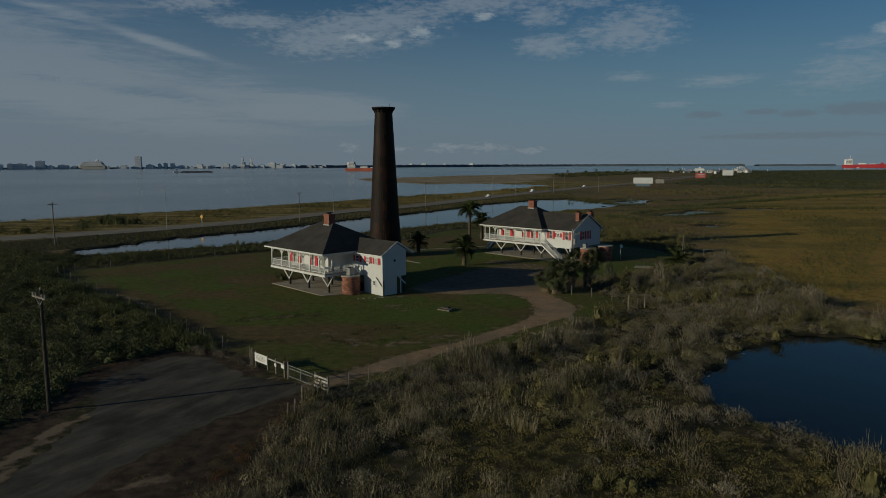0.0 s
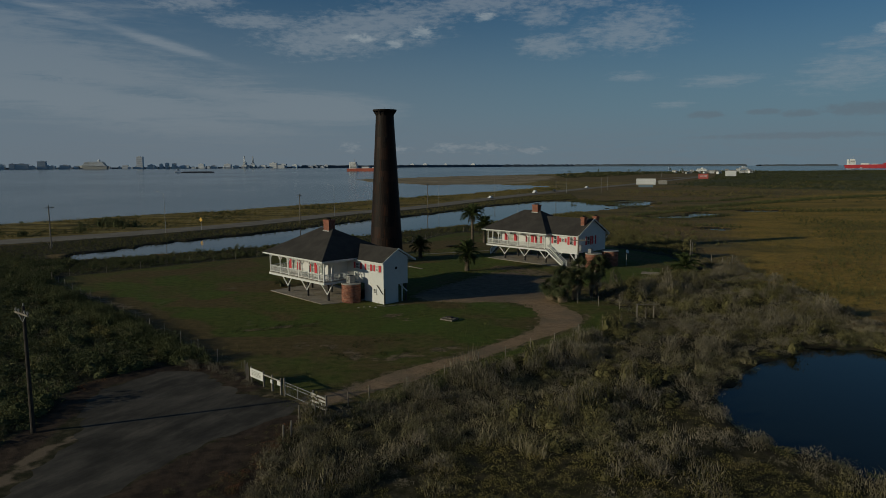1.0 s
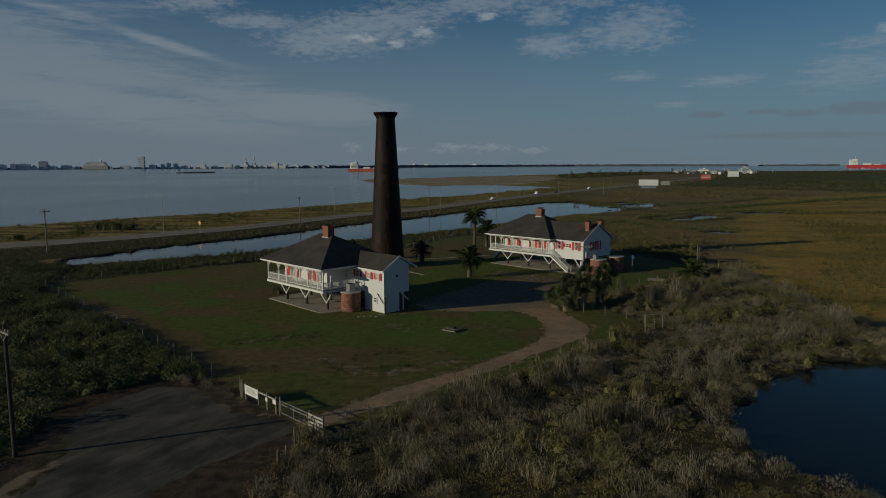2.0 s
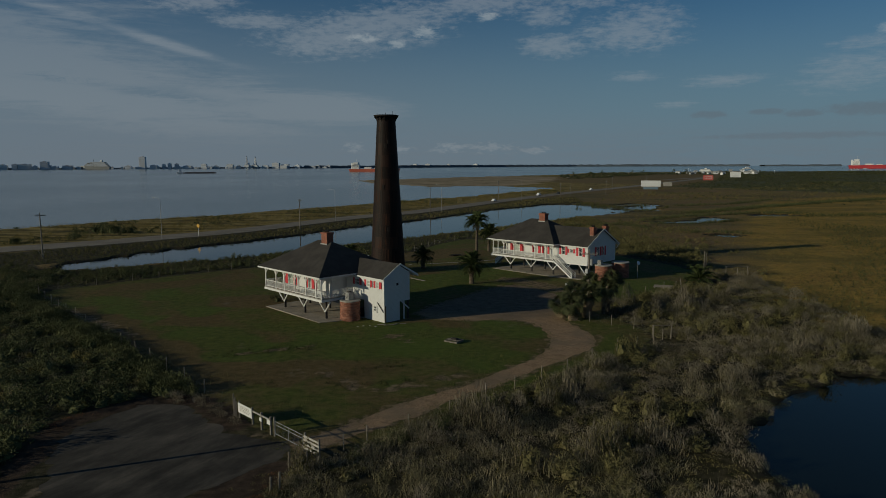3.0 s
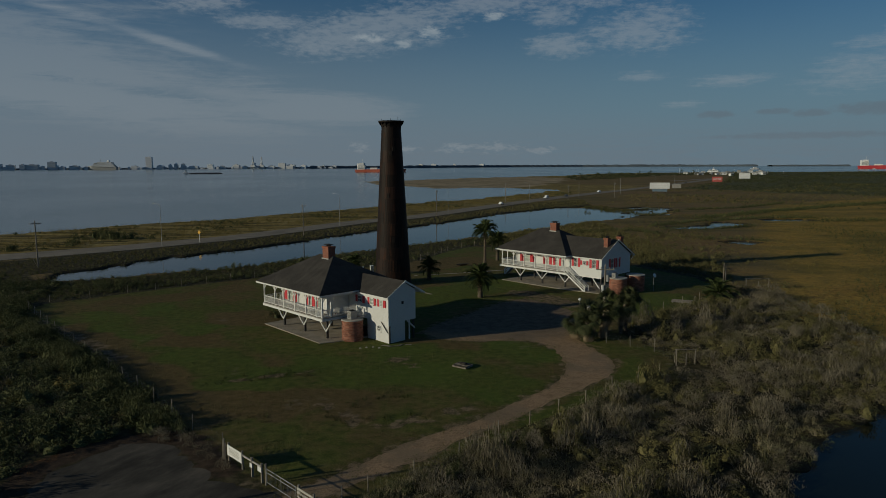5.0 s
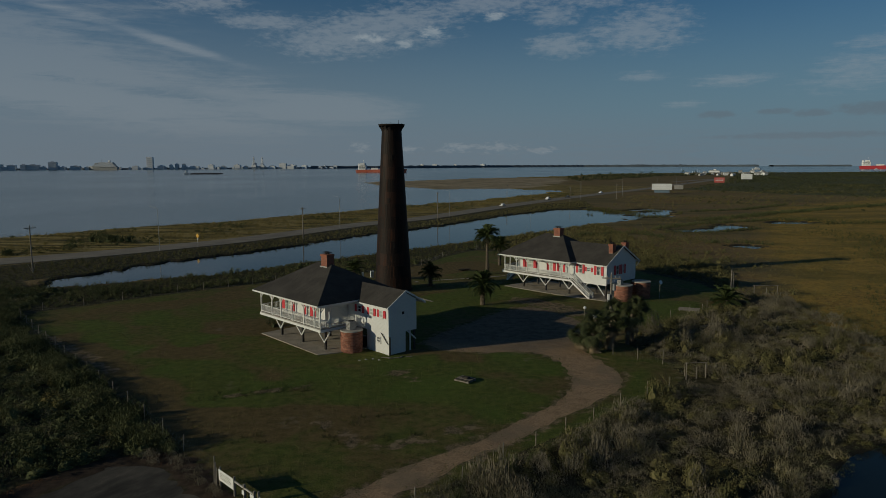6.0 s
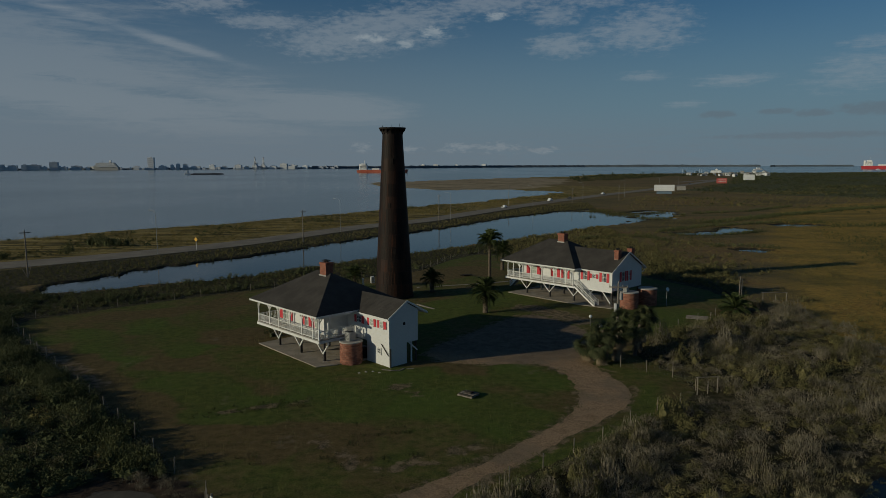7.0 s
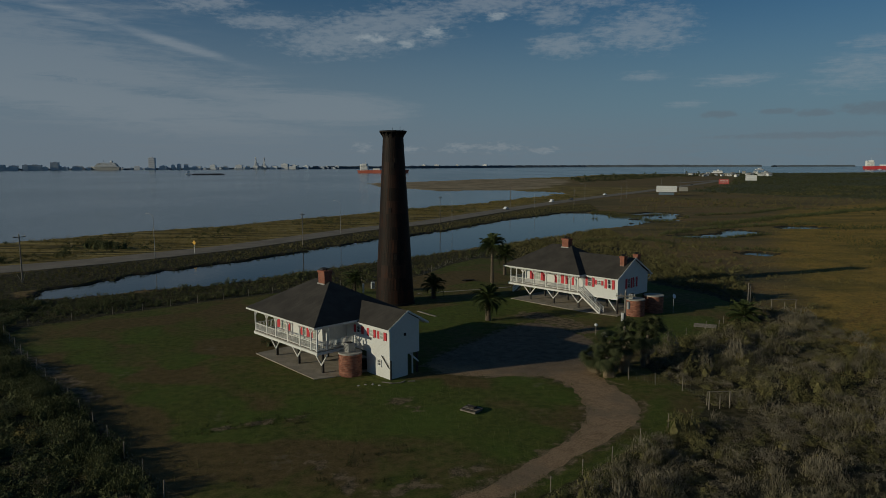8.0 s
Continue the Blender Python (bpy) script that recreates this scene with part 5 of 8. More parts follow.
def air_conditioner(x, y, z, w, h, label):
    e = thing("air_conditioner", pose(x, y, z, 0, 0, -44.3), label, "air conditioner", "air conditioners")
    part("cabinet", boxm(-w / 2, w / 2, -w / 2, w / 2, 0, h, bevel=0.03), "steel_dull", e)
    part("fan_guard", cone(bmesh.new(), 0, 0, h - 0.01, h + 0.04, w * 0.4, w * 0.36, 18), "dark", e)
    for s in range(5):
        zz = h * (0.18 + 0.15 * s)
        part("louvre", boxm(-w / 2 + 0.08, w / 2 - 0.08, -w / 2 - 0.02, -w / 2 - 0.002, zz, zz + 0.04), "stilt", e)


c1 = house_point(-4.35, -43.6, 1.0, 4.15)
cistern(*c1, 1.36, 2.62, "round red brick cistern beside the house porch")
air_conditioner(c1[0] - 0.05, c1[1] - 0.05, 2.74, 0.95, 1.05, "grey air conditioner unit standing on a cistern lid")
c2 = house_point(31.3, -6.26, 8.0, 4.1)
cistern(*c2, 1.5, 2.6, "low round red brick cistern with pale lid")
air_conditioner(c2[0] - 0.6, c2[1] - 0.1, 2.72, 0.75, 0.8, "pale air conditioner unit on a cistern lid")
c3 = house_point(31.3, -6.26, 8.75, 8.55)
cistern(*c3, 1.55, 2.75, "taller round red brick cistern in the house's shade")
# ---- vegetation: scattered stuff, one mesh a kind and zone ----


def leaf_bush(n, r, h, leaf, seed, cores=4, long=2.1, upright=0.6, mass=0.9):
    """Loose leaf clumps over an uneven mound of lobes; returns triangles."""
    g = np.random.RandomState(seed)
    lobes = g.uniform(-0.55, 0.55, (5, 2)) * r
    size = g.uniform(0.42, 0.8, 5)
    k = g.randint(0, 5, n)
    a, e = g.uniform(0, 6.283, n), np.arcsin(g.uniform(0.0, 1.0, n) ** 0.8)
    rr = size[k] * g.uniform(0.78, 1.06, n)
    c = np.stack([lobes[k, 0] + r * rr * np.cos(e) * np.cos(a), lobes[k, 1] + r * rr * np.cos(e) * np.sin(a), h * rr * np.sin(e) * 1.15 + 0.04 * h], -1)
    out = np.stack([np.cos(e) * np.cos(a), np.cos(e) * np.sin(a), np.sin(e) + 0.3], -1) + g.normal(0, 0.5, (n, 3))
    out /= np.linalg.norm(out, axis=1, keepdims=True)
    t2 = out * 0.75 + np.array([0, 0, upright]) + g.normal(0, 0.33, (n, 3))
    t2 /= np.linalg.norm(t2, axis=1, keepdims=True)
    t1 = np.cross(t2, g.normal(0, 1, (n, 3)))
    t1 /= np.linalg.norm(t1, axis=1, keepdims=True)
    s = (leaf * g.uniform(0.6, 1.5, n))[:, None]
    leaves = np.stack([c - t1 * s * 0.3, c + t1 * s * 0.3, c + t2 * s * long], 1)
    # a lumpy inner mass behind the leaves of each lobe
    core = []
    ring, k7 = [0.0, 0.4, 0.8, 1.2, 1.571], 7
    for j in range(cores):
        bumps = g.uniform(0.72, 1.0, (5, k7))

        def at(i, q, j=j, bumps=bumps):
            b, w = bumps[i, q % k7 if i < 4 else 0] * size[j] * mass, 6.283 * (q + 0.5 * (i % 2)) / k7
            return lobes[j, 0] + r * b * math.cos(ring[i]) * math.cos(w), lobes[j, 1] + r * b * math.cos(ring[i]) * math.sin(w), h * b * 1.12 * math.sin(ring[i])

        for i in range(4):
            for q in range(k7):
                core.append([at(i, q), at(i, q + 1), at(i + 1, q)])
                if i < 3:
                    core.append([at(i, q + 1), at(i + 1, q + 1), at(i + 1, q)])
    return np.concatenate([leaves, np.array(core).reshape(-1, 3, 3)])


def blade_tuft(n, r, h, width, seed, lean=0.5, bend=0.35):
    """Arching grass blades from one root: two triangles each."""
    g = np.random.RandomState(seed)
    a = g.uniform(0, 6.283, n)
    root = np.stack([r * 0.45 * g.uniform(-1, 1, n), r * 0.45 * g.uniform(-1, 1, n), np.zeros(n)], -1)
    ln = h * g.uniform(0.55, 1.1, n)
    tilt = lean * g.uniform(0.1, 1.0, n)
    d = np.stack([np.cos(a) * np.sin(tilt), np.sin(a) * np.sin(tilt), np.cos(tilt)], -1)
    mid = root + d * (ln * 0.6)[:, None]
    t2 = tilt + bend * g.uniform(0.3, 1.6, n)
    tip = mid + np.stack([np.cos(a) * np.sin(t2), np.sin(a) * np.sin(t2), np.cos(t2)], -1) * (ln * 0.45)[:, None]
    b = g.uniform(0, 6.283, n)
    side = np.stack([np.cos(b), np.sin(b), np.zeros(n)], -1) * (width * g.uniform(0.6, 1.3, n))[:, None]
    return np.concatenate([np.stack([root - side * 0.6, root + side * 0.6, mid + side * 0.5], 1), np.stack([mid - side * 0.45, mid + side * 0.5, tip], 1)])


def scatter_points(poly, density, seed, keep=None, wet=False):
    g = np.random.RandomState(seed)
    xs, ys = [p[0] for p in poly], [p[1] for p in poly]
    step = 1 / math.sqrt(density)
    X, Y = np.meshgrid(np.arange(min(xs), max(xs), step), np.arange(min(ys), max(ys), step))
    x, y = (X + g.uniform(-0.55, 0.55, X.shape) * step).ravel(), (Y + g.uniform(-0.55, 0.55, Y.shape) * step).ravel()
    ok = inside(poly, x, y)
    x, y = x[ok], y[ok]
    ok = np.ones(x.shape, bool)
    if not wet:
        ok = (water_depth(x, y) < -0.35) & (depth_in(DRIVE, x, y) < -0.5) & (depth_in(LOT, x, y) < -0.4) & (line_distance(ROAD_MID, x, y) > 9.0)
    if keep is not None:
        ok &= keep(x, y, g)
    return x[ok], y[ok], g


def grow(name, mat, poly, density, templates, seed, label, category, size=(0.7, 1.25), keep=None, tall=None, wet=False):
    x, y, g = scatter_points(poly, density, seed, keep, wet)
    z = np.maximum(height(x, y), -0.4)
    s = g.uniform(*size, len(x))
    zs = s * g.uniform(0.8, 1.2, len(x)) * (tall(x, y) if tall is not None else 1.0)
    rot, pick = g.uniform(0, 6.283, len(x)), g.randint(0, len(templates), len(x))
    out = []
    for k, t in enumerate(templates):
        i = np.nonzero(pick == k)[0]
        c, sn = np.cos(rot[i])[:, None, None], np.sin(rot[i])[:, None, None]
        si = s[i][:, None, None]
        X = (t[None, :, :, 0] * c - t[None, :, :, 1] * sn) * si + x[i][:, None, None]
        Y = (t[None, :, :, 0] * sn + t[None, :, :, 1] * c) * si + y[i][:, None, None]
        Z = t[None, :, :, 2] * zs[i][:, None, None] + z[i][:, None, None] - 0.03
        out.append(np.stack([X, Y, Z], -1).reshape(-1, 3, 3))
    tri_mesh(name, np.concatenate(out), mat, label, category)


BUSH = [leaf_bush(310, 1.0, 1.1, 0.115, s, 2, 0.85, 0.12, 0.7) for s in range(6)]
TWIG = [leaf_bush(330, 0.95, 1.15, 0.05, 300 + s, 0, 3.4, 0.7) for s in range(6)]
BUSH_LOW = [leaf_bush(110, 0.85, 0.42, 0.07, 20 + s, 0, 1.2, 0.3) for s in range(5)]
TUSSOCK = [np.concatenate([blade_tuft(84, 1.5, 1.15, 0.019, 260 + s, 0.5, 0.5), blade_tuft(16, 1.3, 0.7, 0.1, 280 + s, 0.6, 0.3)]) for s in range(6)]
BUSH_MID = [leaf_bush(125, 0.95, 1.1, 0.17, 30 + s, 1, 0.85, 0.12, 0.75) for s in range(5)]
BUSH_FAR = [leaf_bush(56, 1.1, 1.2, 0.38, 40 + s, 0, 0.8, 0.1) for s in range(5)]
TUFT = [blade_tuft(12, 0.6, 0.5, 0.045, 80 + s, 0.6, 0.4) for s in range(5)]
REED = [blade_tuft(18, 0.7, 0.85, 0.05, 100 + s, 0.4, 0.3) for s in range(5)]
TREE_FAR = [leaf_bush(28, 3.2, 3.2, 1.3, 120 + s, 0, 0.9, 0.2) for s in range(5)]

RIGHT = [(5.6, -84.5), (10, -79.4), (16, -72.6), (22, -67), (28, -60.5), (34, -55.5), (37.2, -51), (37.2, -46), (35, -41), (36, -33), (39, -29), (47, -22), (54.5, -14), (61, -3), (67, -8), (67, -30), (65, -52),
         (66, -62), (68, -66), (46, -104), (-2.0, -105), (2.2, -102), (1.8, -94), (2.2, -88)]
LEFT = [(-57, -22), (-55, -26.2), (-43, -39.5), (-26, -55.7), (-11, -71.8), (-13, -72.8), (-17.6, -78), (-17.6, -86), (-18.8, -97), (-24, -98), (-52, -60), (-84, -18), (-80, -6), (-62, -3)]
STRIP = [(-57, -20), (-46, -9.2), (-36, 0.4), (-28.6, 6.5), (-9.6, 20.2), (2.0, 31.6), (7.8, 48), (15, 60), (24, 82), (8, 72), (-11, 48.5), (-25, 32.5), (-37, 18), (-44, 13.5), (-58, 2.2), (-84, -2)]
BEHIND = [(17, 60.5), (31, 54), (47, 32), (59.5, 9), (63, -2), (66, 10), (70, 30), (66, 70), (64, 140), (46, 118), (32, 98), (21, 84)]
SHORE = [(-128, 20), (-107, 40), (-93, 53), (-83, 62), (-73, 75), (-62, 86), (-50, 107), (-37, 134), (-27, 152), (-11, 169), (14, 232), (48, 300), (96, 392), (80, 430), (60, 388), (38, 348), (18, 303), (-4, 280), (-21, 258), (-38, 222), (-51, 200), (-71, 174), (-86, 146), (-102, 132), (-117, 118), (-128, 102), (-150, 70)]
MARSH = [(63, 20), (66, -10), (67, -32), (65, -56), (74, -50), (92, -10), (140, 60), (190, 150), (150, 190), (120, 190), (100, 168), (80, 148), (66, 135), (66, 70)]


def patches(scale, seed, lo, hi):
    """Keeps plants in uneven patches."""
    return lambda x, y, g: wave(x, y, scale, seed) > g.uniform(lo, hi, x.shape)


def clear_fence(x, y, g):
    return (depth_in(LAWN, x, y) < -0.5) & (np.hypot(x - 38.0, y + 53.0) > 2.4) & (np.hypot(x - 55.8, y + 12.8) > 3.2)


NOT_LOT = lambda x, y: (depth_in(LOT, x, y) < -2.4) & ((x < -15.8) | (y > -86))  # noqa: E731
grow("scrub", "bush", LEFT, 0.36, BUSH, 1, "dense dark green coastal scrub of rounded bushes", "shrubs", (0.75, 1.9), lambda x, y, g: clear_fence(x, y, g) & NOT_LOT(x, y), lambda x, y: 0.65 + 0.6 * np.maximum(0.0, wave(x, y, 0.55, 92)))
grow("scrub", "bush_low", LEFT, 0.09, BUSH, 38, "paler olive bushes among the dark scrub", "shrubs", (0.5, 1.1), lambda x, y, g: clear_fence(x, y, g) & NOT_LOT(x, y), lambda x, y: 0.9 + 0.3 * wave(x, y, 0.3, 31))
grow("scrub", "tussock", LEFT, 0.12, TUSSOCK, 2, "dry grass tussocks among the scrub", "shrubs", (0.6, 1.1), lambda x, y, g: clear_fence(x, y, g) & NOT_LOT(x, y))
HEDGE = [(-60, -20), (-53.5, -24.6), (-41.7, -37.2), (-25, -53.6), (-9, -71), (-11.5, -74), (-28, -57), (-46, -40), (-60, -25)]
grow("hedge", "bush", HEDGE, 1.0, BUSH, 39, "tall dark bushes pressing against the wire fence", "shrubs", (0.65, 1.15), lambda x, y, g: (depth_in(LAWN, x, y) < -0.55) & NOT_LOT(x, y), lambda x, y: 1.35 + 0.5 * wave(x, y, 0.5, 83))
grow("scrub", "bush_grey", [(-13, -71.6), (-10, -71.8), (-3.4, -78.4), (-4.4, -79.6), (-8.6, -75), (-12.6, -73.4)], 1.1, TWIG, 36, "twiggy low brush along the fence by the lot", "shrubs", (0.35, 0.8), lambda x, y, g: depth_in(LOT, x, y) < -0.3)
grow("scrub", "bush_dry", [(-13, -71.6), (-10, -71.8), (-3.4, -78.4), (-4.4, -79.6), (-8.6, -75), (-12.6, -73.4)], 0.8, TUFT, 37, "dry grass along the fence by the lot", "grass", (0.5, 1.2), lambda x, y, g: depth_in(LOT, x, y) < -0.2)
LOW_PATCH = [(14.5, -91.5), (20.5, -93.5), (27.8, -94), (32.5, -95.5), (35, -102), (32, -106), (14, -106), (15, -99.5)]
CLUMP = lambda x, y: np.maximum(0.0, wave(x, y, 0.62, 90))  # noqa: E731
LOW = lambda x, y, d=-1.0: depth_in(LOW_PATCH, x, y) > d  # noqa: E731
FEATHERY = lambda x, y: (x < 21 + 2.5 * wave(x, y, 0.3, 93)) & (y < -76)  # noqa: E731
grow("scrub", "tussock", RIGHT, 0.75, TUSSOCK, 3, "grey-green tussocks of dry upright grass", "shrubs", (0.55, 1.25), lambda x, y, g: clear_fence(x, y, g) & (wave(x, y, 0.3, 33) > g.uniform(-0.6, 0.9, x.shape) - 0.9 * FEATHERY(x, y) + 1.4 * LOW(x, y, -0.5) + 0.5 * (y > -62)), lambda x, y: 0.75 + 0.5 * CLUMP(x, y))
grow("scrub", "bush_low", RIGHT, 1.5, BUSH_LOW, 4, "low yellow-green and russet salt scrub", "shrubs", (0.5, 1.15), lambda x, y, g: clear_fence(x, y, g) & (LOW(x, y, -2.5) | (g.uniform(0, 1, x.shape) < 0.26)))
grow("scrub", "bush_olive", RIGHT, 0.42, BUSH, 5, "dark olive bushes in the rough", "shrubs", (0.45, 1.35), lambda x, y, g: clear_fence(x, y, g) & (wave(x, y, 0.2, 36) > g.uniform(-0.3, 0.9, x.shape) + 0.9 * LOW(x, y) + 0.4 * FEATHERY(x, y) - 0.5 * (y > -68) - 0.9 * (depth_in(LAWN, x, y) > -3.5)), lambda x, y: 0.65 + 1.25 * CLUMP(x, y))
grow("scrub", "bush_grey", RIGHT, 0.5, TWIG, 26, "grey-brown twiggy upright bushes in the rough", "shrubs", (0.55, 1.5), lambda x, y, g: clear_fence(x, y, g) & (wave(x, y, 0.25, 55) > g.uniform(-0.8, 0.5, x.shape) + 1.2 * LOW(x, y) + 0.7 * FEATHERY(x, y)), lambda x, y: 0.65 + 1.25 * CLUMP(x, y))
grow("scrub", "bush_dry", RIGHT, 0.3, TWIG, 40, "bleached bare twig thickets", "shrubs", (0.5, 1.3), lambda x, y, g: clear_fence(x, y, g) & (wave(x, y, 0.33, 86) > g.uniform(0.1, 1.0, x.shape) + 0.8 * LOW(x, y)), lambda x, y: 0.6 + 0.7 * CLUMP(x, y))
DRIVE_SIDE = [(5, -83), (10, -78), (22, -66), (28, -59.5), (33, -55), (37, -55), (32, -60), (25, -68), (14, -79), (7, -86.5)]
grow("hedge", "bush", DRIVE_SIDE, 1.3, BUSH, 53, "dark low bushes along the driveway fence", "shrubs", (0.4, 0.8), lambda x, y, g: (depth_in(LAWN, x, y) < -0.7) & (depth_in(LAWN, x, y) > -2.4), lambda x, y: 1.0 + 0.35 * wave(x, y, 0.6, 97))
grow("hedge", "bush", STRIP, 0.9, BUSH_MID, 54, "dark bushes crowding the back fence", "shrubs", (0.4, 0.85), lambda x, y, g: (depth_in(LAWN, x, y) < -0.6) & (depth_in(LAWN, x, y) > -2.3) & (x < 2), lambda x, y: 1.0 + 0.4 * wave(x, y, 0.4, 98))
grow("hedge", "bush", STRIP, 0.5, BUSH_MID, 6, "tangled dark bushes between fence and canal", "shrubs", (0.3, 1.0), lambda x, y, g: clear_fence(x, y, g) & (wave(x, y, 0.2, 37) > g.uniform(-0.9, 0.5, x.shape) - 0.4 * (x < -30) + 0.8 * (x > -14)), lambda x, y: (0.75 + 0.5 * wave(x, y, 0.22, 57)) * np.where(x < -18, 1.45, 1.0))
WEST = [(-108, -22), (-84, -20), (-80, -4), (-60, -2.5), (-68, 0), (-73, 4), (-78, 8), (-90, 12), (-104, 0)]
grow("hedge", "bush", WEST, 0.3, BUSH, 51, "dark scrub at the canal's blind end", "shrubs", (0.4, 1.0), patches(0.25, 95, -0.7, 0.7), lambda x, y: 0.8 + 0.5 * wave(x, y, 0.3, 96))
grow("reeds", "bank_green", WEST, 0.7, REED, 52, "rough rushes at the canal's blind end", "reeds", (0.5, 1.0))
grow("reeds", "bank_green", STRIP, 1.0, REED, 7, "brown canal-side rushes", "reeds", (0.4, 0.95), clear_fence)
grow("hedge", "bush_olive", BEHIND, 0.22, BUSH_MID, 8, "dark scrub bushes at the marsh edge", "shrubs", (0.4, 1.5), lambda x, y, g: clear_fence(x, y, g) & (wave(x, y, 0.13, 38) > g.uniform(0.0, 1.2, x.shape) - 0.8 * (y < 40)))
grow("reeds", "rush", BEHIND, 0.85, REED, 9, "olive rushes behind the yard", "reeds", (0.6, 1.2), clear_fence)
grow("reeds", "bank_green", BANK, 0.5, REED, 10, "rough green grass bank between canal and road", "reeds", (0.5, 1.0), lambda x, y, g: y < g.uniform(40, 110, x.shape))
grow("reeds", "rush", BANK, 0.5, REED, 41, "brown reeds on the bank between canal and road", "reeds", (0.5, 1.1), lambda x, y, g: y > g.uniform(10, 90, x.shape))
grow("shore_grass", "marsh_grass", SHORE, 0.3, TUFT, 11, "straw-coloured grass along the bay shore", "grass", (0.9, 2.0), patches(0.09, 41, -1.2, 0.5))
for bx, by, br in ((-98, 79, 2.6), (-94.5, 76.5, 1.9), (-97.5, 63.5, 1.7), (-95.5, 57, 1.2), (-88, 75.5, 1.5), (-105, 47, 1.0)):
    grow("shore_bush", "bush", [(bx - br, by - br), (bx + br, by - br), (bx + br, by + br), (bx - br, by + br)], 0.3, BUSH_MID, int(900 + bx), "dark rounded bush in the shore grass", "bush", (1.2, 1.9), None, lambda x, y, k=br: 0.55 + 0.6 * k)
grow("shore_scrub", "bush", SHORE, 0.09, BUSH_FAR, 12, "dark low bushes on the bay shore", "shrubs", (0.35, 1.0), lambda x, y, g: wave(x, y, 0.1, 42) > g.uniform(0.1, 1.0, x.shape) - 0.9 * (np.hypot(x + 98, y - 66) < 26))
grow("marsh_grass", "marsh_grass", MARSH, 0.48, TUFT, 13, "golden salt marsh grass", "grass", (0.5, 1.1), patches(0.12, 43, -1.2, 0.4))
grow("marsh_rush", "bank_green", MARSH, 0.5, REED, 14, "dark rush patches in the marsh", "reeds", (0.5, 1.0), patches(0.07, 44, 0.1, 0.7))
MARSH_EDGE = [(60, 2), (62, -30), (70, -20), (80, 30), (98, 95), (112, 112), (95, 108), (84, 112), (74, 120), (66, 110), (66, 60)]
grow("marsh_brush", "bush_olive", MARSH_EDGE, 0.12, BUSH_MID, 29, "dull green brush thickets on the marsh edge", "shrubs", (0.35, 1.1), patches(0.11, 63, -0.1, 0.9))


# clumps standing in the canal's shallow end and along its banks
grow("water_rush", "bank_green", [(60, 205), (80, 236), (118, 212), (110, 186), (96, 168), (78, 172)], 0.7, REED, 23, "dark rush clumps in the shallow canal end", "reeds", (0.8, 1.5), patches(0.22, 53, 0.15, 0.5), None, True)
grow("bank_rush", "bank_green", [(-76, 0), (-70, 20), (-38, 72), (0, 136), (50, 214), (84, 240), (118, 196), (60, 138), (20, 78), (-25, 26), (-60, -2)], 1.3, REED, 24, "dark rushes along the water's edge", "reeds", (0.4, 0.9), lambda x, y, g: np.abs(water_depth(x, y) + 0.5) < g.uniform(0.2, 1.0, x.shape), None, True)
grow("pond_rush", "bush", [(30, -104), (30, -60), (72, -60), (60, -104)], 2.2, BUSH_LOW, 25, "overhanging low growth round the pond", "shrubs", (0.4, 0.9), lambda x, y, g: np.abs(water_depth(x, y) + 0.5) < g.uniform(0.2, 0.9, x.shape), None, True)


def along(pts, wide):
    return lambda x, y, g: line_distance(pts, x, y) < wide * g.uniform(0.2, 1.0, x.shape)


CREEKS = (([(111, 156), (128, 170), (151, 191), (174, 208), (207, 235), (300, 290)], 5.0), ([(80, 118), (99, 137), (108, 141), (124, 150), (138, 156), (153, 155)], 2.6), ([(80, 106), (92, 106), (100, 108), (116, 119)], 2.0),
          ([(48, 94), (60, 100), (70, 103), (74, 91)], 2.2), ([(84, 76), (94, 77), (99, 71)], 1.8), ([(150, 139), (175, 143), (215, 150)], 1.8), ([(120, 205), (150, 218), (190, 260)], 2.2))
FAR_MARSH = [(44, 88), (76, 84), (84, 62), (104, 60), (180, 120), (330, 220), (330, 330), (220, 275), (110, 215), (88, 142), (60, 112)]
grow("creek_rush", "bush", FAR_MARSH, 1.1, REED, 15, "dark rushes lining the marsh creeks", "reeds", (0.9, 1.7), lambda x, y, g: np.any([along(c, w)(x, y, g) for c, w in CREEKS], axis=0))
SEDGE = [blade_tuft(6, 1.3, 0.9, 0.16, 220 + s, 0.7, 0.4) for s in range(4)]
MIDDLE = [(88, 244), (120, 214), (150, 195), (330, 300), (520, 480), (420, 640), (240, 430), (170, 440), (110, 330)]
grow("sedge", "rush", MIDDLE, 0.09, SEDGE, 33, "dull rushes over the middle marsh", "reeds", (0.6, 1.5), patches(0.05, 65, -0.3, 0.6))
grow("sedge", "marsh_grass", MIDDLE, 0.06, SEDGE, 34, "tawny grass over the middle marsh", "grass", (0.6, 1.3), patches(0.035, 66, -0.3, 0.6))
grow("marsh_brush", "woods", [(150, 230), (200, 190), (420, 330), (620, 620), (420, 700), (300, 640), (190, 420), (150, 330)], 0.012, BUSH_FAR, 16, "scattered brush over the far marsh", "shrubs", (0.4, 1.2), patches(0.03, 45, -0.2, 0.8))
grow("woods", "woods", WOODS, 0.018, TREE_FAR, 17, "low dark coastal woods in the distance", "trees", (0.22, 0.75), patches(0.022, 46, -1.3, 0.5), lambda x, y: 0.85 + 0.35 * wave(x, y, 0.02, 61))
WOODS_WEST = [(158, 780), (205, 830), (262, 925), (342, 1065), (450, 1175), (530, 1240), (480, 1340), (380, 1300), (280, 1210), (212, 1060), (166, 930)]
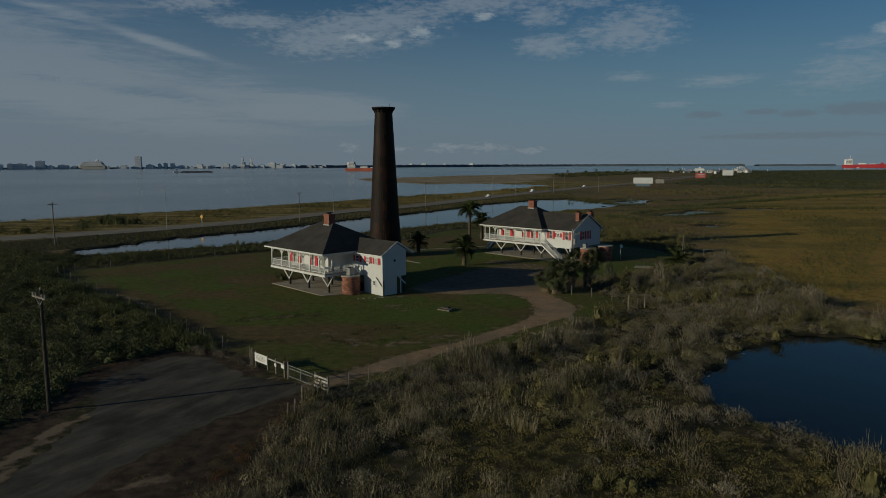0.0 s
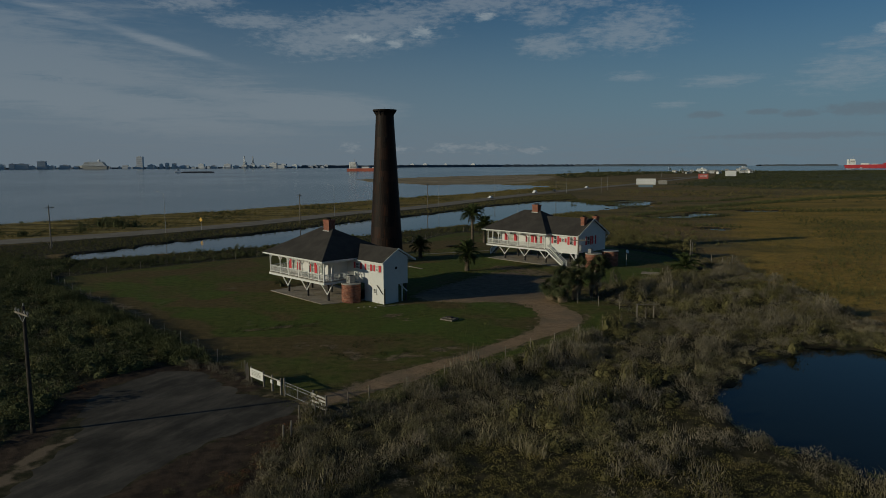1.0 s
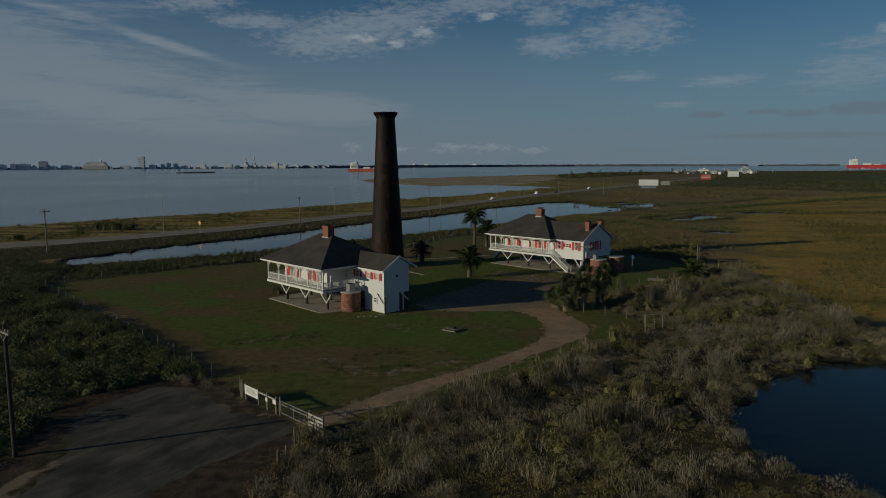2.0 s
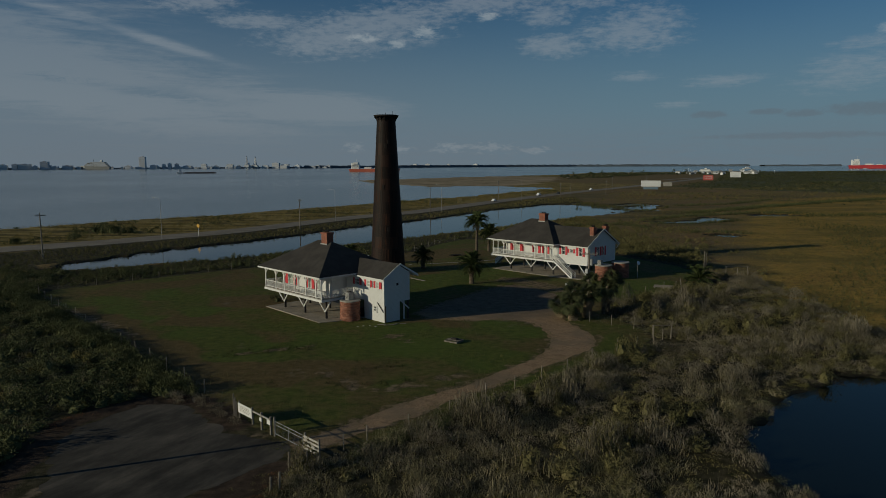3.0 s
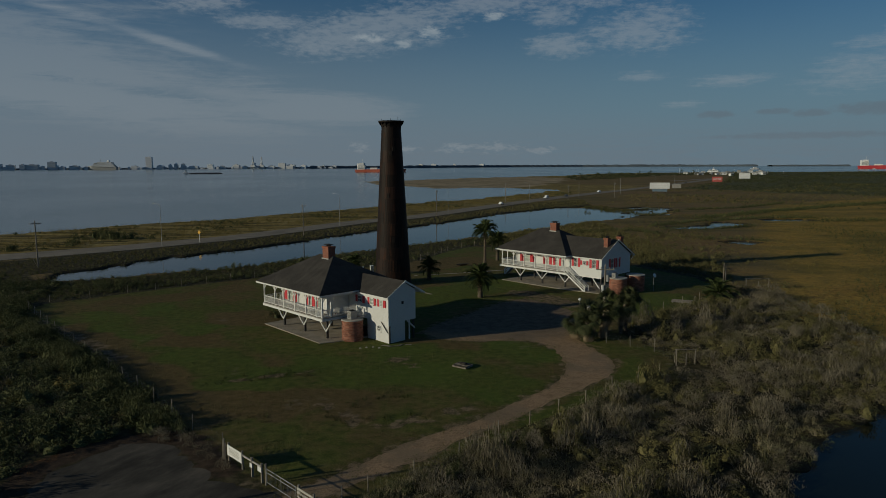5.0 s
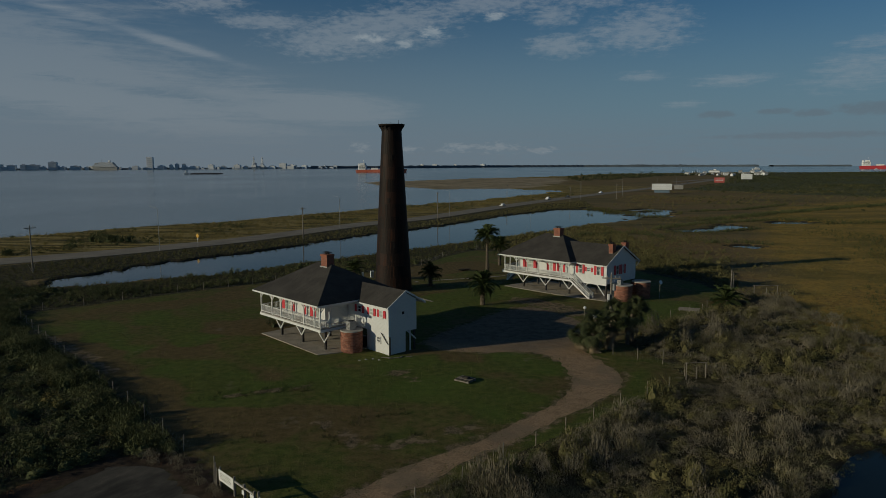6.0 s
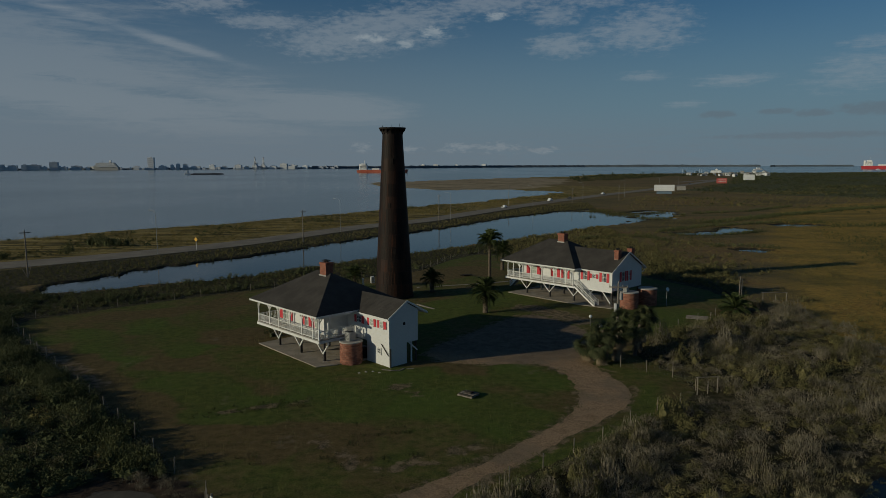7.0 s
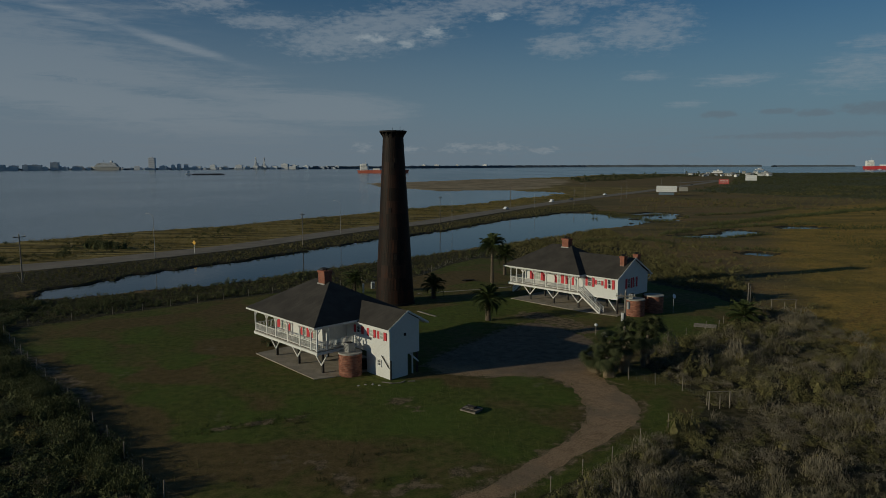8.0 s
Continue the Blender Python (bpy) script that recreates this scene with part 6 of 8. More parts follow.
grow("woods", "woods", WOODS_WEST, 0.016, TREE_FAR, 18, "low dark trees beside the far road", "trees", (0.45, 1.45), patches(0.035, 47, -1.2, 0.6), lambda x, y: 0.8 + 0.4 * wave(x, y, 0.06, 87))
# weeds on the lawn's rough edges and low growth on the bare ground by the lot
grow("weeds", "rush", [(1.6, -86), (2.2, -92), (1.6, -103), (-5, -103), (-3.6, -96), (-1, -90)], 0.6, BUSH_LOW, 19, "sparse low weeds on dark soil", "weeds", (0.3, 0.7), patches(0.5, 48, -0.6, 0.8))
grow("weeds", "weed_red", [(-20, -100), (-19.4, -84), (-18.6, -77), (-15, -72.6), (-10, -71.6), (-5, -77.6), (-8.6, -73.4), (-15.4, -75.4), (-17.6, -80), (-17.4, -90), (-17.6, -100)], 1.2, BUSH_LOW, 27, "low russet weeds along the lot's edge", "weeds", (0.3, 0.8), patches(0.5, 58, -0.9, 0.7))
for k, (mat, words) in enumerate((("bank_green", "low green weeds along the soil's edge"), ("weed_red", "low russet weeds along the soil's edge"))):
    grow("weeds", mat, [(5, -86), (1, -86), (-2, -103), (3, -105), (5, -95)], 2.4, BUSH_LOW, 50 + k, words, "weeds", (0.35, 0.8), lambda x, y, g: line_distance([(2.7, -87.5), (1.6, -93.2), (0.6, -96.6), (0.3, -100), (0.3, -104)], x, y) < g.uniform(0.1, 1.1, x.shape))
M["lawn_grass"] = foliage("lawn_grass", [(0.04, 0.05, 0.012), (0.075, 0.085, 0.02), (0.11, 0.1, 0.034), (0.15, 0.112, 0.052)], 0.17)
grow("lawn_grass", "lawn_grass", LAWN, 2.0, [blade_tuft(7, 0.9, 0.24, 0.045, 140 + s, 0.9, 0.5) for s in range(4)], 21, "short mown grass with uneven tufts", "grass", (0.6, 1.3), lambda x, y, g: (depth_in(LAWN, x, y) > 0.2) & (y < 0) & (wave(x, y, 0.3, 49) > g.uniform(-1.2, 0.8, x.shape)))
M["fence_weed"] = foliage("rank_weeds", [(0.025, 0.035, 0.01), (0.05, 0.055, 0.018), (0.1, 0.075, 0.035)], 0.3)
grow("fence_grass", "bush", LAWN, 2.0, BUSH_LOW, 22, "rough grass along the fence line", "grass", (0.25, 0.6), lambda x, y, g: (np.abs(depth_in(LAWN, x, y)) < 0.7) & (depth_in(DRIVE, x, y) < -1.0) & (y < 20))


grow("verge_grass", "lawn_grass", [(-2, -88), (40, -62), (40, -4), (4, -22), (2, -42), (16, -56), (-2, -82)], 6.0, [blade_tuft(8, 0.7, 0.2, 0.06, 180 + s, 0.9, 0.5) for s in range(4)], 28, "rough grass creeping over the driveway's edge", "grass", (0.5, 1.3), lambda x, y, g: np.abs(depth_in(DRIVE, x, y) + 0.1 + 0.75 * wave(x, y, 0.9, 74)) < g.uniform(0.0, 1.2, x.shape), None, True)


ROUGH = [([(-12.8, -59.2), (-8.2, -57.2), (-3.4, -55.3)], 1.5), ([(3.2, -64.6), (5, -63.5), (7, -62.4)], 1.4), ([(-5.3, -68.4), (-3.3, -69.3)], 0.9), ([(0, -66), (4, -70.5)], 1.0), ([(5.5, -68.6), (9.6, -67.4)], 0.9)]
grow("lawn_weeds", "fence_weed", LAWN, 2.6, [blade_tuft(16, 0.7, 0.4, 0.05, 240 + s, 0.8, 0.5) for s in range(4)], 35, "rank dark weeds round bare patches of lawn", "weeds", (0.5, 1.1), lambda x, y, g: np.min([line_distance(q, x, y) / r for q, r in ROUGH], axis=0) < g.uniform(0.0, 1.1, x.shape))


# ---- palms ----
def frond_mesh(name, length, droop, leaflets, width, mat, seed, fan=False):
    g = random.Random(seed)
    tris = []
    if fan:
        # stalk and a folded fan of pointed segments
        tip = Vector((length * 0.5, 0, length * 0.08))
        tris += [[(0, -0.02, 0), (0, 0.02, 0), tip]]
        for k in range(leaflets):
            a = radians(-115 + 230 * k / (leaflets - 1))
            ln = length * 0.55 * g.uniform(0.85, 1.1)
            d = Vector((math.cos(a), math.sin(a), -droop * abs(math.sin(a)) * 0.5 - 0.1))
            e = Vector((-math.sin(a), math.cos(a), 0)) * width
            mid = tip + d * ln * 0.5
            end = tip + d * ln + Vector((0, 0, -droop * ln * 0.45))
            tris += [[tip, mid - e, mid + e], [mid - e, end, mid + e]]
    else:
        pts = []
        for k in range(leaflets + 1):
            t = k / leaflets
            pts.append(Vector((length * math.sin(t * 1.35) / 1.0 * 0.82, 0, length * (0.42 * t - droop * t * t))))
        for p, q in zip(pts, pts[1:]):
            tris += [[p + Vector((0, -0.025, 0)), p + Vector((0, 0.025, 0)), q]]
        for k in range(1, leaflets + 1):
            p = pts[k]
            t = k / leaflets
            ln = width * (0.35 + 1.1 * math.sin(math.pi * min(0.97, t * 0.85 + 0.12))) * g.uniform(0.85, 1.1)
            for s in (-1, 1):
                d = Vector((0.55, s * 0.85, -0.28 + g.uniform(-0.12, 0.12)))
                w = Vector((0.06, 0, 0.02))
                tris += [[p - w, p + w, p + d * ln]]
    bm = bmesh.new()
    for t in tris:
        bm.faces.new([bm.verts.new(v) for v in t])
    me = bpy.data.meshes.new(name)
    bm.to_mesh(me)
    bm.free()
    me.materials.append(M[mat])
    return me


FEATHER = [frond_mesh("frond", 2.2, d, 18, 0.46, "frond_dark", i) for i, d in enumerate((0.4, 0.65, 0.95))]
FAN = [frond_mesh("frond", 1.7, d, 17, 0.05, "frond", 10 + i, True) for i, d in enumerate((0.4, 0.7, 1.1))]
DEAD = [frond_mesh("dead_frond", 1.5, 1.1, 13, 0.06, "frond_dead", 20 + i, True) for i in range(2)]


def palm(x, y, trunk, r0, r1, crown, label, kind="feather", count=30, lean=(0, 0), dead=4, seed=0):
    g = random.Random(seed + 100)
    e = thing("palm_tree", pose(x, y, float(height(np.array([x]), np.array([y]))[0])), label, "palm tree", "palms in the yard")
    bm = bmesh.new()
    rings, segs = max(5, int(trunk / 0.32)), 10
    vs = []
    for k in range(rings + 1):
        t = k / rings
        r = (r0 + (r1 - r0) * t) * (1.08 if k % 2 else 0.94)
        cx, cy = lean[0] * t * t, lean[1] * t * t
        vs.append([bm.verts.new((cx + r * math.cos(6.283 * j / segs), cy + r * math.sin(6.283 * j / segs), trunk * t - 0.1)) for j in range(segs)])
    for lo, hi in zip(vs, vs[1:]):
        for j in range(segs):
            bm.faces.new((lo[j], lo[(j + 1) % segs], hi[(j + 1) % segs], hi[j]))
    bm.faces.new(vs[-1])
    part("trunk", bm, "trunk", e, "rough ringed palm trunk")
    top = Matrix.Translation((lean[0], lean[1], trunk - 0.1))
    for k in range(count):
        up = g.uniform(-42, 84) if kind == "feather" else g.uniform(-62, 78)
        m = top @ Matrix.Rotation(radians(k * 137.5 + g.uniform(-15, 15)), 4, "Z") @ Matrix.Rotation(radians(-up), 4, "Y") @ Matrix.Scale(crown * g.uniform(0.8, 1.15), 4)
        again("frond", g.choice(FEATHER if kind == "feather" else FAN), e, m)
    for k in range(dead):
        t = 1.0 - 0.62 * (k / dead) if kind == "fan" else 1.0
        at = Matrix.Translation((lean[0] * t * t, lean[1] * t * t, trunk * t - 0.1))
        m = at @ Matrix.Rotation(radians(k * 91 + g.uniform(-30, 30)), 4, "Z") @ Matrix.Rotation(radians(g.uniform(45, 84)), 4, "Y") @ Matrix.Scale(crown * g.uniform(0.55, 1.0), 4)
        again("dead_frond", g.choice(DEAD), e, m)
    return e


palm(6.6, 4.3, 2.5, 0.42, 0.34, 1.15, "short stout date palm on the lawn", "feather", 50, seed=1, dead=0)
palm(17.7, 18.0, 8.3, 0.34, 0.22, 1.4, "tall slender palm with a small round crown", "feather", 52, seed=2, dead=5)
palm(20.9, 30.8, 4.6, 0.38, 0.3, 1.3, "mid-height palm beside the house porch", "feather", 48, seed=3, dead=2)
palm(16.1, -13.2, 3.4, 0.46, 0.36, 1.35, "stout date palm at the yard's edge", "feather", 52, seed=4, dead=5)
palm(-8.6, 8.3, 2.4, 0.36, 0.3, 1.1, "short palm near the lighthouse", "feather", 40, seed=5, dead=0)
for k, (x, y, h, c, lx, ly) in enumerate(((28.0, -39.8, 2.1, 1.05, -0.5, 0.2), (29.2, -41.3, 2.5, 1.1, -0.3, -0.3), (29.9, -39.4, 3.7, 1.1, -0.2, 0.3), (31.2, -39.9, 3.3, 1.05, 0.3, -0.1), (34.0, -37.6, 4.1, 1.1, 0.5, 0.0), (35.0, -36.0, 4.5, 1.05, 0.6, 0.2), (32.4, -36.4, 4.3, 1.05, 0.0, 0.3))):
    palm(x, y, h, 0.24, 0.2, c, "shaggy fan palm with hanging dead fronds in a clump", "fan", 28, (lx, ly), 36 if k < 4 else 10, 10 + k)
for k, (x, y, h) in enumerate(((170, 822, 7), (206, 878, 6), (226, 905, 8), (252, 948, 5.5), (302, 1026, 7.5), (331, 1070, 7), (402, 1128, 8), (441, 1180, 7))):
    palm(x, y, h, 0.3, 0.24, 1.7, "far slender palm above the roadside trees", "feather", 14, seed=40 + k, dead=0)
palm(55.8, -12.5, 0.9, 0.34, 0.28, 1.5, "low trunkless palm in the scrub", "feather", 34, seed=20, dead=0)
# ---- fences, gate and yard things ----
def ground_z(x, y):
    return float(height(np.array([float(x)]), np.array([float(y)]))[0])


def fence(pts, gap, h, label, wires=(0.35, 0.75, 1.15), seed=0, mat="wood_grey", mesh=True):
    """Wooden posts with strands of wire; every post is a part."""
    g = random.Random(seed)
    posts = resample(pts, gap) + [pts[-1]]
    e = thing("fence", pose(posts[0][0], posts[0][1], 0), label, "fence", "wire fences round the yard")
    tops = []
    for x, y in posts:
        z = ground_z(x, y)
        hh = h * g.uniform(0.88, 1.12)
        lx, ly = g.uniform(-0.06, 0.06), g.uniform(-0.06, 0.06)
        dx, dy = x - posts[0][0], y - posts[0][1]
        part("post", beamm((dx, dy, z - 0.2), (dx + lx, dy + ly, z + hh), 0.085, segs=7), mat, e)
        tops.append((dx, dy, z))
    for w in wires:
        bm = bmesh.new()
        for a, b in zip(tops, tops[1:]):
            beam(bm, (a[0], a[1], a[2] + w), (b[0], b[1], b[2] + w), 0.008, segs=3)
        tagged(part("wire", bm, "wood_dark", e), kind="stuff")
    if mesh:
        bm = bmesh.new()
        for a, b in zip(tops, tops[1:]):
            n = max(2, int(math.hypot(b[0] - a[0], b[1] - a[1]) / 0.3))
            for k in range(n):
                p = Vector(a).lerp(Vector(b), k / n)
                beam(bm, (p.x, p.y, p.z + 0.1), (p.x, p.y, p.z + wires[-1]), 0.004, segs=3)
        tagged(part("wire_mesh", bm, "steel_dull", e), kind="stuff")
    return e


fence([(-54.2, -18.8), (-45.3, -10.7), (-34.9, -1.3), (-27.9, 5.1), (-8.9, 18.7), (3.1, 30.4), (8.9, 48.7), (16, 59), (30, 53)], 4.4, 1.35, "weathered post and wire fence before the canal scrub", seed=1)
fence([(-54, -24.5), (-41.7, -37.8), (-31.9, -47.8), (-22.1, -58.0), (-15.6, -65.0), (-9.4, -71.3), (-5.4, -75.2)], 3.7, 1.4, "post and mesh wire fence against the dark scrub", seed=2)
fence([(5.6, -83.7), (7.1, -82.2), (10.0, -79.4), (13.2, -76.5), (16.4, -72.4), (19.2, -69.6), (22.0, -66.9), (24.9, -64.0), (28.2, -60.2), (31.6, -56.6), (34.0, -55.7)], 3.9, 1.35, "thin post and wire fence along the driveway", seed=3, mesh=False)
fence([(31.2, -42.4), (33.7, -44.3), (36.1, -46.1), (37.2, -50.5)], 3.0, 1.5, "short run of wire fence beside the palm clump", seed=4)
fence([(37, -28.5), (44, -22), (52, -14.5)], 4.0, 1.2, "leaning wooden fence posts in the rough", seed=5, mesh=False)


def bars(parent, m, w, h, rows, mat="dark"):
    """Unreadable writing as plain bars, just in front of a board facing -y."""
    g = random.Random(int(w * 100 + h * 10))
    bm = bmesh.new()
    for r in range(rows):
        z = h / 2 - (r + 0.75) * h / (rows + 0.5)
        x = -w / 2 + 0.06 * w
        while x < w / 2 - 0.1 * w:
            ln = w * g.uniform(0.05, 0.16)
            box(bm, x, min(x + ln, w / 2 - 0.05 * w), -0.012, -0.004, z - h * 0.13 / rows, z + h * 0.13 / rows)
            x += ln + w * 0.035
    ob = part("lettering", bm, mat, parent)
    ob.matrix_basis = m
    return ob


def gate_group():
    A, B = Vector((-4.25, -77.3, 0)), Vector((4.25, -85.45, 0))
    d = (B - A).normalized()
    yaw = math.degrees(math.atan2(d.y, d.x))
    face = pose(0, 0, 0, 0, 0, yaw)

    def at(s):
        return A + d * s

    # notice board on two posts
    p = at(1.15)
    e = thing("notice_board", pose(p.x, p.y, 0, 0, 0, yaw), "white painted notice board on wooden posts by the gate", "sign")
    part("board", boxm(-1.1, 1.1, -0.04, 0.0, 0.5, 1.32, bevel=0.01), "white", e)
    for x in (-1.05, 1.07):
        part("post", boxm(x - 0.06, x + 0.06, 0.004, 0.12, -0.2, 1.46), "wood_grey", e)
    bars(e, Matrix.Translation((0, -0.042, 0.93)), 1.8, 0.55, 4, "wood_grey")
    p = at(0.0)
    e = thing("gate_post", pose(p.x - 0.35, p.y + 0.2, 0, 0, 0, yaw), "old grey wooden gate post with leaning stakes", "post")
    for x, h in ((-0.2, 1.5), (0.0, 1.7), (0.18, 1.35)):
        part("stake", beamm((x, 0, -0.2), (x + 0.05, 0.03, h), 0.1, segs=6), "wood_grey", e)
    # rail section with two small notices
    p = at(2.35)
    e = thing("rail_fence", pose(p.x, p.y, 0, 0, 0, yaw), "white rail fence section with small notices", "fence")
    part("rail", boxm(0, 2.75, -0.04, 0.04, 1.12, 1.22), "old_white", e)
    for x in (1.4, 2.78):
        part("post", boxm(x - 0.07, x + 0.07, -0.07, 0.07, -0.2, 1.45), "wood_grey", e)
    part("notice", boxm(1.22, 1.55, -0.10, -0.075, 0.72, 1.02), "white", e)
    part("notice", boxm(2.35, 2.85, -0.10, -0.075, 0.8, 1.15), "white", e)
    # tubular gate, closed
    p = at(5.75)
    e = thing("farm_gate", pose(p.x, p.y, 0, 0, 0, yaw), "closed galvanised tube gate across the driveway", "gate")
    for z in (0.28, 1.0, 1.26):
        part("tube", beamm((0, 0, z), (3.8, 0, z), 0.05, segs=8), "steel_dull", e)
    for x in (0.03, 1.9, 3.77):
        part("upright", beamm((x, 0, 0.26), (x, 0, 1.3), 0.05, segs=8), "steel_dull", e)
    part("post", beamm((-0.15, 0.05, -0.2), (-0.15, 0.05, 1.55), 0.16, segs=8), "wood_grey", e)
    part("post", beamm((3.9, 0.08, -0.2), (3.9, 0.08, 1.3), 0.12, segs=8), "wood_grey", e)
    bm = bmesh.new()
    for k in range(1, 22):
        x = 3.75 * k / 22
        beam(bm, (x, 0, 0.36), (x, 0, 1.27), 0.012, segs=3)
    tagged(part("wire_mesh", bm, "steel_dull", e), kind="stuff")
    # white boarded panel at its far end
    p = at(9.7)
    e = thing("board_panel", pose(p.x, p.y, 0, 0, 0, yaw), "white boarded fence panel beside the gate", "fence")
    for z in (0.38, 0.68, 0.98, 1.26):
        part("board", boxm(0, 1.95, -0.05, -0.01, z - 0.08, z + 0.08, bevel=0.01), "old_white", e)
    for x in (0.1, 1.85):
        part("post", boxm(x - 0.06, x + 0.06, -0.006, 0.11, -0.2, 1.5), "wood_grey", e)
    part("brace", beamm((0.2, -0.07, 1.2), (1.7, -0.07, 0.7), 0.03, 0.07), "old_white", e)
    for x, y, h in ((2.4, -87.1, 1.35), (3.7, -87.4, 1.6), (2.5, -89.9, 1.2), (2.0, -90.2, 1.0)):
        e = thing("stake", pose(x, y, ground_z(x, y)), "weathered wooden stake in the verge", "post", "stakes by the gate")
        part("shaft", beamm((0, 0, -0.2), (0.04, 0.02, h), 0.13, segs=7), "wood_grey", e)


gate_group()


def bent_frame(x, y, yaw, w, h, label):
    e = thing("cattle_gate", pose(x, y, ground_z(x, y), 0, 0, yaw), label, "frame", "old gate frames in the scrub")
    part("post", beamm((0, 0, -0.2), (0, 0, h), 0.12, segs=7), "wood_grey", e)
    part("post", beamm((w, 0, -0.2), (w, 0, h * 0.94), 0.12, segs=7), "wood_grey", e)
    part("post", beamm((w * 0.55, 0.1, -0.2), (w * 0.55, 0.1, h * 0.7), 0.1, segs=7), "wood_grey", e)
    part("rail", beamm((-0.2, 0, h - 0.05), (w + 0.2, 0, h * 0.94 - 0.05), 0.09, segs=6), "wood_grey", e)


bent_frame(37.0, -51.7, 14, 2.3, 1.9, "grey wooden gate frame standing in the scrub")
bent_frame(63.7, -4.0, 8, 4.3, 1.7, "long low wooden frame at the marsh edge")


def twin_poles(x, y):
    e = thing("twin_poles", pose(x, y, ground_z(x, y)), "pair of tall bare grey wooden poles", "pole")
    part("pole", beamm((0, 0, -0.3), (0.05, 0, 5.0), 0.16, segs=9), "wood_grey", e)
    part("pole", beamm((0.42, 0.1, -0.3), (0.4, 0.1, 4.6), 0.14, segs=9), "wood_grey", e)


twin_poles(58.5, -7.0)


def utility_pole(x, y, h, yaw, label, arms=1, mat="wood_dark", pale=True):
    e = thing("utility_pole", pose(x, y, ground_z(x, y), 0, 0, yaw), label, "utility pole", "utility poles")
    bm = bmesh.new()
    cone(bm, 0, 0, -0.4, h, 0.17, 0.11, 12)
    part("pole", bm, mat, e)
    for k in range(arms):
        z = h - 0.55 - 0.75 * k
        arm = part("crossarm", boxm(-1.2, 1.2, -0.19, -0.08, z - 0.07, z + 0.07, bevel=0.01), "wood_grey", e)
        for xx in (-1.1, -0.55, 0.55, 1.1):
            bm = bmesh.new()
            cone(bm, xx, -0.13, z + 0.07, z + 0.2, 0.03, 0.03, 8)
            cone(bm, xx, -0.13, z + 0.17, z + 0.3, 0.075, 0.05, 10)
            part("insulator", bm, "cap", arm)
        for s in (-1, 1):
            part("arm_brace", beamm((0, -0.1, z - 0.6), (s * 0.7, -0.13, z - 0.06), 0.035), "steel_dull", e)
    bm = bmesh.new()
    cone(bm, 0, 0, h, h + 0.2, 0.06, 0.04, 8)
    part("top_insulator", bm, "cap", e)
    return e


utility_pole(-16.6, -89.3, 9.45, -38, "dark creosoted utility pole with pale crossarm beside the lot")
house_pole = utility_pole(32.7, -33.2, 8.4, -5, "grey utility pole with crossarm behind the palm clump", mat="wood_grey")
part("meter_box", boxm(-0.5, -0.18, -0.3, -0.02, 4.6, 5.7, bevel=0.03), "white", house_pole, "white metal meter box")
part("transformer", cone(bmesh.new(), 0.38, -0.05, 6.2, 7.1, 0.22, 0.22, 12), "steel_dull", house_pole, "grey transformer can")
for x, y, h in ((-79.4, 17.8, 10.2), (-37.4, 85.8, 9.8), (1.0, 163.7, 11.0), (36.4, 272.3, 11), (75, 288.1, 9), (110.3, 324.0, 9.5)):
    utility_pole(x, y, h, 60, "wooden roadside utility pole on the canal bank", mat="wood_grey")
part("guy_stake", beamm((0.0, 0, 0), (0.8, 0.2, 2.2), 0.1, segs=6), "wood_grey", bpy.data.objects["utility_pole.002"])
part("guy_stake", beamm((0.0, 0, 0), (-0.9, 0.1, 2.0), 0.1, segs=6), "wood_grey", bpy.data.objects["utility_pole.002"])


def street_lamp(x, y, h):
    e = thing("street_lamp", pose(x, y, ground_z(x, y), 0, 0, 150), "tall pale metal street lamp with a single arm", "street lamp", "street lamps along the road")
    bm = bmesh.new()
    cone(bm, 0, 0, -0.2, h - 0.6, 0.085, 0.05, 10)
    part("mast", bm, "steel_dull", e)
    bm = bmesh.new()
    pts = [(0, 0, h - 0.65), (0.35, 0, h - 0.2), (1.1, 0, h), (2.4, 0, h + 0.12)]
    for p, q in zip(pts, pts[1:]):
        beam(bm, p, q, 0.08, segs=8)
    part("arm", bm, "steel_dull", e)
    part("luminaire", boxm(2.3, 3.05, -0.15, 0.15, h + 0.03, h + 0.2, bevel=0.04), "steel_dull", e)


for x, y in ((-68.9, 55.4), (-31.5, 115.8), (5.8, 169.2), (48.4, 252.6), (86.2, 317.9), (125.5, 375.2), (176, 470), (215, 545)):
    street_lamp(x, y, 11.6)


def warning_sign(x, y):
    e = thing("road_sign", pose(x, y, ground_z(x, y), 0, 0, -28), "yellow diamond warning sign on a thin post", "road sign")
    part("post", beamm((0, 0, -0.2), (0, 0, 3.4), 0.08), "steel", e)
    bm = boxm(-0.48, 0.48, -0.05, -0.025, -0.48, 0.48)
    s = part("plate", bm, M["yellow"], e, "yellow diamond plate")
    s.matrix_basis = Matrix.Translation((0, -0.03, 3.1)) @ Matrix.Rotation(math.pi / 4, 4, "Y")


M["yellow"] = surface("sign_yellow", (0.55, 0.3, 0.03), (0.62, 0.36, 0.05), 2, 0.5)
M["vehicle_white"] = surface("vehicle_white", (0.7, 0.7, 0.7), (0.76, 0.76, 0.76), 2, 0.3)
M["vehicle_dark"] = surface("vehicle_dark", (0.05, 0.055, 0.06), (0.07, 0.075, 0.08), 2, 0.3)
M["tyre"] = surface("tyre", (0.02, 0.02, 0.02), (0.03, 0.03, 0.03), 2, 0.9)
M["hull_red"] = surface("hull_red", (0.40, 0.10, 0.06), (0.48, 0.14, 0.09), 0.05, 0.6)
M["hull_bright"] = surface("hull_bright_red", (0.38, 0.03, 0.042), (0.44, 0.05, 0.058), 0.05, 0.6)
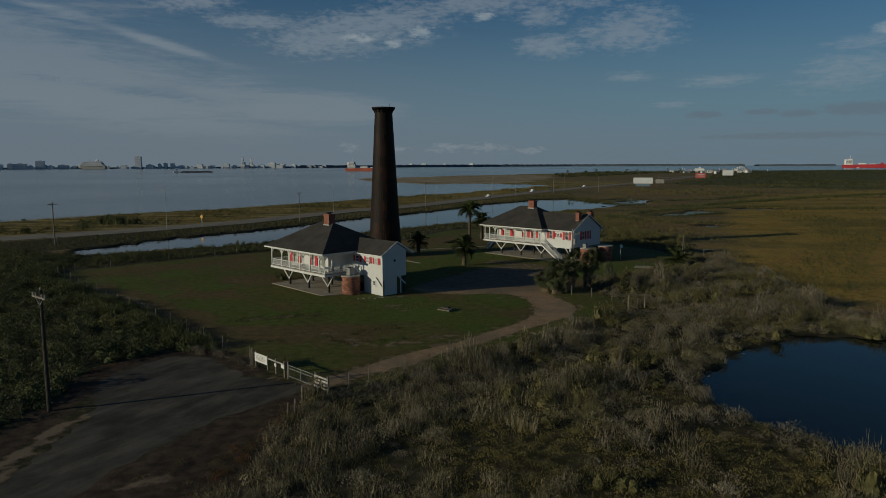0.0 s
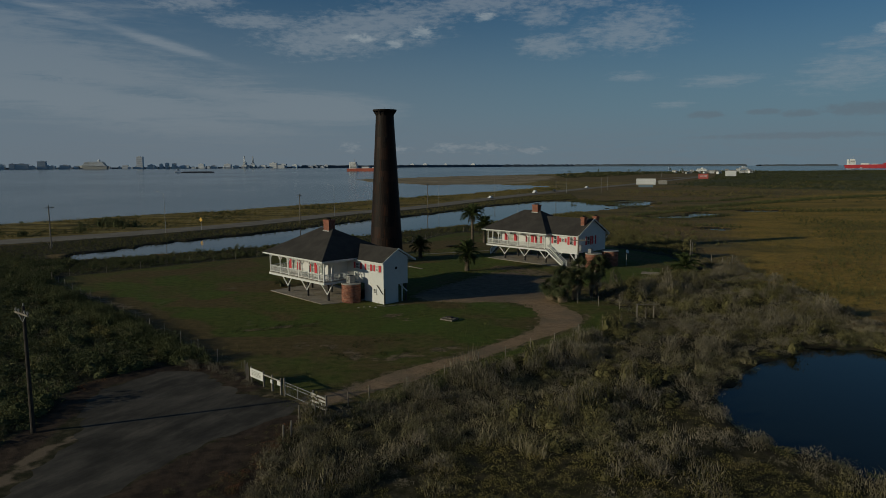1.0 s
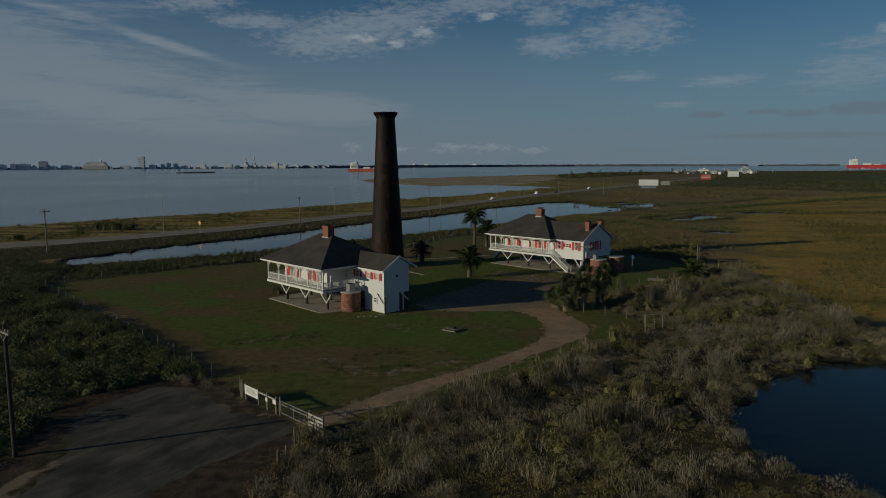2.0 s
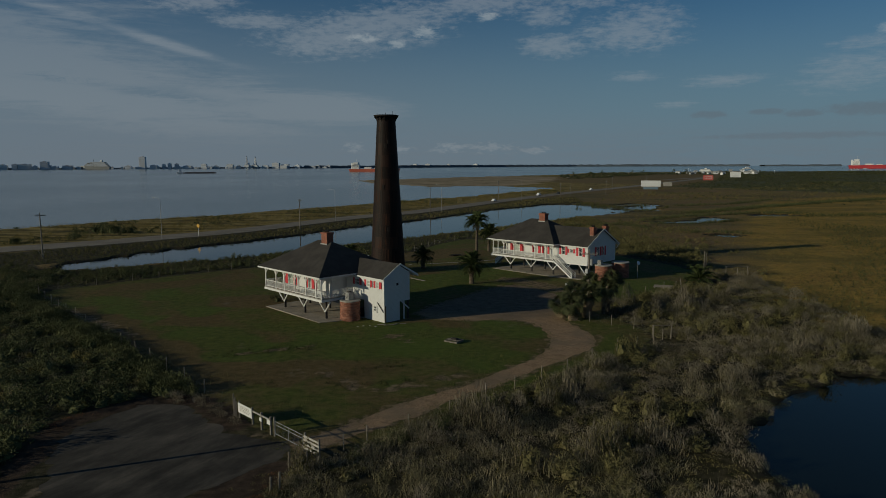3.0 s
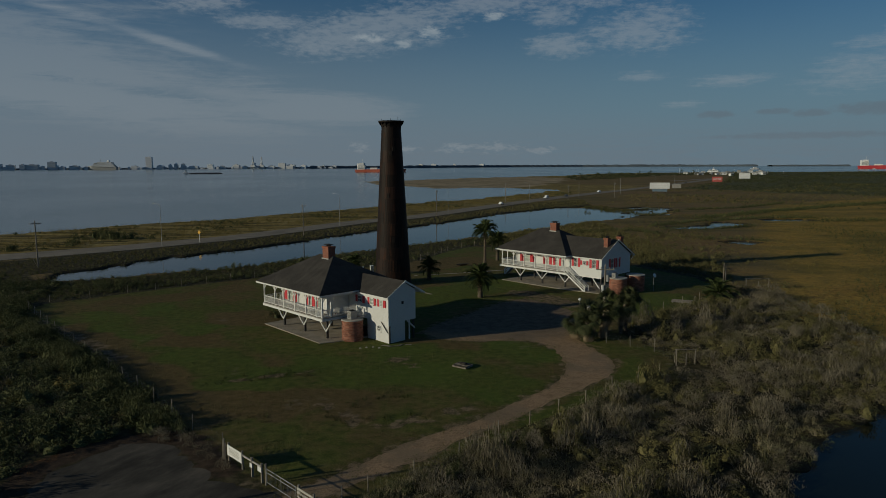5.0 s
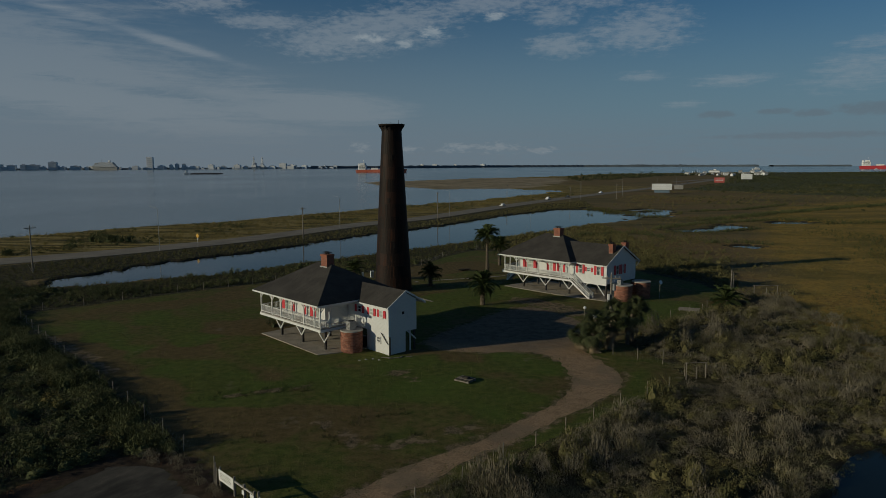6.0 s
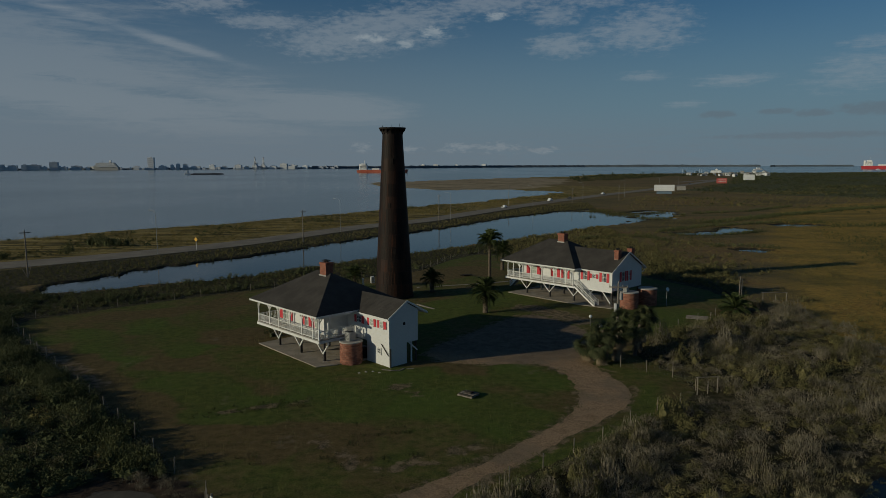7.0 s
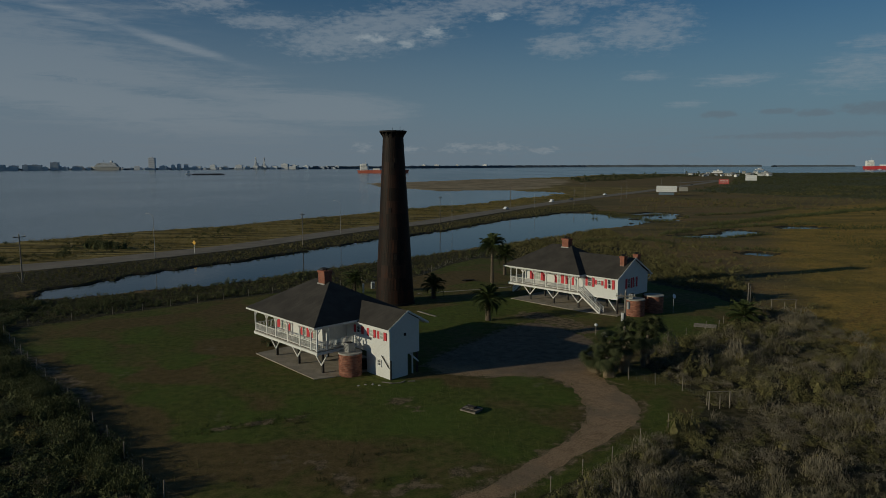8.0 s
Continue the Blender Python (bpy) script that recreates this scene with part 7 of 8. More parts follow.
M["ship_white"] = surface("ship_white", (0.62, 0.62, 0.62), (0.7, 0.7, 0.7), 0.1, 0.6)
# skyline tones are raised so that their colour carries the distance haze
M["haze_grey"] = surface("far_building_haze_tint", (0.7, 0.7, 0.71), (0.77, 0.77, 0.78), 0.02, 0.9, fine=0.2, relief=0)
M["haze_pale"] = surface("far_pale_haze_tint", (0.74, 0.75, 0.77), (0.8, 0.81, 0.82), 0.02, 0.9, fine=0.2, relief=0)
M["haze_dark"] = surface("far_dark_haze_tint", (0.56, 0.57, 0.59), (0.64, 0.65, 0.67), 0.02, 0.9, fine=0.2, relief=0)
# the tree line's blue-grey is haze put into its colour
M["far_shore"] = surface("far_shore_haze_tint", (0.085, 0.1, 0.115), (0.12, 0.14, 0.155), 0.01, 1.0, fine=0.08, relief=0)
M["barge"] = surface("barge_rust", (0.1, 0.085, 0.085), (0.16, 0.135, 0.13), 0.05, 0.8)
M["house_dull"] = surface("house_dull", (0.3, 0.3, 0.29), (0.4, 0.39, 0.37), 0.3, 0.8)
M["board_red"] = surface("billboard_red", (0.45, 0.09, 0.08), (0.5, 0.13, 0.11), 0.3, 0.7)
M["board_blue"] = surface("billboard_blue", (0.11, 0.16, 0.2), (0.15, 0.2, 0.25), 0.3, 0.7)
warning_sign(-62.1, 64.5)


def picnic_table(x, y, yaw):
    e = thing("picnic_table", pose(x, y, ground_z(x, y) + 0.02, 0, 0, yaw), "low weathered timber platform with broken boards on the lawn", "platform")
    for k in range(5):
        part("board", boxm(-1.1, 1.1, -0.85 + k * 0.35, -0.55 + k * 0.35, 0.28 + 0.03 * (k % 2), 0.36 + 0.03 * (k % 2), bevel=0.01), "wood_grey" if k % 3 else "wood_dark", e)
    for xx in (-0.95, 0.95):
        part("bearer", boxm(xx - 0.07, xx + 0.07, -0.9, 0.9, 0, 0.28), "wood_grey", e)
    part("box", boxm(-0.4, 0.5, -0.3, 0.35, 0.37, 0.62, bevel=0.02), "wood_dark", e)
    part("edge_board", boxm(-1.15, 1.15, -0.98, -0.9, 0.05, 0.24), "wood_grey", e)
    e.scale = (0.8, 0.8, 0.7)


picnic_table(13.4, -52.9, -35)


def pallet(x, y, yaw):
    e = thing("pallet", pose(x, y, ground_z(x, y) + 0.02, 0, 0, yaw), "grey wooden deck panel lying on the grass", "pallet")
    for k in range(6):
        part("slat", boxm(-1.6, 1.6, -1.2 + k * 0.42, -0.95 + k * 0.42, 0.1, 0.16), "wood_grey", e)
    for xx in (-1.4, 0, 1.4):
        part("bearer", boxm(xx - 0.07, xx + 0.07, -1.2, 1.4, 0, 0.1), "wood_grey", e)
    part("post", beamm((1.9, 0.6, -0.1), (1.95, 0.6, 1.0), 0.12, segs=6), "wood_grey", e)


pallet(48.5, -16.6, -20)


def small_yard_things():
    e = thing("lamp_post", pose(31.2, -22.2, 0), "short grey post with a round white lamp", "lamp")
    part("post", beamm((0, 0, -0.1), (0, 0, 1.3), 0.12, segs=8), "wood_grey", e)
    bm = bmesh.new()
    bmesh.ops.create_icosphere(bm, subdivisions=2, radius=0.24, matrix=Matrix.Translation((0, 0, 1.5)))
    part("globe", bm, "ship_white", e, "white round lamp globe", True)
    e = thing("water_tank", pose(32.4, -22.6, 0), "small pale domed tank on the ground", "tank")
    bm = bmesh.new()
    cone(bm, 0, 0, 0, 0.35, 0.5, 0.5, 18)
    cone(bm, 0, 0, 0.35, 0.6, 0.5, 0.2, 18)
    part("body", bm, "cap", e)
    e = thing("utility_box", pose(-5.9, 13.8, 0, 0, 0, 20), "white metal utility cabinet on the lawn", "cabinet")
    part("cabinet", boxm(-0.35, 0.35, -0.3, 0.3, 0, 1.3, bevel=0.03), "white", e)
    part("door", boxm(-0.28, 0.28, -0.33, -0.303, 0.15, 1.2), "steel_dull", e)
    e = thing("sign_post", pose(-6.9, 8.0, 0, 0, 0, 20), "narrow white upright marker board", "sign")
    part("board", boxm(-0.2, 0.2, -0.05, 0.03, 0.3, 2.0, bevel=0.02), "white", e)
    part("post", boxm(-0.05, 0.05, 0.034, 0.12, -0.1, 1.9), "wood_grey", e)
    x, y = house_point(31.3, -6.26, 11.6, 9.8)
    e = thing("satellite_dish", pose(x, y, 0, 0, 0, 30), "white satellite dish on a pole", "dish")
    part("pole", beamm((0, 0, -0.1), (0, 0, 2.7), 0.06, segs=8), "steel_dull", e)
    bm = bmesh.new()
    cone(bm, 0, 0, 0, 0.12, 0.1, 0.36, 18)
    d = part("dish", bm, "ship_white", e)
    d.matrix_basis = Matrix.Translation((0, -0.05, 2.8)) @ Matrix.Rotation(radians(70), 4, "X")
    for x, y, a, ln in ((5.0, -44.6, 20, 1.6), (5.6, -44.2, 60, 1.0), (3.9, -44.5, -15, 1.2), (6.6, -43.9, 10, 0.8)):
        e = thing("timber", pose(x, y, 0.04, 0, 0, a), "loose grey board lying against the house wall", "timber", "loose boards")
        part("board", boxm(-ln / 2, ln / 2, -0.09, 0.09, 0, 0.06, bevel=0.01), "wood_grey", e)
    for x, y in ((2.4, -45.0), (1.6, -45.2), (3.2, -45.4), (0.9, -45.6)):
        e = thing("stone", pose(x, y, 0.0), "small pale stone by the cistern", "stone", "pale stones")
        bm = bmesh.new()
        bmesh.ops.create_icosphere(bm, subdivisions=1, radius=0.16, matrix=Matrix.Diagonal((1.2, 0.9, 0.8, 1)))
        part("rock", bm, "cap", e)
    x, y = house_point(-4.35, -43.6, 0.6, 6.4)
    e = thing("barrel", pose(x, y, 0.09), "black round rain barrel behind the cistern", "barrel")
    part("body", cone(cone(bmesh.new(), 0, 0, 0, 0.6, 0.36, 0.44, 18), 0, 0, 0.6, 1.2, 0.44, 0.36, 18), "iron_dark", e)
    part("lid", cone(bmesh.new(), 0, 0, 1.2, 1.26, 0.38, 0.36, 18), "stilt", e)
    x, y = -14.1, -29.0
    tri_mesh("shrub", leaf_bush(260, 0.9, 1.3, 0.13, 77, 2, 1.6, 0.7, 0.6) + np.array([x, y, 0.0]), "frond", "leafy green shrub beside the porch posts", "shrub", "thing")
    # stacked timber low on the far lawn and a dark brush heap
    e = thing("log_pile", pose(12.5, 22.5, 0, 0, 0, 10), "low heap of dark brush and logs on the lawn", "log pile")
    g = random.Random(5)
    for k in range(7):
        part("log", beamm((g.uniform(-1, 0), g.uniform(-0.7, 0.7), 0.15 + 0.12 * (k % 3)), (g.uniform(0.5, 1.8), g.uniform(-0.7, 0.7), 0.2 + 0.12 * (k % 3)), 0.25, segs=7), "wood_dark", e)


small_yard_things()
sheet("path", [(3.4, 8.5), (16.4, 13.4), (21.5, 16.0), (21.4, 16.5), (16.2, 13.9), (3.3, 9.0)], 0.03, "concrete", "narrow concrete path across the lawn", "path")
sheet("path", [(4.4, -6.9), (7.6, -10.9), (7.9, -10.6), (4.7, -6.6)], 0.03, "concrete", "short concrete path behind the house", "path")


# ---- road traffic and billboards ----
def vehicle(x, y, yaw, kind, mat, label):
    e = thing(kind, pose(x, y, 0.17, 0, 0, yaw), label, "car" if kind != "truck" else "truck", "vehicles on the road")
    ln, w, hb, hc = (5.4, 1.95, 0.95, 1.85) if kind == "truck" else (4.5, 1.8, 0.8, 1.45)
    part("body", boxm(-ln / 2, ln / 2, -w / 2, w / 2, 0.35, hb, bevel=0.12), mat, e)
    part("cabin", boxm(-ln * 0.18, ln * 0.3, -w / 2 + 0.12, w / 2 - 0.12, hb - 0.05, hc, bevel=0.18), mat, e)
    part("windscreen", boxm(-ln * 0.14, ln * 0.26, -w / 2 + 0.1, w / 2 - 0.1, hb + 0.12, hc - 0.22, bevel=0.05), "glass", e)
    for sx in (-0.31, 0.31):
        for sy in (-1, 1):
            part("wheel", beamm((sx * ln, sy * (w / 2 - 0.22), 0.34), (sx * ln, sy * (w / 2 + 0.02), 0.34), 0.68, segs=16), "tyre", e)


vehicle(64.6, 312, 64, "truck", "vehicle_white", "white pickup truck driving on the highway")
vehicle(80.5, 337, 64, "car", "vehicle_dark", "dark car driving on the highway")
vehicle(32.5, 245, 65, "car", "vehicle_white", "pale car driving on the highway")
vehicle(115.5, 404, 60, "car", "vehicle_white", "white car parked near the shore")
vehicle(200, 545, 60, "car", "vehicle_white", "small pale car far along the highway")
vehicle(262, 660, 60, "car", "vehicle_dark", "small dark car far along the highway")


def billboard(x, y, yaw, w, h, z, mat, label, rows=2, letter="haze_grey"):
    e = thing("billboard", pose(x, y, 0, 0, 0, yaw), label, "billboard", "roadside billboards")
    part("board", boxm(-w / 2, w / 2, -0.2, 0.1, z, z + h, bevel=0.05), mat, e)
    for sx in (-0.3, 0.3):
        part("post", beamm((w * sx, 0.25, -0.3), (w * sx, 0.25, z + h * 0.8), 0.3, segs=8), "wood_dark", e)
    if rows:
        bars(e, Matrix.Translation((0, -0.25, z + h * 0.55)) @ Matrix.Diagonal((1, 8, 1, 1)), w * 0.85, h * 0.7, rows, letter)
    return e


b = billboard(160, 398, -12, 14.5, 4.6, 3.0, "ship_white", "wide white roadside billboard with a blue lower panel")
part("lower_panel", boxm(-5.5, 5.5, -0.15, 0.05, 0.9, 2.7), "board_blue", b)
billboard(186, 442, -5, 7, 3.4, 1.8, "cap", "small grey roadside billboard", 0)
billboard(272, 590, -10, 10.0, 5.2, 3.0, "board_red", "red and white roadside billboard", 2, "ship_white")
billboard(350, 716, -15, 12.5, 6.4, 3.4, "ship_white", "white roadside billboard beside the village road", 1)


# ---- village and ferry landing on the far shore of the flats ----
def far_house(x, y, yaw, w, d, h, mat, label):
    e = thing("house", pose(x, y, 0, 0, 0, yaw), label, "house", "village houses")
    part("wall", boxm(-w / 2, w / 2, -d / 2, d / 2, -0.3, h), mat, e)
    o = 0.4
    part("roof", solid([[(-w / 2 - o, -d / 2 - o, h), (w / 2 + o, -d / 2 - o, h), (w / 2 + o, 0, h + d * 0.3), (-w / 2 - o, 0, h + d * 0.3)], [(-w / 2 - o, 0, h + d * 0.3), (w / 2 + o, 0, h + d * 0.3), (w / 2 + o, d / 2 + o, h), (-w / 2 - o, d / 2 + o, h)],
                        [(-w / 2 - o, -d / 2 - o, h), (-w / 2 - o, 0, h + d * 0.3), (-w / 2 - o, d / 2 + o, h)], [(w / 2 + o, -d / 2 - o, h), (w / 2 + o, d / 2 + o, h), (w / 2 + o, 0, h + d * 0.3)]]), "house_dull" if mat == "ship_white" else "deck", e)
    for k in range(3):
        xx = -w / 2 + w * (k + 0.5) / 3
        part("window", boxm(xx - 0.6, xx + 0.6, -d / 2 - 0.06, -d / 2 - 0.005, h * 0.45, h * 0.75), "glass", e)


rv = random.Random(9)
for x, y in ((497, 1180), (551, 1174), (566, 1172), (585, 1230), (560, 1330), (610, 1400), (650, 1380), (480, 1100), (660, 1460), (445, 1240), (700, 1500), (540, 1420)):
    far_house(x, y, rv.uniform(-40, 30), rv.uniform(6, 10), rv.uniform(5, 8), rv.uniform(2.8, 4.6), rv.choice(("ship_white", "house_dull", "house_dull", "ship_white")), "pale village house near the ferry landing")
for k in range(16):
    x, y = 440 + 13 * k + rv.uniform(-5, 5), 1170 + 9 * k + rv.uniform(-30, 60)
    far_house(x, y, rv.uniform(-40, 30), rv.uniform(4, 9), rv.uniform(4, 6), rv.uniform(2.2, 3.6), rv.choice(("ship_white", "house_dull", "house_dull", "cap")), "small pale shed or camper near the ferry landing")
for k in range(12):
    x, y = 450 + 15 * k + rv.uniform(-8, 8), 1250 + rv.uniform(-60, 160)
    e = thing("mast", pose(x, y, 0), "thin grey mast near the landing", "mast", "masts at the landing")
    part("pole", beamm((0, 0, -0.3), (0, 0, rv.uniform(6, 12)), 0.25, segs=6), "haze_pale", e)


def hull(ln, w, h, bow=0.16):
    """A ship's hull with a raked bow at +x and a squared stern."""
    plan = [(-ln / 2, -w / 2 * 0.85), (ln / 2 * (1 - bow * 2), -w / 2), (ln / 2, 0), (ln / 2 * (1 - bow * 2), w / 2), (-ln / 2, w / 2 * 0.85)]
    bm = bmesh.new()
    lo = [bm.verts.new((x * 0.96, y * 0.9, -1.5)) for x, y in plan]
    hi = [bm.verts.new((x, y, h * (1.25 if x > ln * 0.3 else 1.0))) for x, y in plan]
    bm.faces.new(hi)
    for i in range(5):
        bm.faces.new((lo[i], lo[(i + 1) % 5], hi[(i + 1) % 5], hi[i]))
    bmesh.ops.recalc_face_normals(bm, faces=bm.faces)
    return bm


def cargo_ship(x, y, yaw, ln, w, h, mat, label, tower=16.0):
    e = thing("cargo_ship", pose(x, y, -0.3, 0, 0, yaw), label, "ship", "ships in the bay")
    part("hull", hull(ln, w, h), mat, e)
    s = part("superstructure", boxm(-ln * 0.44, -ln * 0.30, -w * 0.42, w * 0.42, h - 0.5, h + tower * 0.6, bevel=0.4), "ship_white", e)
    part("bridge", boxm(-ln * 0.40, -ln * 0.315, -w * 0.5, w * 0.5, h + tower * 0.6, h + tower * 0.85, bevel=0.3), "ship_white", s)
    part("funnel", boxm(-ln * 0.455, -ln * 0.42, -w * 0.15, w * 0.15, h, h + tower * 0.8, bevel=0.3), "ship_white", s)
    part("mast", beamm((-ln * 0.35, 0, h + tower * 0.8), (-ln * 0.35, 0, h + tower * 1.25), 0.8, segs=6), "ship_white", s)
    for k in range(3):
        zz = h + tower * (0.12 + 0.16 * k)
        part("window_band", boxm(-ln * 0.43, -ln * 0.31, -w * 0.425, -w * 0.418, zz, zz + tower * 0.05), "glass", s)
    for a, b, hh in ((-0.2, -0.06, 0.24), (0.0, 0.1, 0.16), (0.2, 0.24, 0.3)):
        part("deck_house", boxm(ln * a, ln * b, -w * 0.3, w * 0.3, h - 0.3, h + tower * hh), "ship_white" if hh < 0.3 else mat, e)
    part("fore_mast", beamm((ln * 0.4, 0, h), (ln * 0.4, 0, h + tower * 0.6), 0.7, segs=6), "ship_white", e)


cargo_ship(-228, 1800, -3, 145, 22, 7.0, "hull_red", "orange-red cargo ship with white superstructure under way", 22)
cargo_ship(1556, 2458, -24, 180, 26, 11, "hull_bright", "bright red tanker with white stern superstructure", 26)


def barge():
    e = thing("barge", pose(-624, 1512, -0.3, 0, 0, 21), "long low dark barge with a pushing tug", "barge", "ships in the bay")
    part("hull", boxm(-30, 45, -6, 6, -1, 2.2, bevel=0.5), "barge", e)
    part("tug", boxm(-44, -31, -4, 4, -1, 3.5, bevel=0.5), "haze_grey", e)
    part("wheelhouse", boxm(-40, -34, -2.5, 2.5, 3.5, 10, bevel=0.3), "ship_white", e)
    part("cover", boxm(-26, 40, -4.5, 4.5, 2.2, 3.0, bevel=0.3), "barge", e)


barge()


def small_boat(x, y, yaw, ln):
    e = thing("boat", pose(x, y, -0.3, 0, 0, yaw), "small white boat on the far water", "boat", "ships in the bay")
    part("hull", hull(ln, ln * 0.25, ln * 0.1), "ship_white", e)
    part("cabin", boxm(-ln * 0.2, ln * 0.15, -ln * 0.09, ln * 0.09, ln * 0.08, ln * 0.24, bevel=0.2), "ship_white", e)


small_boat(1030, 2330, 5, 32)
small_boat(1395, 2250, 5, 14)
small_boat(-870, 3260, 0, 12)


def ferry():
    e = thing("ferry", pose(640, 1640, -0.3, 0, 0, -20) @ Matrix.Scale(0.5, 4), "white double-ended ferry at the landing", "ferry", "ships in the bay")
    part("hull", hull(60, 14, 5, 0.1), "ship_white", e)
    part("deck_house", boxm(-24, 20, -6, 6, 4.6, 11, bevel=0.4), "ship_white", e)
    part("bridge", boxm(-6, 6, -5, 5, 11, 16, bevel=0.4), "ship_white", e)
    part("window_band", boxm(-22, 18, -6.08, -6.01, 7.2, 9.0), "glass", e)
    part("mast", beamm((0, 0, 16), (0, 0, 25), 0.6, segs=6), "haze_grey", e)


ferry()


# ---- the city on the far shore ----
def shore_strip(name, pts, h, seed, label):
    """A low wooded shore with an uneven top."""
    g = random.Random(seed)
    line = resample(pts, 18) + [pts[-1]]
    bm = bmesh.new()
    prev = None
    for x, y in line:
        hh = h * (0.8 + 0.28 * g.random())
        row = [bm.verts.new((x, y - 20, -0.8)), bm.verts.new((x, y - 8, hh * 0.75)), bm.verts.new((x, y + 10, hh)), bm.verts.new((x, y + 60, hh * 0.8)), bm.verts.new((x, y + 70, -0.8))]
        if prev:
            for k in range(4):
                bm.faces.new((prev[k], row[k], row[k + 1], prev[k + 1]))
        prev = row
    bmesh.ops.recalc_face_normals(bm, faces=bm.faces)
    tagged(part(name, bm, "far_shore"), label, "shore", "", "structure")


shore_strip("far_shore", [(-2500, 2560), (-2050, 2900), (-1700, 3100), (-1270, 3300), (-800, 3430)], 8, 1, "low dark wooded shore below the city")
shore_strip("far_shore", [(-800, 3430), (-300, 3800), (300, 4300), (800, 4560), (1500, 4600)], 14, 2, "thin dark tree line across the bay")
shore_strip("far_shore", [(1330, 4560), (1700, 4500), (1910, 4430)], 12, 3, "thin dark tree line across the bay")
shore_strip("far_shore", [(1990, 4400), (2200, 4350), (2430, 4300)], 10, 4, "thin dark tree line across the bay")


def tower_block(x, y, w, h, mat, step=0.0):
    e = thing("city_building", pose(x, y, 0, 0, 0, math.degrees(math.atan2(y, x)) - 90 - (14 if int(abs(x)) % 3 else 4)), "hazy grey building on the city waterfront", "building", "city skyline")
    # walls look hazy through their lightened colour alone
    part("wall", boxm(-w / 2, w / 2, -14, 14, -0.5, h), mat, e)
    part("roof", boxm(-w * 0.2, w * 0.15, -6, 6, h, h + 3.0), "haze_dark", e)
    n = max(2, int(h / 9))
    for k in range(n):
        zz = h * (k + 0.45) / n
        part("window", boxm(-w * 0.42, w * 0.42, -14.2, -14.02, zz, zz + h * 0.22 / n), "haze_dark" if mat != "haze_dark" else "haze_grey", e)
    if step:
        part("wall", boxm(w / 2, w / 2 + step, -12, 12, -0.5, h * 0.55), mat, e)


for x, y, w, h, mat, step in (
        (-2090, 2850, 60, 26, "haze_dark", 20), (-2035, 2880, 34, 22, "haze_grey", 0), (-1990, 2895, 22, 24, "haze_dark", 0), (-1955, 2910, 52, 24, "haze_dark", 14), (-1920, 2930, 18, 16, "haze_pale", 0), (-1888, 2950, 34, 36, "haze_dark", 8),
        (-1850, 2965, 26, 14, "haze_grey", 0), (-1805, 2990, 40, 18, "haze_dark", 0), (-1765, 3015, 18, 13, "haze_pale", 0), (-1580, 3110, 26, 16, "haze_grey", 20), (-1526, 3146, 28, 58, "haze_grey", 0), (-1480, 3165, 30, 18, "haze_grey", 0),
        (-1440, 3185, 16, 22, "haze_dark", 0), (-1415, 3196, 14, 26, "haze_dark", 0), (-1386, 3210, 20, 25, "haze_dark", 6), (-1340, 3230, 40, 15, "haze_grey", 0), (-1268, 3258, 26, 22, "haze_pale", 10), (-1215, 3280, 24, 15, "haze_grey", 0),
        (-1150, 3300, 32, 21, "haze_dark", 12), (-1110, 3315, 20, 15, "haze_grey", 0), (-1070, 3325, 14, 30, "haze_dark", 20), (-1035, 3338, 16, 26, "haze_dark", 10), (-985, 3350, 30, 15, "haze_grey", 0), (-935, 3365, 36, 27, "haze_dark", 40), (-890, 3375, 40, 20, "haze_dark", 0),
        (-830, 3395, 24, 17, "haze_pale", 0), (-740, 3470, 16, 14, "haze_dark", 0), (-690, 3500, 20, 15, "haze_grey", 0), (-250, 3850, 22, 19, "haze_dark", 0), (-180, 3900, 26, 20, "haze_grey", 0), (-60, 4000, 16, 19, "haze_grey", 0), (110, 4140, 26, 19, "haze_dark", 0)):
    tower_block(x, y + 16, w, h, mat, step)


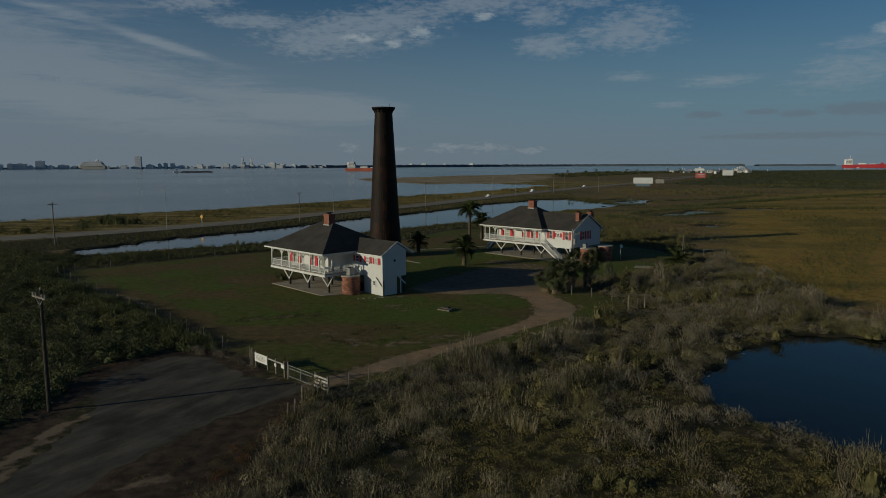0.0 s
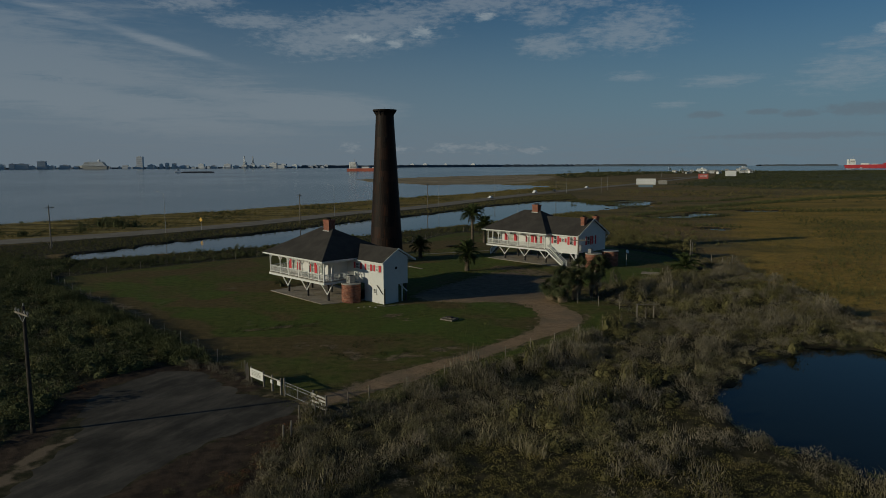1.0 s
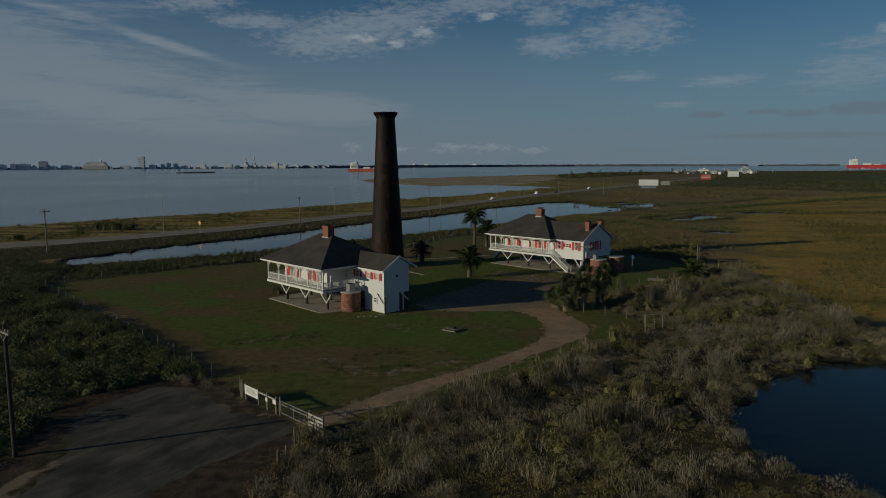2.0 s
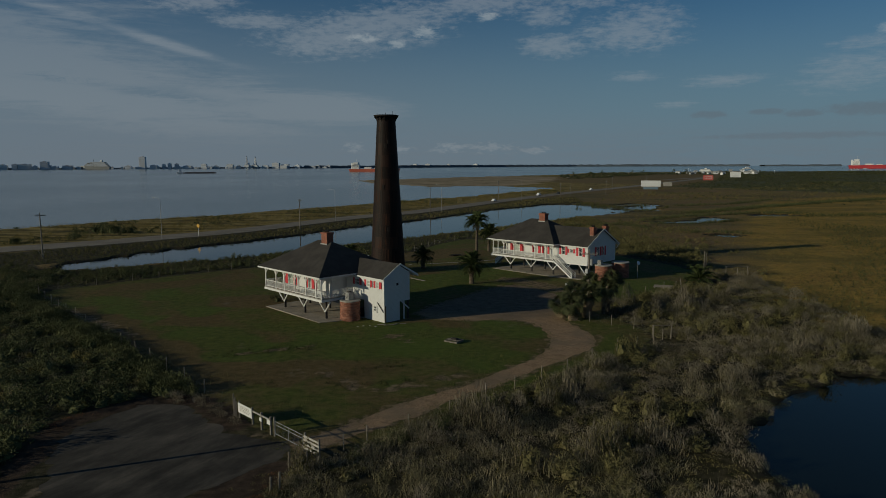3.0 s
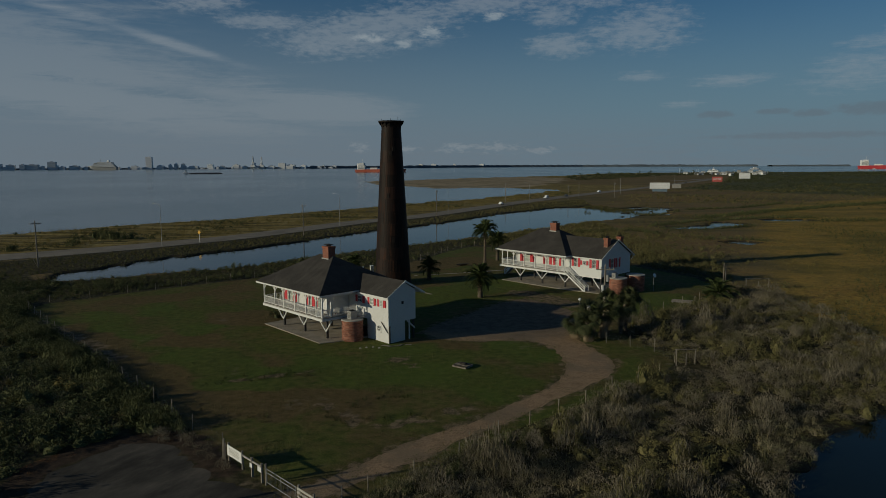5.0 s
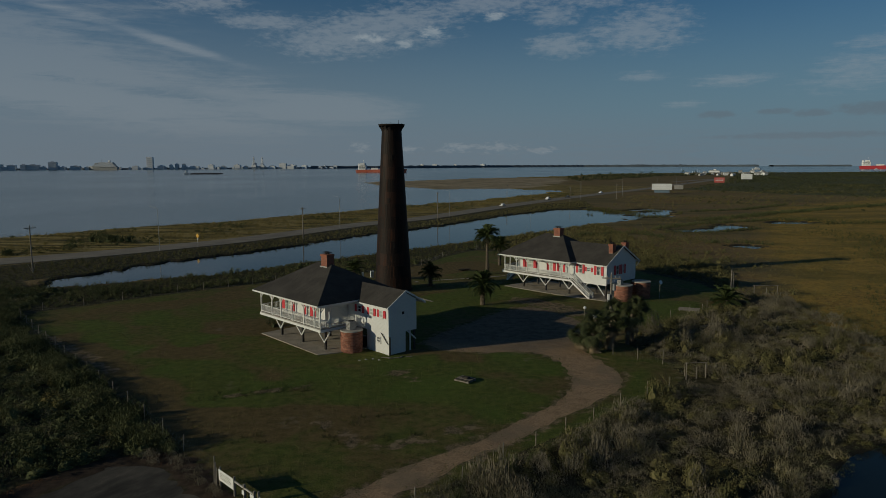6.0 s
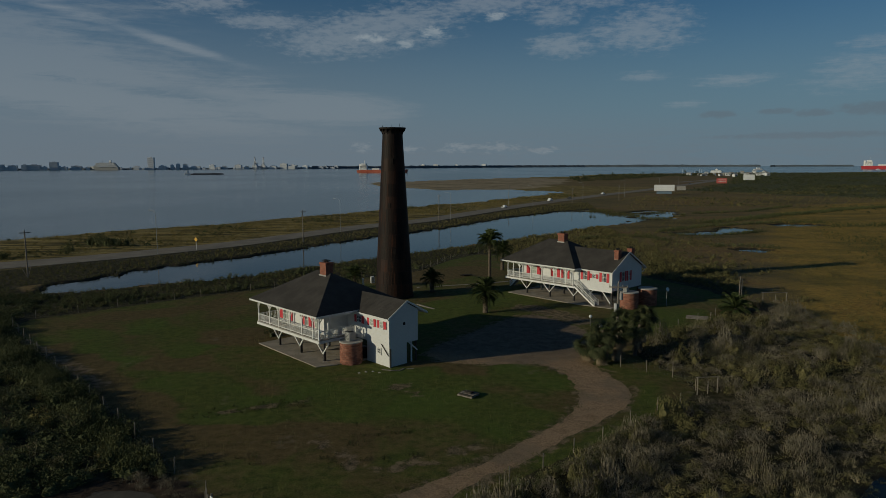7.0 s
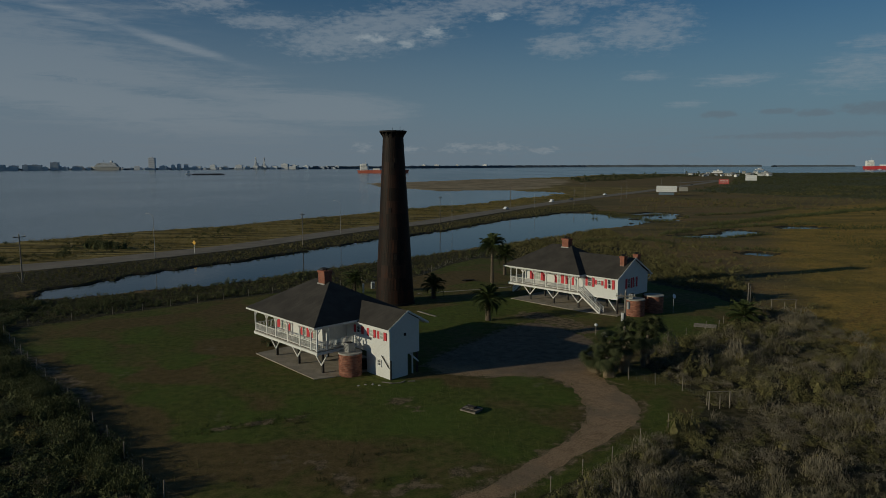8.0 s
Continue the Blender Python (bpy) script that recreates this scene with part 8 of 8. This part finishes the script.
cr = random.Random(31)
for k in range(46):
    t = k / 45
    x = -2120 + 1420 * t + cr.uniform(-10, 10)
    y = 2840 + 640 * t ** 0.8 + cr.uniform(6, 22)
    tower_block(x, y - 10, cr.uniform(8, 24), cr.uniform(5, 10.5), cr.choice(("haze_grey", "haze_dark", "haze_dark", "haze_dark")))


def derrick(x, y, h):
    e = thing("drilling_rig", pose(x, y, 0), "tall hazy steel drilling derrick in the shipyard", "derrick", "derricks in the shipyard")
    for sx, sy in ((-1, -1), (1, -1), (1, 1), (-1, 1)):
        part("leg", beamm((sx * 5, sy * 5, 0), (sx * 1.2, sy * 1.2, h), 1.5, segs=4), "haze_dark", e)
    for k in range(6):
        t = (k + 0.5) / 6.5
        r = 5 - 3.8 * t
        part("brace", beamm((-r, -r, h * t), (r, -r, h * t), 0.9, segs=4), "haze_dark", e)
        part("brace", beamm((-r, -r, h * t), (r * 0.85, -r * 0.85, h * (t + 0.13)), 0.9, segs=4), "haze_dark", e)
    part("platform", boxm(-12, 12, -8, 8, 8, 18), "haze_dark", e)


derrick(-1070, 3330, 62)
derrick(-1030, 3342, 60)


def cruise_ship():
    e = thing("cruise_ship", pose(-1690, 3035, -0.3, 0, 0, 184), "large white cruise ship docked at the city", "cruise ship", "ships in the bay")
    part("hull", hull(136, 26, 13), "house_dull", e)
    for k in range(6):
        a, b, z = -62 + 3 * k, 50 - 4.5 * k - (9 if k > 3 else 0), 13 + 3.6 * k
        part("deck", boxm(a, b, -12, 12, z, z + 3.0, bevel=0.4), "house_dull", e)
        part("window_band", boxm(a + 2, b - 2, -12.2, -12.02, z + 0.8, z + 2.0), "haze_dark", e)
        part("window_band", boxm(a + 2, b - 2, 12.02, 12.2, z + 0.8, z + 2.0), "haze_dark", e)
    part("bridge", boxm(22, 34, -13.5, 13.5, 27, 31, bevel=0.5), "house_dull", e)
    part("funnel", boxm(-34, -24, -5, 5, 34, 44, bevel=1.5), "haze_grey", e)
    part("mast", beamm((8, 0, 33), (8, 0, 48), 1.2, segs=6), "house_dull", e)
    for x in (-40, -22, -4, 14):
        part("lifeboat", boxm(x - 6, x + 6, 12.1, 14.2, 11.2, 13.6, bevel=0.8), "house_dull", e)


cruise_ship()
